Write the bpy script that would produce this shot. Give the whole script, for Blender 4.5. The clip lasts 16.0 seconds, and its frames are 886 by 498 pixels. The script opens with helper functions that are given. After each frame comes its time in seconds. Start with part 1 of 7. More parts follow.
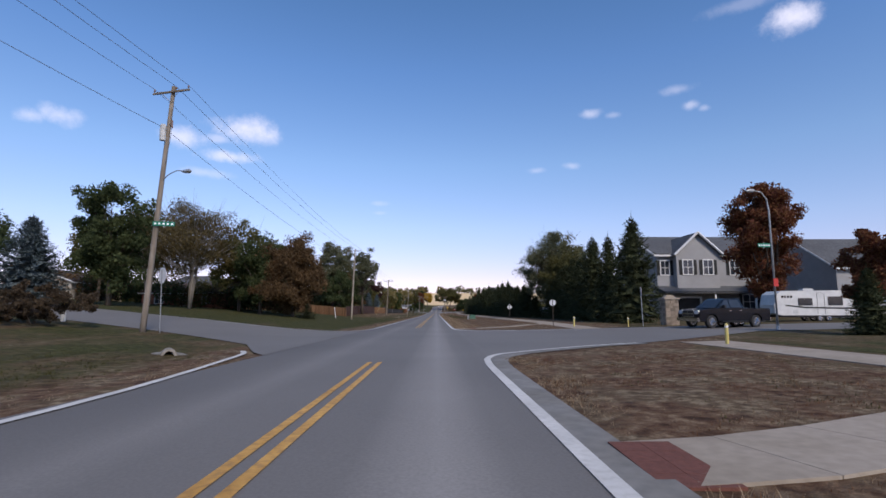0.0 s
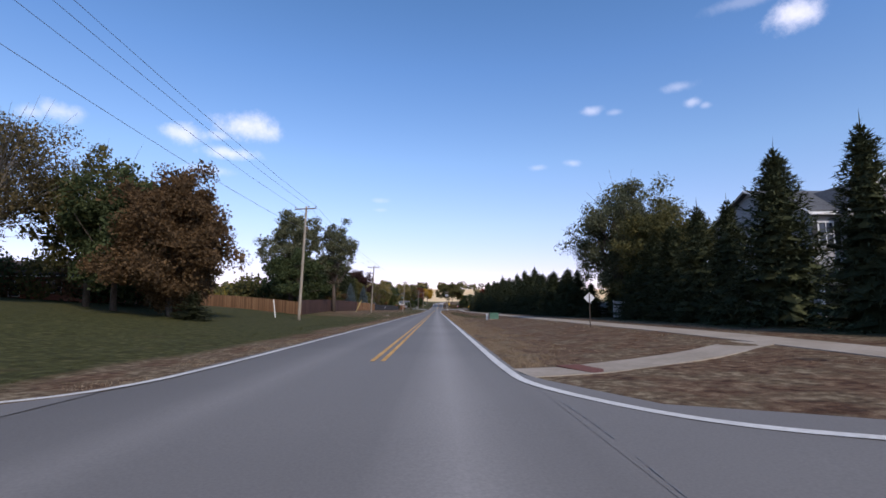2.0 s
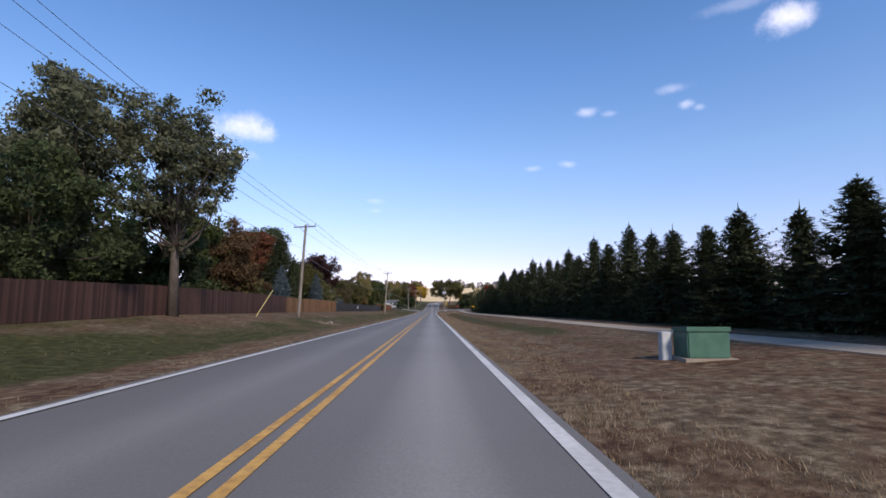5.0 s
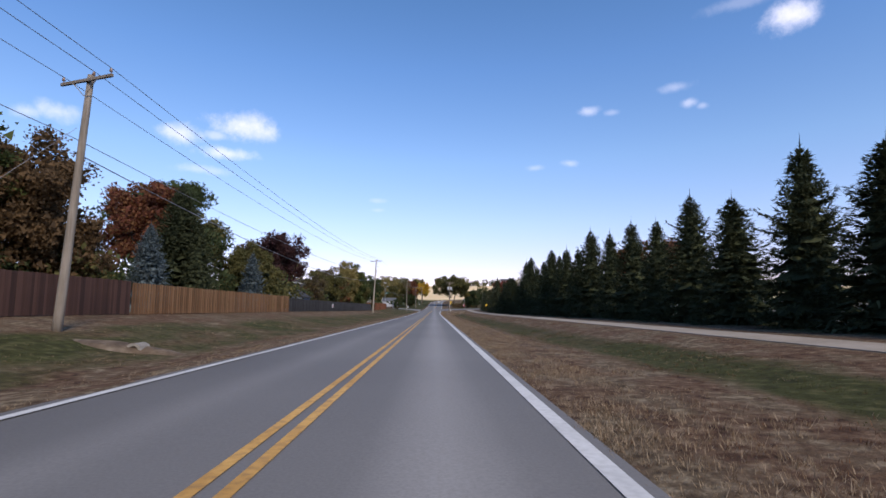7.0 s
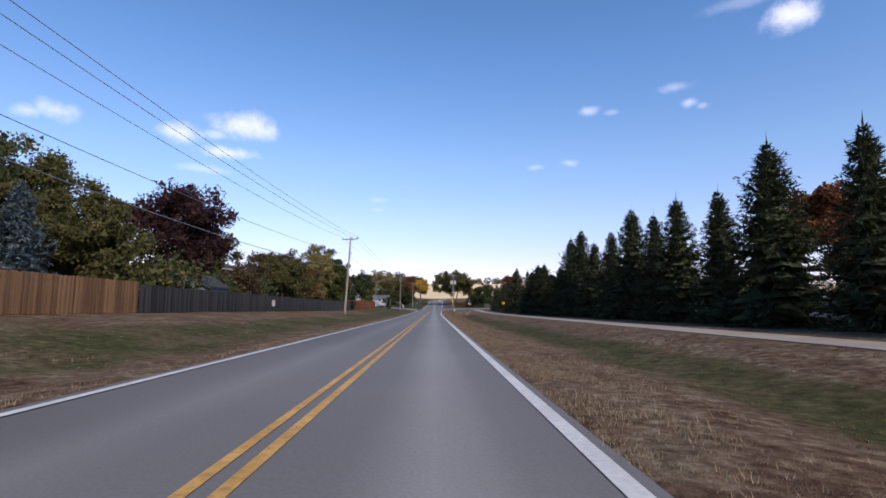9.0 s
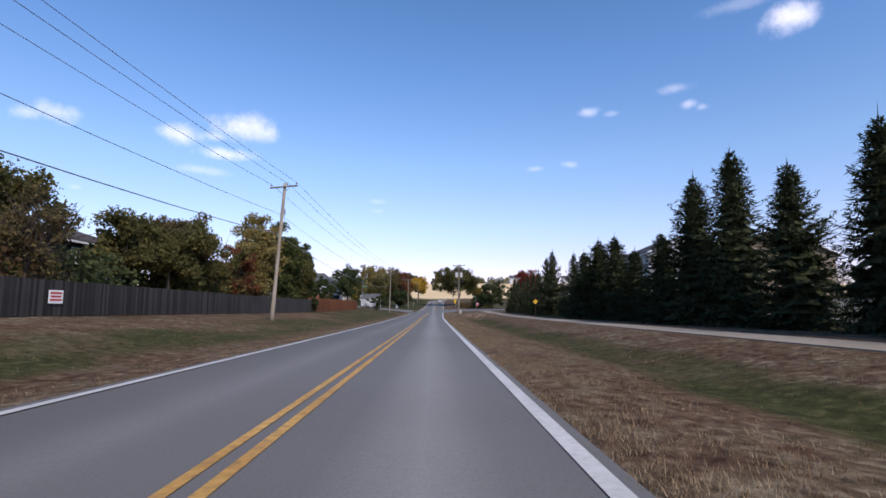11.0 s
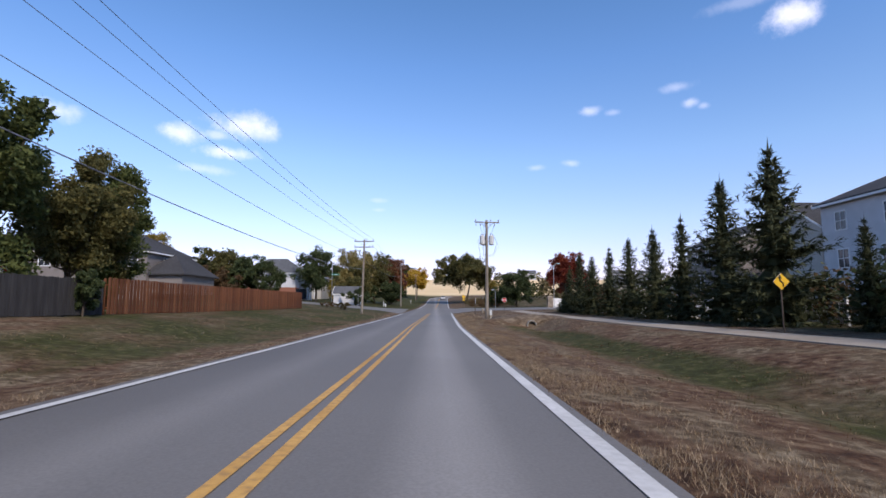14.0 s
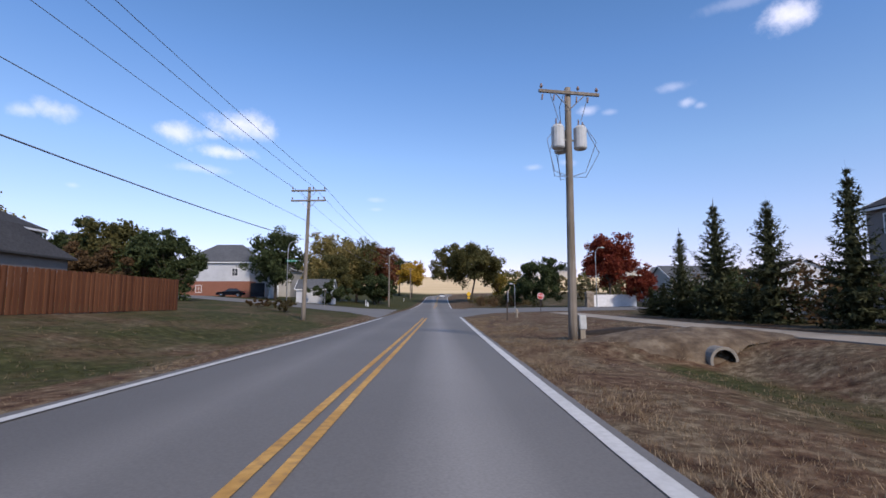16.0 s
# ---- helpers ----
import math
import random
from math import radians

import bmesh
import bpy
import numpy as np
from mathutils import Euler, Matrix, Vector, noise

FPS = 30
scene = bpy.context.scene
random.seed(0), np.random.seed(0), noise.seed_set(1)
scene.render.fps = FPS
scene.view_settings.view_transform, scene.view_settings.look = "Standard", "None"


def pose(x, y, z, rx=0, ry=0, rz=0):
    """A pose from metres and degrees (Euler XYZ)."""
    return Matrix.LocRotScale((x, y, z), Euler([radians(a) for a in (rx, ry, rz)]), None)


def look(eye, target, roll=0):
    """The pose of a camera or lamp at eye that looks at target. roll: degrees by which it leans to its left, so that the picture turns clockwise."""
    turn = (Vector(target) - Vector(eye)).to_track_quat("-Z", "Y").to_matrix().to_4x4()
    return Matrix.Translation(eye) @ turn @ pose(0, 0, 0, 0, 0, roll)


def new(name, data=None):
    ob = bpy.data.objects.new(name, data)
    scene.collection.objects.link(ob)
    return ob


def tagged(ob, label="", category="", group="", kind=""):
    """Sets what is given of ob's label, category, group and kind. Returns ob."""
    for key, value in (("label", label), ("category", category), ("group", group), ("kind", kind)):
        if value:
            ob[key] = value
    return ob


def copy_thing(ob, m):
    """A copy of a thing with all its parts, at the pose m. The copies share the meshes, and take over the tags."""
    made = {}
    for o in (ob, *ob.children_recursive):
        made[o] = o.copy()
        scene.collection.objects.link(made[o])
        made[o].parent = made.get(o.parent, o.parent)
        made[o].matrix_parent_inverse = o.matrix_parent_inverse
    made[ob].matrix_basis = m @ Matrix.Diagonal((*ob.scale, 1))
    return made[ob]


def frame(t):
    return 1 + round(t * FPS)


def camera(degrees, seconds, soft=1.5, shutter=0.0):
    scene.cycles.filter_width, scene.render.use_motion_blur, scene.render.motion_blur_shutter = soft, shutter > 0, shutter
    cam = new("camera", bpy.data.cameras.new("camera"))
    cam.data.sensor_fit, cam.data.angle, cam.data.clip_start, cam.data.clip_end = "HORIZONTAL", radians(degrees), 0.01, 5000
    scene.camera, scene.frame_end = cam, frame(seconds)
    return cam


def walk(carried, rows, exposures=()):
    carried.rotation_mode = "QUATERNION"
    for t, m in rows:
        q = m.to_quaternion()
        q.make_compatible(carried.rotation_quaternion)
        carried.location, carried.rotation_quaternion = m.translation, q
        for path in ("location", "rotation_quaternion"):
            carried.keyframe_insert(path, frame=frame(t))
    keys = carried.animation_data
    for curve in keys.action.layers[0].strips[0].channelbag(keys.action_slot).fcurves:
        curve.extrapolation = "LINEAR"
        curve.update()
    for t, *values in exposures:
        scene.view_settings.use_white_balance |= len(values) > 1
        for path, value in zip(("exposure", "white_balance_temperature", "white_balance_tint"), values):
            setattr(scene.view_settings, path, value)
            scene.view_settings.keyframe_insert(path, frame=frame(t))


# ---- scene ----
EXPO, KELVIN, TINT = 0.54, 6350, 18

cam = camera(83.1, 16.0, soft=1.6)
# seconds, x, y, z, yaw, pitch, roll
PATH = [
    (0.0, 0.085, 0.000, 1.450, -0.794, 6.675, -0.105),
    (0.5, 0.019, 8.641, 1.337, -0.715, 6.608, -0.145),
    (1.0, -0.031, 17.275, 1.236, -0.672, 6.545, -0.115),
    (1.5, -0.059, 25.894, 1.141, -0.695, 6.438, -0.036),
    (2.0, -0.072, 34.508, 1.055, -0.718, 6.349, 0.001),
    (2.5, -0.067, 43.117, 0.975, -0.796, 6.329, 0.044),
    (3.0, -0.046, 51.672, 0.898, -0.904, 6.334, 0.069),
    (3.5, -0.015, 60.139, 0.822, -1.004, 6.339, 0.083),
    (4.0, 0.022, 68.462, 0.745, -1.084, 6.350, 0.080),
    (4.5, 0.057, 76.788, 0.667, -1.181, 6.397, 0.049),
    (5.0, 0.084, 85.097, 0.590, -1.272, 6.434, 0.012),
    (5.5, 0.101, 93.373, 0.511, -1.334, 6.441, -0.025),
    (6.0, 0.100, 101.598, 0.431, -1.338, 6.417, -0.058),
    (6.5, 0.079, 109.755, 0.350, -1.244, 6.380, -0.075),
    (7.0, 0.029, 117.826, 0.268, -0.999, 6.368, -0.052),
    (7.5, -0.006, 125.868, 0.187, -0.860, 6.360, -0.020),
    (8.0, -0.013, 133.850, 0.108, -0.904, 6.344, 0.010),
    (8.5, 0.004, 141.812, 0.032, -1.003, 6.320, 0.023),
    (9.0, 0.034, 149.740, -0.043, -1.019, 6.317, 0.036),
    (9.5, 0.073, 157.654, -0.117, -1.050, 6.368, 0.026),
    (10.0, 0.114, 165.547, -0.190, -1.070, 6.422, 0.008),
    (10.5, 0.150, 173.408, -0.264, -1.066, 6.457, -0.007),
    (11.0, 0.171, 181.228, -0.335, -1.037, 6.471, -0.011),
    (11.5, 0.169, 188.999, -0.405, -0.995, 6.477, 0.005),
    (12.0, 0.133, 196.712, -0.473, -0.964, 6.505, 0.053),
    (12.5, 0.066, 204.361, -0.538, -0.804, 6.538, 0.092),
    (13.0, -0.002, 212.007, -0.601, -0.758, 6.531, 0.115),
    (13.5, -0.063, 219.582, -0.660, -0.789, 6.449, 0.088),
    (14.0, -0.108, 227.040, -0.711, -0.905, 6.344, 0.035),
    (14.5, -0.143, 234.400, -0.749, -1.104, 6.311, 0.002),
    (15.0, -0.186, 241.690, -0.776, -1.196, 6.282, 0.017),
    (15.5, -0.241, 248.883, -0.793, -1.182, 6.289, 0.006),
    (16.0, -0.293, 256.000, -0.804, -1.212, 6.287, -0.037),
]
walk(cam, [(t, pose(x, y, z, 90 + pitch, 0, yaw) @ pose(0, 0, 0, 0, 0, roll)) for t, x, y, z, yaw, pitch, roll in PATH],
     exposures=[(t, EXPO + e, KELVIN, TINT) for t, e in ((0.0, -.20), (1.0, -.20), (2.0, -.02), (6.5, .04), (12.5, .08), (14.0, .17), (15.0, .04), (16.0, -.01))])

# ---- world, sun ----
SUN_EL, SUN_AZ = 39.0, 152.0   # degrees; azimuth clockwise from +y (the road's direction)
world = bpy.data.worlds.new("world")
scene.world = world
world.use_nodes = True
wn, wl = world.node_tree.nodes, world.node_tree.links
wn.clear()
w_out = wn.new("ShaderNodeOutputWorld")
w_bg = wn.new("ShaderNodeBackground")
w_sky = wn.new("ShaderNodeTexSky")
w_sky.sky_type = 'NISHITA'
w_sky.sun_disc = False
w_sky.sun_elevation, w_sky.sun_rotation = radians(SUN_EL), radians(SUN_AZ)
w_sky.air_density, w_sky.dust_density, w_sky.ozone_density = 0.8, 0.15, 2.7
w_bg.inputs[1].default_value = 0.116
w_tc = wn.new("ShaderNodeTexCoord")


def wmath(op, a, b=None):
    n = wn.new("ShaderNodeMath")
    n.operation = op
    for i, q in enumerate((a, b)):
        if q is None:
            continue
        if isinstance(q, (int, float)):
            n.inputs[i].default_value = q
        else:
            wl.new(q, n.inputs[i])
    return n.outputs[0]


def wdot(vec):
    n = wn.new("ShaderNodeVectorMath")
    n.operation = 'DOT_PRODUCT'
    wl.new(w_tc.outputs["Generated"], n.inputs[0])
    n.inputs[1].default_value = vec
    return n.outputs["Value"]


w_noise = wn.new("ShaderNodeTexNoise")
wl.new(w_tc.outputs["Generated"], w_noise.inputs["Vector"])
w_noise.inputs["Scale"].default_value = 26.0
w_noise.inputs["Detail"].default_value = 5.0
w_noise.inputs["Roughness"].default_value = 0.62
rough_edge = wmath('MULTIPLY', wmath('SUBTRACT', w_noise.outputs["Fac"], 0.5), 2.0)
# small fair-weather clouds: azimuth, height (degrees), half width, half height (radians), thickness
CLOUDS = [(-27.6, 17.2, 0.035, 0.017, 0.64), (-21.1, 18.8, 0.051, 0.024, 0.72), (-20, 18.2, 0.037, 0.014, 0.48), (-22.9, 15.8, 0.043, 0.012, 0.60), (-25.3, 13.9, 0.046, 0.009, 0.28),
          (-24, 17.5, 0.022, 0.008, 0.36), (-39.8, 16.9, 0.018, 0.011, 0.40), (-37.8, 17.3, 0.028, 0.015, 0.52), (37.6, 26.1, 0.037, 0.022, 0.76), (37.1, 26.7, 0.019, 0.012, 0.48),
          (17.8, 20.9, 0.019, 0.009, 0.40), (20.3, 20.5, 0.014, 0.006, 0.20), (26.9, 22.1, 0.028, 0.009, 0.24), (28.1, 20.4, 0.014, 0.008, 0.36), (29.4, 19.9, 0.010, 0.006, 0.24),
          (11.6, 15.3, 0.017, 0.006, 0.22), (15.5, 15.6, 0.016, 0.008, 0.32), (-6.6, 11.8, 0.017, 0.005, 0.16), (-6.6, 10.7, 0.014, 0.004, 0.14), (-35.9, 10.9, 0.010, 0.005, 0.22),
          (33.3, 28.4, 0.050, 0.011, 0.16),
          (-60, 24, 0.100, 0.030, 0.60), (70, 20, 0.120, 0.030, 0.60), (140, 26, 0.160, 0.050, 0.60), (-130, 22, 0.200, 0.050, 0.60)]
cover = None
for az, el, hw, hh, thick in CLOUDS:
    a, e = radians(az), radians(el)
    right = (math.cos(a), -math.sin(a), 0)
    up = (-math.sin(a) * math.sin(e), -math.cos(a) * math.sin(e), math.cos(e))
    p, q = wmath('DIVIDE', wdot(right), hw), wmath('DIVIDE', wdot(up), hh)
    d2 = wmath('ADD', wmath('MULTIPLY', p, p), wmath('MULTIPLY', q, q))
    dist = wmath('ADD', wmath('SQRT', d2), rough_edge)
    mr = wn.new("ShaderNodeMapRange")
    mr.interpolation_type = 'SMOOTHSTEP'
    mr.inputs["From Min"].default_value, mr.inputs["From Max"].default_value = 1.35, 0.0
    mr.inputs["To Min"].default_value, mr.inputs["To Max"].default_value = 0.0, thick
    wl.new(dist, mr.inputs["Value"])
    cover = mr.outputs[0] if cover is None else wmath('MAXIMUM', cover, mr.outputs[0])
w_mix = wn.new("ShaderNodeMix")
w_mix.data_type = 'RGBA'
wl.new(cover, w_mix.inputs["Factor"])
# haze: paler and warmer towards the horizon, a clearer blue higher up
w_sep = wn.new("ShaderNodeSeparateXYZ")
wl.new(w_tc.outputs["Generated"], w_sep.inputs[0])
w_haze = wn.new("ShaderNodeValToRGB")
h_el = w_haze.color_ramp.elements
h_el[0].position, h_el[0].color = 0.0, (1.12, .79, .84, 1)
h_el[1].position, h_el[1].color = 1.0, (.80, 1.06, 1.16, 1)
for pos, c in ((.066, (1.13, .84, .89)), (.156, (1.19, 1.05, 1.03)), (.276, (1.13, 1.19, 1.16)), (.438, (.91, 1.15, 1.26)), (.56, (.78, 1.08, 1.19))):
    h_el.new(pos).color = (*c, 1)
wl.new(w_sep.outputs[2], w_haze.inputs[0])
w_gain = wn.new("ShaderNodeMix")
w_gain.data_type, w_gain.blend_type = 'RGBA', 'MULTIPLY'
w_gain.inputs["Factor"].default_value = 1.0
wl.new(w_sky.outputs[0], w_gain.inputs[6])
wl.new(w_haze.outputs[0], w_gain.inputs[7])
wl.new(w_gain.outputs[2], w_mix.inputs[6])
w_mix.inputs[7].default_value = (7.2, 7.2, 7.9, 1)
wl.new(w_mix.outputs[2], w_bg.inputs[0])
wl.new(w_bg.outputs[0], w_out.inputs[0])

sun_data = bpy.data.lights.new("sun", 'SUN')
sun_data.energy, sun_data.angle, sun_data.color = 2.55, radians(9), (1.0, 0.90, 0.74)
sun = new("sun", sun_data)
s_az, s_el = radians(SUN_AZ), radians(SUN_EL)
sun_dir = Vector((math.sin(s_az) * math.cos(s_el), math.cos(s_az) * math.cos(s_el), math.sin(s_el)))
sun.matrix_world = look(sun_dir * 100, (0, 0, 0))


# ---- materials ----
def material(name, colors, scale=3.0, rough=0.8, bump=0.2, bump_scale=None, metal=0.0, by="noise", detail=6.0, translucent=0.0,
             coarse=None, coarse_scale=0.15, stretch=(1, 1, 1), spec=0.3, coat=0.0, bump_dist=0.02):
    """A procedural surface: a fine pattern between two or more colours, a coarse one over it, and relief."""
    m = bpy.data.materials.new(name)
    m.use_nodes = True
    n, l = m.node_tree.nodes, m.node_tree.links
    bsdf = n["Principled BSDF"]
    bsdf.inputs["Roughness"].default_value = rough
    bsdf.inputs["Metallic"].default_value = metal
    bsdf.inputs["Specular IOR Level"].default_value = spec
    bsdf.inputs["Coat Weight"].default_value = coat
    tc = n.new("ShaderNodeTexCoord")
    mp = n.new("ShaderNodeMapping")
    mp.inputs["Scale"].default_value = stretch
    l.new(tc.outputs["Object"], mp.inputs[0])
    nz = n.new("ShaderNodeTexNoise")
    nz.inputs["Scale"].default_value, nz.inputs["Detail"].default_value = scale, detail
    l.new(mp.outputs[0], nz.inputs["Vector"])
    if by == "island":
        src = n.new("ShaderNodeNewGeometry").outputs["Random Per Island"]
    elif by == "object":
        info = n.new("ShaderNodeObjectInfo")
        mx = n.new("ShaderNodeMath")
        mx.operation = 'MULTIPLY_ADD'
        l.new(nz.outputs["Fac"], mx.inputs[0])
        mx.inputs[1].default_value = 0.7
        mh = n.new("ShaderNodeMath")
        mh.operation = 'MULTIPLY_ADD'
        l.new(info.outputs["Random"], mh.inputs[0])
        mh.inputs[1].default_value, mh.inputs[2].default_value = 0.5, -0.1
        l.new(mh.outputs[0], mx.inputs[2])
        src = mx.outputs[0]
    else:
        src = nz.outputs["Fac"]
    ramp = n.new("ShaderNodeValToRGB")
    el = ramp.color_ramp.elements
    lo, hi = (0.0, 1.0) if by == "island" else (0.3, 0.7)
    k = len(colors)
    el[0].position, el[1].position = lo, hi
    el[0].color, el[1].color = (*colors[0], 1), (*colors[-1], 1)
    for i in range(1, k - 1):
        e = el.new(lo + (hi - lo) * i / (k - 1))
        e.color = (*colors[i], 1)
    l.new(src, ramp.inputs[0])
    col = ramp.outputs[0]
    if coarse:
        n2 = n.new("ShaderNodeTexNoise")
        n2.inputs["Scale"].default_value, n2.inputs["Detail"].default_value = coarse_scale, 4.0
        l.new(tc.outputs["Object"], n2.inputs["Vector"])
        r2 = n.new("ShaderNodeValToRGB")
        r2.color_ramp.elements[0].position, r2.color_ramp.elements[1].position = 0.42, 0.62
        l.new(n2.outputs["Fac"], r2.inputs[0])
        mix = n.new("ShaderNodeMix")
        mix.data_type = 'RGBA'
        mix.blend_type = 'MULTIPLY'
        l.new(r2.outputs[0], mix.inputs["Factor"])
        l.new(col, mix.inputs[6])
        mix.inputs[7].default_value = (*coarse, 1)
        col = mix.outputs[2]
    l.new(col, bsdf.inputs["Base Color"])
    if bump:
        nb = n.new("ShaderNodeTexNoise")
        nb.inputs["Scale"].default_value, nb.inputs["Detail"].default_value = bump_scale or scale * 4, 4.0
        l.new(mp.outputs[0], nb.inputs["Vector"])
        bp = n.new("ShaderNodeBump")
        bp.inputs["Strength"].default_value, bp.inputs["Distance"].default_value = bump, bump_dist
        l.new(nb.outputs["Fac"], bp.inputs["Height"])
        l.new(bp.outputs[0], bsdf.inputs["Normal"])
    if translucent:
        tr = n.new("ShaderNodeBsdfTranslucent")
        l.new(col, tr.inputs[0])
        ms = n.new("ShaderNodeMixShader")
        ms.inputs[0].default_value = translucent
        l.new(bsdf.outputs[0], ms.inputs[1])
        l.new(tr.outputs[0], ms.inputs[2])
        l.new(ms.outputs[0], n["Material Output"].inputs[0])
    return m


def banded(m, axis, width, strength=0.5, depth=0.012):
    """Adds lap-siding or shingle relief to a material: a saw profile along one axis."""
    n, l = m.node_tree.nodes, m.node_tree.links
    tc = n.new("ShaderNodeTexCoord")
    wv = n.new("ShaderNodeTexWave")
    wv.wave_type, wv.wave_profile = 'BANDS', 'SAW'
    wv.bands_direction = axis
    wv.inputs["Scale"].default_value = 0.314 / width
    wv.inputs["Distortion"].default_value = 0.0
    l.new(tc.outputs["Object"], wv.inputs["Vector"])
    bp = n.new("ShaderNodeBump")
    bp.inputs["Strength"].default_value, bp.inputs["Distance"].default_value = strength, depth
    l.new(wv.outputs["Fac"], bp.inputs["Height"])
    bsdf = n["Principled BSDF"]
    if bsdf.inputs["Normal"].links:
        l.new(bsdf.inputs["Normal"].links[0].from_socket, bp.inputs["Normal"])
    l.new(bp.outputs[0], bsdf.inputs["Normal"])
    return m


def asphalt_material(name, lane_x=None, tone=1.0):
    """Grey sun-bleached asphalt; along the lane the worn middle is lighter and the tyre tracks darker."""
    m = material(name, [tuple(v * tone for v in c) for c in ((0.170, 0.159, 0.148), (0.190, 0.178, 0.166), (0.210, 0.197, 0.183))], scale=30.0, rough=0.78, bump=0.12, bump_scale=150,
                 coarse=(0.9, 0.9, 0.905), coarse_scale=0.12, bump_dist=0.004, spec=0.3)
    n, l = m.node_tree.nodes, m.node_tree.links
    bsdf = n["Principled BSDF"]
    col = bsdf.inputs["Base Color"].links[0].from_socket
    tc = n.new("ShaderNodeTexCoord")
    # long streaks along the lane
    if lane_x is not None:
        mp = n.new("ShaderNodeMapping")
        mp.inputs["Scale"].default_value = (1.1, 0.02, 1)
        l.new(tc.outputs["Object"], mp.inputs[0])
        st = n.new("ShaderNodeTexNoise")
        st.inputs["Scale"].default_value, st.inputs["Detail"].default_value = 1.0, 3.0
        l.new(mp.outputs[0], st.inputs["Vector"])
        sx = n.new("ShaderNodeSeparateXYZ")
        l.new(tc.outputs["Object"], sx.inputs[0])
        wob = n.new("ShaderNodeMath")
        wob.operation = 'MULTIPLY_ADD'
        l.new(st.outputs["Fac"], wob.inputs[0])
        wob.inputs[1].default_value = 0.55
        l.new(sx.outputs[0], wob.inputs[2])
        ramp = n.new("ShaderNodeValToRGB")
        mrn = n.new("ShaderNodeMapRange")
        mrn.inputs["From Min"].default_value, mrn.inputs["From Max"].default_value = -6.07, 2.33
        l.new(wob.outputs[0], mrn.inputs["Value"])
        l.new(mrn.outputs[0], ramp.inputs[0])
        el = ramp.color_ramp.elements
        el[0].position, el[0].color = 0.0, (0.66, 0.66, 0.66, 1)
        el[1].position, el[1].color = 1.0, (0.86, 0.86, 0.86, 1)
        for pos, v in ((0.14, .68), (0.25, .75), (0.345, .98), (0.42, .83), (0.52, .82), (0.60, .80), (0.67, .83), (0.715, 1.08), (0.765, 1.34), (0.81, 1.14), (0.85, .90), (0.92, .80)):
            e = el.new(pos)
            e.color = (v, v, v, 1)
        mix = n.new("ShaderNodeMix")
        mix.data_type, mix.blend_type = 'RGBA', 'MULTIPLY'
        mix.inputs["Factor"].default_value = 1.0
        l.new(col, mix.inputs[6])
        l.new(ramp.outputs[0], mix.inputs[7])
        col = mix.outputs[2]
    # tar spots and fine cracks
    vor = n.new("ShaderNodeTexVoronoi")
    vor.inputs["Scale"].default_value = 0.32
    l.new(tc.outputs["Object"], vor.inputs["Vector"])
    nd = n.new("ShaderNodeTexNoise")
    nd.inputs["Scale"].default_value = 7.0
    l.new(tc.outputs["Object"], nd.inputs["Vector"])
    ad = n.new("ShaderNodeMath")
    ad.operation = 'MULTIPLY_ADD'
    l.new(nd.outputs["Fac"], ad.inputs[0])
    ad.inputs[1].default_value = 0.10
    l.new(vor.outputs["Distance"], ad.inputs[2])
    sp = n.new("ShaderNodeMapRange")
    sp.inputs["From Min"].default_value, sp.inputs["From Max"].default_value = 0.058, 0.072
    sp.inputs["To Min"].default_value, sp.inputs["To Max"].default_value = 0.45, 0.0
    l.new(ad.outputs[0], sp.inputs["Value"])
    mx = n.new("ShaderNodeMix")
    mx.data_type = 'RGBA'
    l.new(sp.outputs[0], mx.inputs["Factor"])
    l.new(col, mx.inputs[6])
    mx.inputs[7].default_value = (0.04, 0.04, 0.042, 1)
    l.new(mx.outputs[2], bsdf.inputs["Base Color"])
    return m


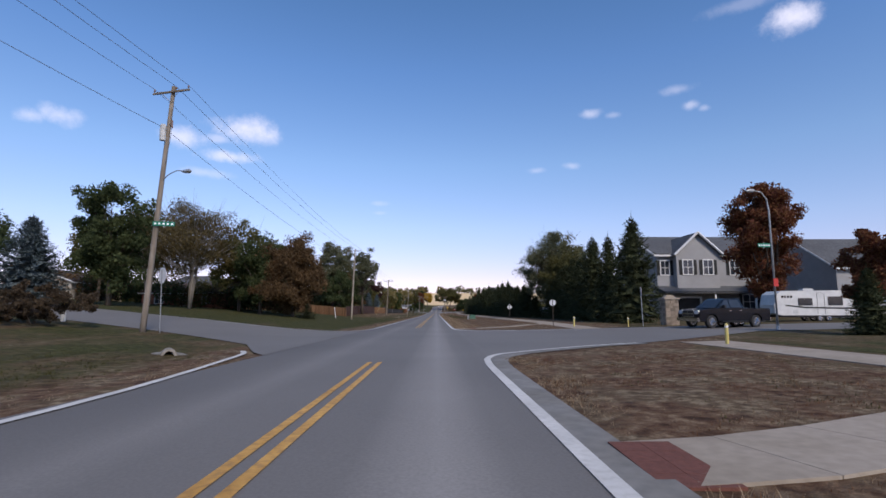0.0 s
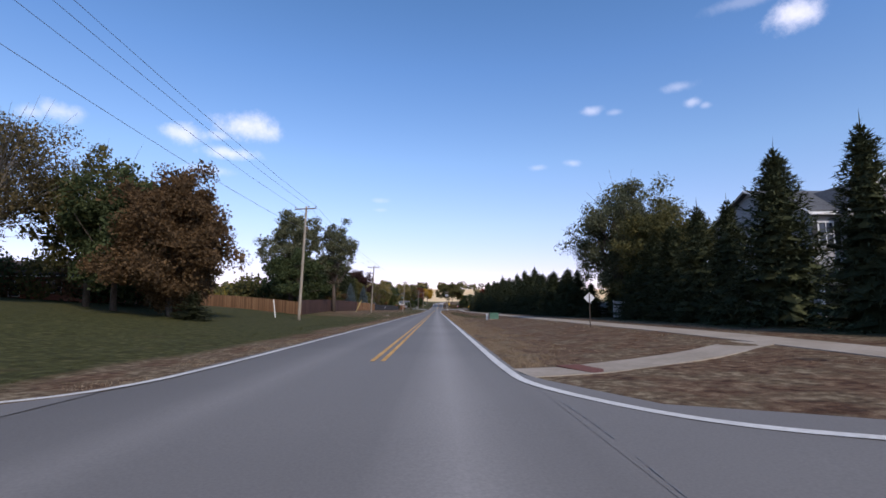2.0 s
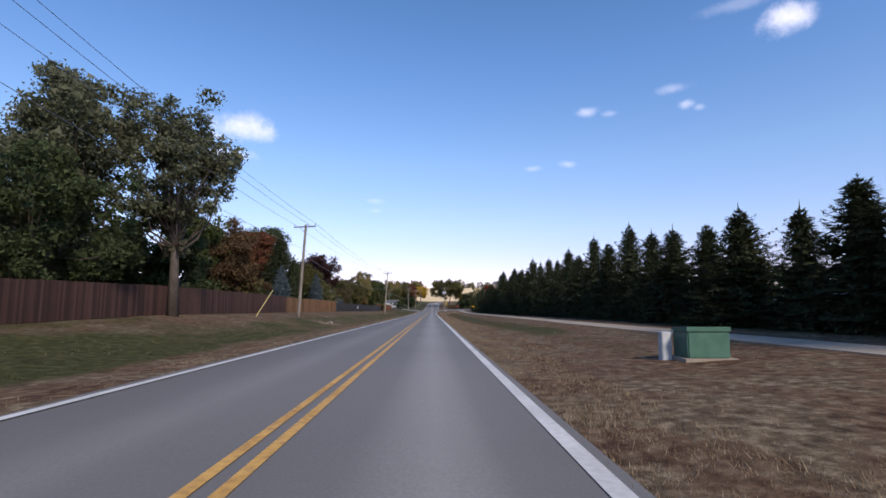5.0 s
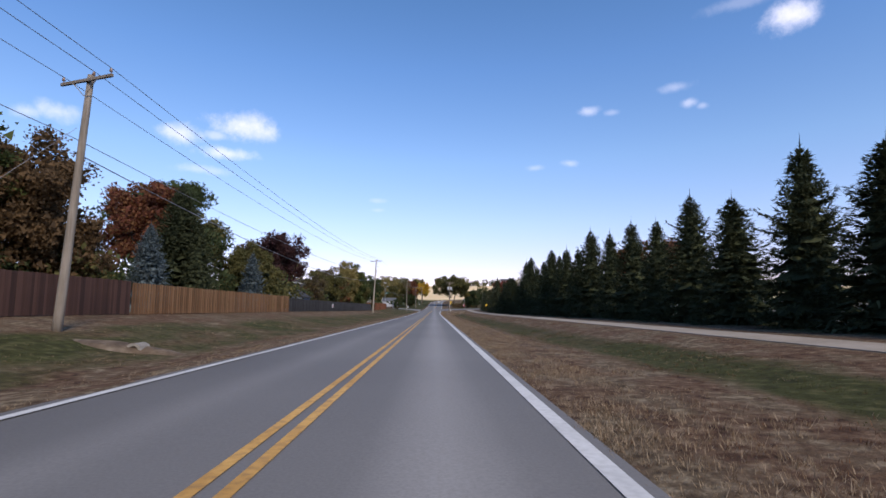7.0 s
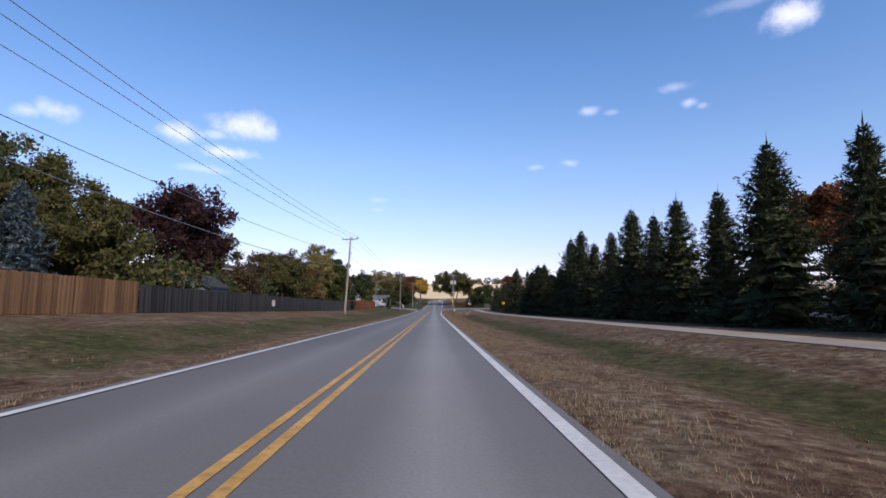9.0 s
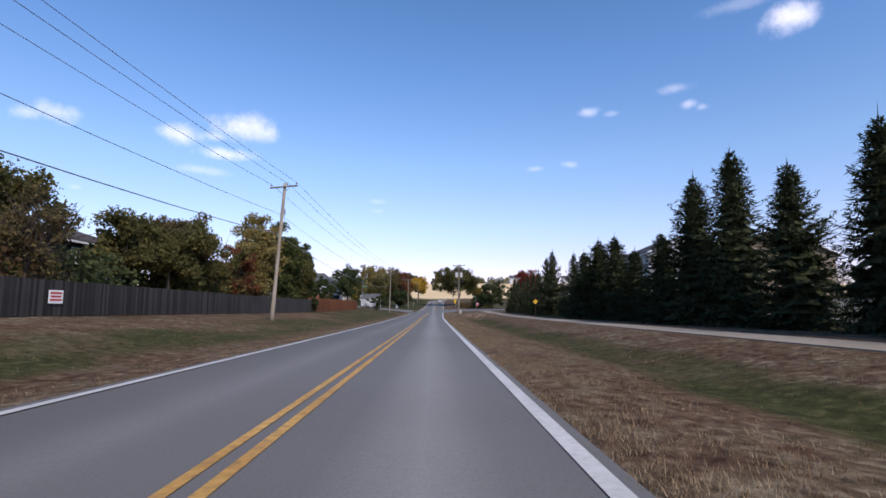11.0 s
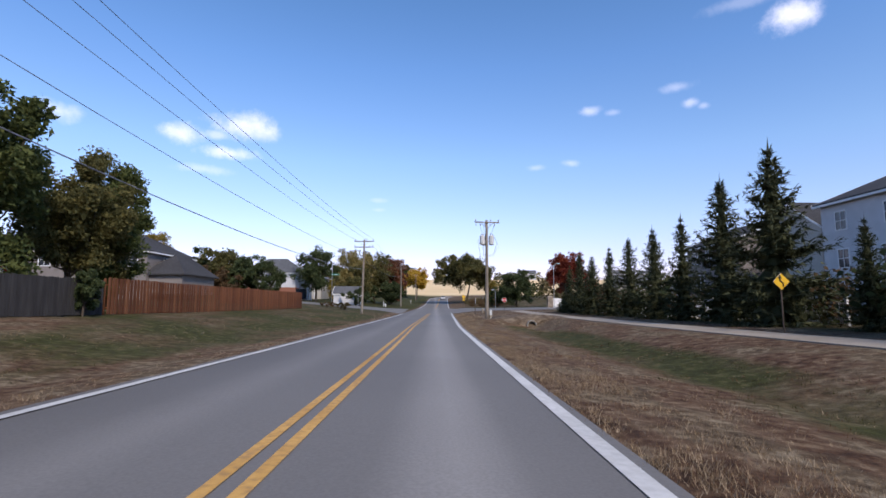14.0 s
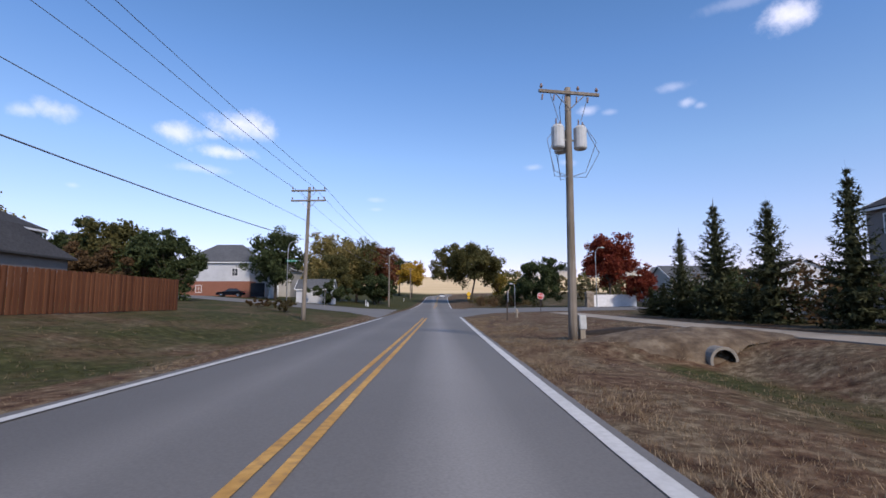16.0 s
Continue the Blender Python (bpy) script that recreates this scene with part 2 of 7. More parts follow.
def grass_material(name):
    """A verge of straw-dry and green grass in patches, with bare brown earth between."""
    m = bpy.data.materials.new(name)
    m.use_nodes = True
    n, l = m.node_tree.nodes, m.node_tree.links
    bsdf = n["Principled BSDF"]
    bsdf.inputs["Roughness"].default_value = 0.95
    bsdf.inputs["Specular IOR Level"].default_value = 0.1
    tc = n.new("ShaderNodeTexCoord")

    def nz(scale, detail, stretch=(1, 1, 1)):
        mp = n.new("ShaderNodeMapping")
        mp.inputs["Scale"].default_value = stretch
        l.new(tc.outputs["Object"], mp.inputs[0])
        t = n.new("ShaderNodeTexNoise")
        t.inputs["Scale"].default_value, t.inputs["Detail"].default_value = scale, detail
        t.inputs["Roughness"].default_value = 0.6
        l.new(mp.outputs[0], t.inputs["Vector"])
        return t.outputs["Fac"]

    def ramp(src, stops):
        r = n.new("ShaderNodeValToRGB")
        el = r.color_ramp.elements
        el[0].position, el[0].color = stops[0][0], (*stops[0][1], 1)
        el[1].position, el[1].color = stops[-1][0], (*stops[-1][1], 1)
        for pos, c in stops[1:-1]:
            e = el.new(pos)
            e.color = (*c, 1)
        l.new(src, r.inputs[0])
        return r.outputs[0]

    def mix(fac, a, b, mode='MIX'):
        x = n.new("ShaderNodeMix")
        x.data_type, x.blend_type = 'RGBA', mode
        if isinstance(fac, float):
            x.inputs["Factor"].default_value = fac
        else:
            l.new(fac, x.inputs["Factor"])
        l.new(a, x.inputs[6])
        l.new(b, x.inputs[7])
        return x.outputs[2]

    dry1 = ramp(nz(3.4, 9), [(0.34, (.042, .023, .014)), (0.45, (.086, .048, .028)), (0.55, (.13, .081, .049)), (0.68, (.22, .158, .10))])
    dry2 = ramp(nz(4.2, 9), [(0.34, (.056, .037, .022)), (0.5, (.132, .095, .058)), (0.66, (.26, .205, .135))])
    dry = mix(ramp(nz(0.75, 8, (1, .7, 1)), [(0.46, (0, 0, 0)), (0.58, (1, 1, 1))]), dry1, dry2)
    green = ramp(nz(3.0, 7), [(0.32, (.024, .025, .008)), (0.55, (.054, .055, .018)), (0.72, (.115, .102, .044))])
    # green grows where the vertex layer says it is moist, and in patches
    at = n.new("ShaderNodeAttribute")
    at.attribute_name = "moist"
    ad = n.new("ShaderNodeMath")
    ad.operation = 'ADD'
    sc = n.new("ShaderNodeMath")
    sc.operation = 'MULTIPLY_ADD'
    l.new(nz(0.34, 7, (1, 0.5, 1)), sc.inputs[0])
    sc.inputs[1].default_value, sc.inputs[2].default_value = 1.9, -.95
    l.new(sc.outputs[0], ad.inputs[0])
    l.new(at.outputs["Fac"], ad.inputs[1])
    mr = n.new("ShaderNodeMapRange")
    mr.inputs["From Min"].default_value, mr.inputs["From Max"].default_value = 0.25, 0.75
    l.new(ad.outputs[0], mr.inputs["Value"])
    col = mix(mr.outputs[0], dry, green)
    fine = ramp(nz(38.0, 3), [(0.25, (.62, .62, .62)), (0.75, (1.3, 1.3, 1.3))])
    col = mix(1.0, col, fine, 'MULTIPLY')
    # ripe field on the far slope, its stronger sunlight put into the straw colour
    fd = n.new("ShaderNodeAttribute")
    fd.attribute_name = "field"
    straw = ramp(nz(0.05, 8, (1, 4, 1)), [(0.3, (.60, .43, .23)), (0.7, (.74, .57, .34))])
    col = mix(fd.outputs["Fac"], col, straw)
    l.new(col, bsdf.inputs["Base Color"])
    bp = n.new("ShaderNodeBump")
    bp.inputs["Strength"].default_value, bp.inputs["Distance"].default_value = 0.7, 0.05
    l.new(nz(14.0, 6), bp.inputs["Height"])
    l.new(bp.outputs[0], bsdf.inputs["Normal"])
    return m


M_ROAD = asphalt_material("asphalt_lane", 0.0)
M_STREET = asphalt_material("asphalt_street", tone=.86)
M_GRASS = grass_material("grass_ground")
M_CONC = material("concrete", [(.285, .24, .19), (.36, .305, .242)], scale=6, rough=.85, bump=.25, bump_scale=90, coarse=(.84, .83, .80), coarse_scale=.5, bump_dist=.006)
M_GUTTER = material("gutter_concrete", [(.17, .165, .155), (.24, .23, .215)], scale=5, rough=.85, bump=.25, bump_scale=90, coarse=(.8, .78, .74), coarse_scale=.6, bump_dist=.006)
M_WHITE = material("white_road_paint", [(.50, .485, .455), (.57, .555, .525), (.62, .605, .575)], scale=11, rough=.7, bump=.2, bump_scale=100, bump_dist=.004, coarse=(.86, .86, .86), coarse_scale=.7)
M_YELLOW = material("yellow_road_paint", [(.36, .205, .075), (.54, .30, .075), (.62, .36, .10)], scale=9, rough=.7, bump=.2, bump_scale=100, bump_dist=.004, coarse=(.80, .76, .7), coarse_scale=.6)
M_BRICKPAD = material("red_paving", [(.11, .042, .030), (.16, .062, .043)], scale=12, rough=.85, bump=.4, bump_scale=60)
M_TAR = material("tar_seam", [(.135, .132, .13), (.185, .18, .178)], scale=8, rough=.6, bump=.2)
M_DIRT = material("dark_earth", [(.018, .013, .009), (.042, .029, .020)], scale=6, rough=.95, bump=.6)
M_EARTH = material("tan_bare_earth", [(.070, .050, .034), (.135, .100, .068), (.21, .165, .115)], scale=2.6, rough=.95, bump=.9, bump_scale=9, bump_dist=.06, detail=9, coarse=(.72, .66, .60), coarse_scale=.9)
M_POLE = material("weathered_pole", [(.17, .14, .11), (.28, .245, .205)], scale=14, rough=.9, bump=.5, stretch=(1, 1, .06), coarse=(.7, .68, .64), coarse_scale=.6)
M_POLE_NEW = material("pale_pole", [(.26, .225, .18), (.36, .32, .265)], scale=14, rough=.9, bump=.5, stretch=(1, 1, .06), coarse=(.75, .72, .66), coarse_scale=.6)
M_STEEL = material("galvanised_steel", [(.32, .33, .34), (.44, .45, .46)], scale=9, rough=.5, metal=.6, bump=.1)
M_POST = material("brown_steel_post", [(.05, .037, .028), (.085, .062, .048)], scale=9, rough=.7, bump=.2)
M_DARK = material("black_rubber", [(.014, .014, .015), (.03, .03, .031)], scale=9, rough=.7, bump=.1)
M_PORC = material("porcelain", [(.16, .10, .08), (.22, .15, .12)], scale=5, rough=.3, bump=.05)
M_CAN = material("grey_transformer_paint", [(.40, .41, .41), (.52, .53, .52)], scale=4, rough=.5, bump=.1)
M_WIRE = material("weathered_wire", [(.13, .14, .16), (.20, .21, .235)], scale=3, rough=.6, bump=0)
M_BARK = material("bark", [(.055, .042, .033), (.12, .095, .075)], scale=9, rough=.95, bump=.8, stretch=(1, 1, .25))
M_BARK_PALE = material("pale_bark", [(.16, .14, .115), (.28, .25, .21)], scale=9, rough=.95, bump=.8, stretch=(1, 1, .25))
M_SPRUCE = material("spruce_needles", [(.036, .043, .022), (.056, .066, .033), (.086, .096, .048)], by="island", spec=.1, rough=.85, bump=0, translucent=.2)
M_SPRUCE_L = material("young_spruce_needles", [(.040, .046, .024), (.066, .073, .037), (.10, .106, .056)], by="island", spec=.1, rough=.85, bump=0, translucent=.2)
M_BLUE = material("blue_spruce_needles", [(.055, .08, .088), (.09, .12, .13), (.14, .175, .185)], by="island", rough=.75, bump=0, translucent=.12)


def leaves(name, *cols):
    return material(name, [tuple(v * 1.3 for v in c) for c in cols], by="island", rough=.7, bump=0, translucent=.38, spec=.12)


L_DKGREEN = leaves("dark_green_leaves", (.028, .038, .016), (.044, .058, .024), (.068, .084, .034))
L_GREEN = leaves("green_leaves", (.036, .048, .017), (.064, .080, .027), (.10, .112, .036))
L_OLIVE = leaves("olive_leaves", (.046, .047, .018), (.080, .076, .028), (.125, .108, .038))
L_YELLOW = leaves("yellow_leaves", (.07, .062, .016), (.16, .125, .026), (.26, .18, .035))
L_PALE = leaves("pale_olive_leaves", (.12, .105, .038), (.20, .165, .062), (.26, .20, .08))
L_WILLOW = leaves("willow_leaves", (.050, .056, .030), (.088, .094, .052), (.14, .14, .085))
L_GOLD = leaves("golden_leaves", (.24, .15, .02), (.40, .25, .03), (.52, .34, .05))
L_RUST = leaves("rust_leaves", (.052, .034, .018), (.090, .056, .028), (.13, .082, .040))
L_RED = leaves("red_maple_leaves", (.07, .017, .012), (.15, .028, .017), (.22, .055, .025))
L_REDORANGE = leaves("red_orange_leaves", (.072, .027, .018), (.13, .046, .026), (.17, .088, .036))
L_PURPLE = leaves("purple_leaves", (.030, .017, .017), (.050, .025, .024), (.075, .036, .032))
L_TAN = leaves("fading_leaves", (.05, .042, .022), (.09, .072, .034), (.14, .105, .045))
L_BUSH = leaves("russet_bush_leaves", (.034, .026, .017), (.058, .042, .027), (.085, .06, .038))

M_SIDING = {}


def siding(name, c, width=.16):
    if name not in M_SIDING:
        lo = tuple(v * .88 for v in c)
        M_SIDING[name] = banded(material(name, [lo, c], scale=1.2, rough=.6, bump=.05, coarse=(.92, .92, .92), coarse_scale=.4), 'Z', width)
    return M_SIDING[name]


def shingle(name, c):
    if name not in M_SIDING:
        lo, hi = tuple(v * .7 for v in c), tuple(v * 1.25 for v in c)
        M_SIDING[name] = banded(material(name, [lo, c, hi], scale=5, rough=.92, bump=.3, coarse=(.85, .85, .85), coarse_scale=.3), 'Z', .09, .6)
    return M_SIDING[name]


M_TRIM = material("white_trim", [(.62, .62, .61), (.72, .72, .71)], scale=3, rough=.5, bump=.03)
M_VINYL = material("white_vinyl", [(.58, .58, .58), (.68, .68, .69)], scale=3, rough=.45, bump=.03)
M_GLASS = material("window_glass", [(.02, .024, .03), (.035, .04, .05)], scale=1, rough=.08, bump=0, spec=.5)
M_BRICK = material("red_brick", [(.16, .065, .042), (.26, .11, .07), (.22, .10, .075)], scale=9, rough=.9, bump=.5, bump_scale=18)
M_STONE = material("tan_stone", [(.16, .13, .10), (.30, .24, .185)], scale=3, rough=.9, bump=.5, by="object")
M_FENCE_BROWN = material("brown_stained_boards", [(.038, .018, .013), (.062, .029, .020), (.085, .042, .030)], scale=4, rough=.85, bump=.4, by="object", stretch=(1, 1, .12))
M_FENCE_TAN = material("cedar_boards", [(.125, .063, .028), (.185, .097, .045), (.235, .132, .066)], scale=4, rough=.85, bump=.4, by="object", stretch=(1, 1, .12))
M_FENCE_GREY = material("grey_weathered_boards", [(.016, .0145, .0145), (.027, .025, .025), (.048, .045, .044)], scale=4, rough=.9, bump=.4, by="object", stretch=(1, 1, .12))
M_FENCE_ORANGE = material("orange_stained_boards", [(.088, .030, .012), (.132, .047, .019), (.168, .066, .028)], scale=4, rough=.85, bump=.4, by="object", stretch=(1, 1, .12))
M_GREENBOX = material("green_enclosure_paint", [(.05, .12, .085), (.075, .16, .115)], scale=3, rough=.5, bump=.05)
M_SIGNBACK = material("sign_back_aluminium", [(.52, .53, .54), (.62, .63, .64)], scale=5, rough=.45, metal=.15, bump=.04)
M_SIGNRED = material("sign_red", [(.42, .035, .03), (.48, .05, .04)], scale=4, rough=.45, bump=.03)
M_SIGNYEL = material("sign_yellow", [(.62, .36, .02), (.70, .43, .03)], scale=4, rough=.45, bump=.03)
M_SIGNGRN = material("sign_green", [(.01, .16, .10), (.015, .20, .13)], scale=4, rough=.45, bump=.03)
M_SIGNWHITE = material("sign_white", [(.70, .70, .70), (.78, .78, .78)], scale=4, rough=.45, bump=.03)
M_BLACK = material("black_paint_and_shade", [(.01, .01, .01), (.02, .02, .02)], scale=4, rough=.5, bump=.03)
M_YPOST = material("yellow_post_paint", [(.46, .38, .12), (.56, .47, .18)], scale=4, rough=.5, bump=.05)
M_HYD = material("hydrant_yellow", [(.50, .36, .03), (.62, .45, .05)], scale=4, rough=.5, bump=.05)
M_TRUCK = material("black_blue_car_paint", [(.004, .005, .009), (.006, .008, .013)], scale=2, rough=.14, bump=0, spec=.35)
M_CHROME = material("chrome", [(.55, .55, .56), (.62, .62, .63)], scale=2, rough=.15, metal=1.0, bump=0)
M_LAMP = material("headlight_lens", [(.45, .46, .48), (.6, .61, .63)], scale=2, rough=.1, bump=0, spec=.8)
M_TRAILER = material("white_fibreglass", [(.50, .50, .49), (.60, .60, .59)], scale=2, rough=.35, bump=.03)
M_CARWHITE = material("white_car_paint", [(.62, .62, .62), (.70, .70, .70)], scale=2, rough=.25, bump=0, spec=.6, coat=.6)
M_PIPE = material("corrugated_pipe", [(.19, .172, .147), (.28, .256, .222)], scale=6, rough=.8, bump=.3)
# near-black: the shade inside a pipe put into the colour
M_PIPE_SHADE = material("pipe_inside_shade", [(.012, .011, .010), (.022, .02, .018)], scale=4, rough=.95, bump=.2)
M_REDROOF = material("red_metal_roof", [(.36, .03, .03), (.46, .045, .045)], scale=2, rough=.45, bump=.05)


# ---- mesh helpers ----
class Mesher:
    """Collects vertices and faces for one mesh."""

    def __init__(self):
        self.v, self.f = [], []

    def quad(self, a, b, c, d):
        i = len(self.v)
        self.v += [a, b, c, d]
        self.f.append((i, i + 1, i + 2, i + 3))

    def poly(self, pts):
        i = len(self.v)
        self.v += pts
        self.f.append(tuple(range(i, i + len(pts))))

    def box(self, x0, x1, y0, y1, z0, z1, bevel=0.0):
        if bevel:
            return self.bevelled(x0, x1, y0, y1, z0, z1, bevel)
        i = len(self.v)
        self.v += [(x0, y0, z0), (x1, y0, z0), (x1, y1, z0), (x0, y1, z0), (x0, y0, z1), (x1, y0, z1), (x1, y1, z1), (x0, y1, z1)]
        for q in ((0, 3, 2, 1), (4, 5, 6, 7), (0, 1, 5, 4), (1, 2, 6, 5), (2, 3, 7, 6), (3, 0, 4, 7)):
            self.f.append(tuple(i + k for k in q))

    def bevelled(self, x0, x1, y0, y1, z0, z1, b):
        bm = bmesh.new()
        bmesh.ops.create_cube(bm, size=1)
        for v in bm.verts:
            v.co = Vector(((x0 + x1) / 2 + v.co.x * (x1 - x0), (y0 + y1) / 2 + v.co.y * (y1 - y0), (z0 + z1) / 2 + v.co.z * (z1 - z0)))
        bmesh.ops.bevel(bm, geom=bm.edges[:], offset=b, segments=2, affect='EDGES')
        i = len(self.v)
        bm.verts.index_update()
        self.v += [tuple(v.co) for v in bm.verts]
        self.f += [tuple(i + v.index for v in f.verts) for f in bm.faces]
        bm.free()

    def tube(self, path, radii, sides=8, caps=True):
        rings = []
        for k, p in enumerate(path):
            p = Vector(p)
            d = (Vector(path[min(k + 1, len(path) - 1)]) - Vector(path[max(k - 1, 0)])).normalized()
            a = d.cross(Vector((0.31, 0.95, 0.05)) if abs(d.y) < .9 else Vector((1, 0, 0))).normalized()
            b = d.cross(a)
            r = radii[k] if isinstance(radii, (list, tuple)) else radii
            i = len(self.v)
            for s in range(sides):
                w = 2 * math.pi * s / sides
                self.v.append(tuple(p + (a * math.cos(w) + b * math.sin(w)) * r))
            rings.append(i)
        for i, j in zip(rings, rings[1:]):
            for s in range(sides):
                t = (s + 1) % sides
                self.f.append((i + s, i + t, j + t, j + s))
        if caps:
            self.f.append(tuple(rings[0] + s for s in reversed(range(sides))))
            self.f.append(tuple(rings[-1] + s for s in range(sides)))

    def prism(self, outline, axis, lo, hi):
        """Extrudes a 2D outline along an axis ('x': outline in y,z; 'y': in x,z; 'z': in x,y)."""
        def at(p, h):
            return {"x": (h, p[0], p[1]), "y": (p[0], h, p[1]), "z": (p[0], p[1], h)}[axis]
        i, k = len(self.v), len(outline)
        self.v += [at(p, lo) for p in outline] + [at(p, hi) for p in outline]
        self.f.append(tuple(i + s for s in range(k)))
        self.f.append(tuple(i + k + s for s in reversed(range(k))))
        for s in range(k):
            t = (s + 1) % k
            self.f.append((i + s, i + k + s, i + k + t, i + t))

    def mesh(self, name, mat, smooth=False):
        me = bpy.data.meshes.new(name)
        me.from_pydata(self.v, [], self.f)
        me.materials.append(mat)
        if smooth:
            me.shade_smooth()
        me.update()
        return me


def normals_out(me):
    bm = bmesh.new()
    bm.from_mesh(me)
    bmesh.ops.recalc_face_normals(bm, faces=bm.faces[:])
    bm.to_mesh(me)
    bm.free()


def part(name, ms, mat, parent, label="", smooth=False, fix=True):
    me = ms.mesh(name, mat, smooth)
    if fix:
        normals_out(me)
    ob = new(name, me)
    ob.parent = parent
    if label:
        tagged(ob, label)
    return ob


def thing(name, at, label, category, group="", kind="", turn=0.0):
    ob = new(name)
    ob.matrix_world = pose(*at, 0, 0, turn)
    return tagged(ob, label, category, group, kind)


def numpy_mesh(name, verts, quads, mat):
    me = bpy.data.meshes.new(name)
    me.vertices.add(len(verts))
    me.vertices.foreach_set("co", np.asarray(verts, dtype=np.float32).ravel())
    k = quads.shape[1]
    me.loops.add(quads.size)
    me.loops.foreach_set("vertex_index", quads.astype(np.int32).ravel())
    me.polygons.add(len(quads))
    me.polygons.foreach_set("loop_start", np.arange(len(quads), dtype=np.int32) * k)
    me.polygons.foreach_set("loop_total", np.full(len(quads), k, dtype=np.int32))
    me.materials.append(mat)
    me.update(calc_edges=True)
    me.validate()
    return me


# ---- lie of the land ----
PROFILE_Y = (-2500, -60, 0, 17.3, 34.5, 68, 110, 150, 189, 220, 245, 256, 280, 306, 355, 400, 456, 500, 620, 720, 4500)
PROFILE_Z = (30, .82, 0, -.225, -.414, -.731, -1.106, -1.47, -1.816, -2.09, -2.25, -2.28, -2.24, -2.08, -1.67, -.6, 2.4, 6.0, 19, 22, 22)
_fy = np.arange(-100, 800, 1.0)
_fz = np.convolve(np.pad(np.interp(_fy, PROFILE_Y, PROFILE_Z), 10, mode='edge'), np.ones(21) / 21, 'valid')


def road_z(y):
    return float(np.interp(y, _fy, _fz)) if -90 < y < 790 else float(np.interp(y, PROFILE_Y, PROFILE_Z))


def road_x(y):
    """Sideways shift of the road's middle, which bends once it is past the second crossing."""
    return 0.0 if y < 262 else 0.019 * (y - 262) + (0.012 * (y - 440) ** 2 if y > 440 else 0)


def ease(a, b, v):
    t = min(1.0, max(0.0, (v - a) / (b - a)))
    return t * t * (3 - 2 * t)


def lay(table, v):
    return float(np.interp(v, table[0], table[1]))


L_EARLY = ((-300, -80, -35, -21, -16, -12, -8, -6.1), (8, 5.2, 2.1, .9, .42, .12, -.05, 0))
L_MID = ((-300, -60, -30, -18, -16, -13, -10, -8.2, -6.1), (4, 2.5, 1.8, 1.15, .98, .66, .08, -.12, 0))
L_LATE = ((-300, -40, -20, -12, -9, -6.1), (5, 2.4, 1.05, .42, .25, 0))
R_EARLY = ((2.2, 5, 11, 20, 60, 300), (0, .06, .17, .32, .8, 2))
R_ONE = ((2.2, 6, 10, 13.2, 20, 60, 300), (0, .12, .36, .42, .5, .8, 2))
R_DITCH = ((2.2, 4, 6.5, 9.3, 11, 13.2, 20, 60, 300), (0, -.1, -.34, .22, .42, .45, .5, .8, 2))
R_LATE = ((2.2, 5, 8, 13, 60, 300), (0, .24, .3, .4, .8, 2))


def relief(x, y):
    """Height of the ground over the road's level beside it."""
    s = x - road_x(min(y, 440))
    if s < -6.1:
        a, b, c = lay(L_EARLY, s), lay(L_MID, s), lay(L_LATE, s)
        h = a + (b - a) * ease(92, 125, y)
        h += (c - h) * ease(285, 310, y)
    elif s > 2.2:
        h = lay(R_EARLY, s)
        h += (lay(R_ONE, s) - h) * ease(30, 62, y)
        h += (lay(R_DITCH, s) - h) * ease(118, 155, y)
        h -= .48 * math.exp(-((s - 8.25) / 1.25) ** 2) * ease(257, 266, y) * (1 - ease(270.9, 271.6, y))
        h += (lay(R_LATE, s) - h) * ease(270.6, 272.2, y)
    else:
        h = 0.0
    return h * (1 - ease(430, 560, y))


def ground_z(x, y):
    return road_z(y) + relief(x, y)


# side streets: x, near edge y, far edge y
STREETS = {
    "left_one": ((-6.0, -6.9, -9, -12, -16, -30, -60, -120), (18.0, 19.5, 24.5, 27.5, 30, 34, 40, 52), (43.6, 42.3, 42.2, 43.2, 45.2, 49, 56, 68)),
    "right_one": ((1.80, 2.2, 3.4, 6.7, 12, 20, 40, 90), (15.0, 16.4, 18.2, 20.5, 24.4, 31.0, 36, 40), (46.2, 45.0, 42.3, 40.1, 39.4, 40.6, 45, 52)),
    "left_two": ((-5.4, -7, -10, -20, -40, -120), (303, 307, 312, 318, 326, 350), (341, 335, 331, 334, 340, 362)),
    "right_two": ((2.4, 3.4, 5, 10, 25, 80), (303.5, 307, 309.5, 312, 316, 325), (356, 351, 345, 338, 338, 345)),
}


def street_depth(x, y):
    """How far inside a side street a place lies (metres), or a negative number."""
    best = -9.0
    for xs, near, far in STREETS.values():
        order = np.argsort(xs)
        sx = np.array(xs)[order]
        if sx[0] - .2 <= x <= sx[-1]:
            lo, hi = np.interp(x, sx, np.array(near)[order]), np.interp(x, sx, np.array(far)[order])
            best = max(best, min(y - lo, hi - y))
    return best


def walk_depth(x, y):
    s = x - road_x(min(y, 440))
    if (-25 < y < 22.5 or 39 < y < 308):
        return min(s - 10.9, 13.3 - s)
    return -9.0


# ---- ground, road, streets, paths ----
def spaced(*runs):
    out = []
    for a, b, step in runs:
        out += list(np.arange(a, b - 1e-6, step))
    return out


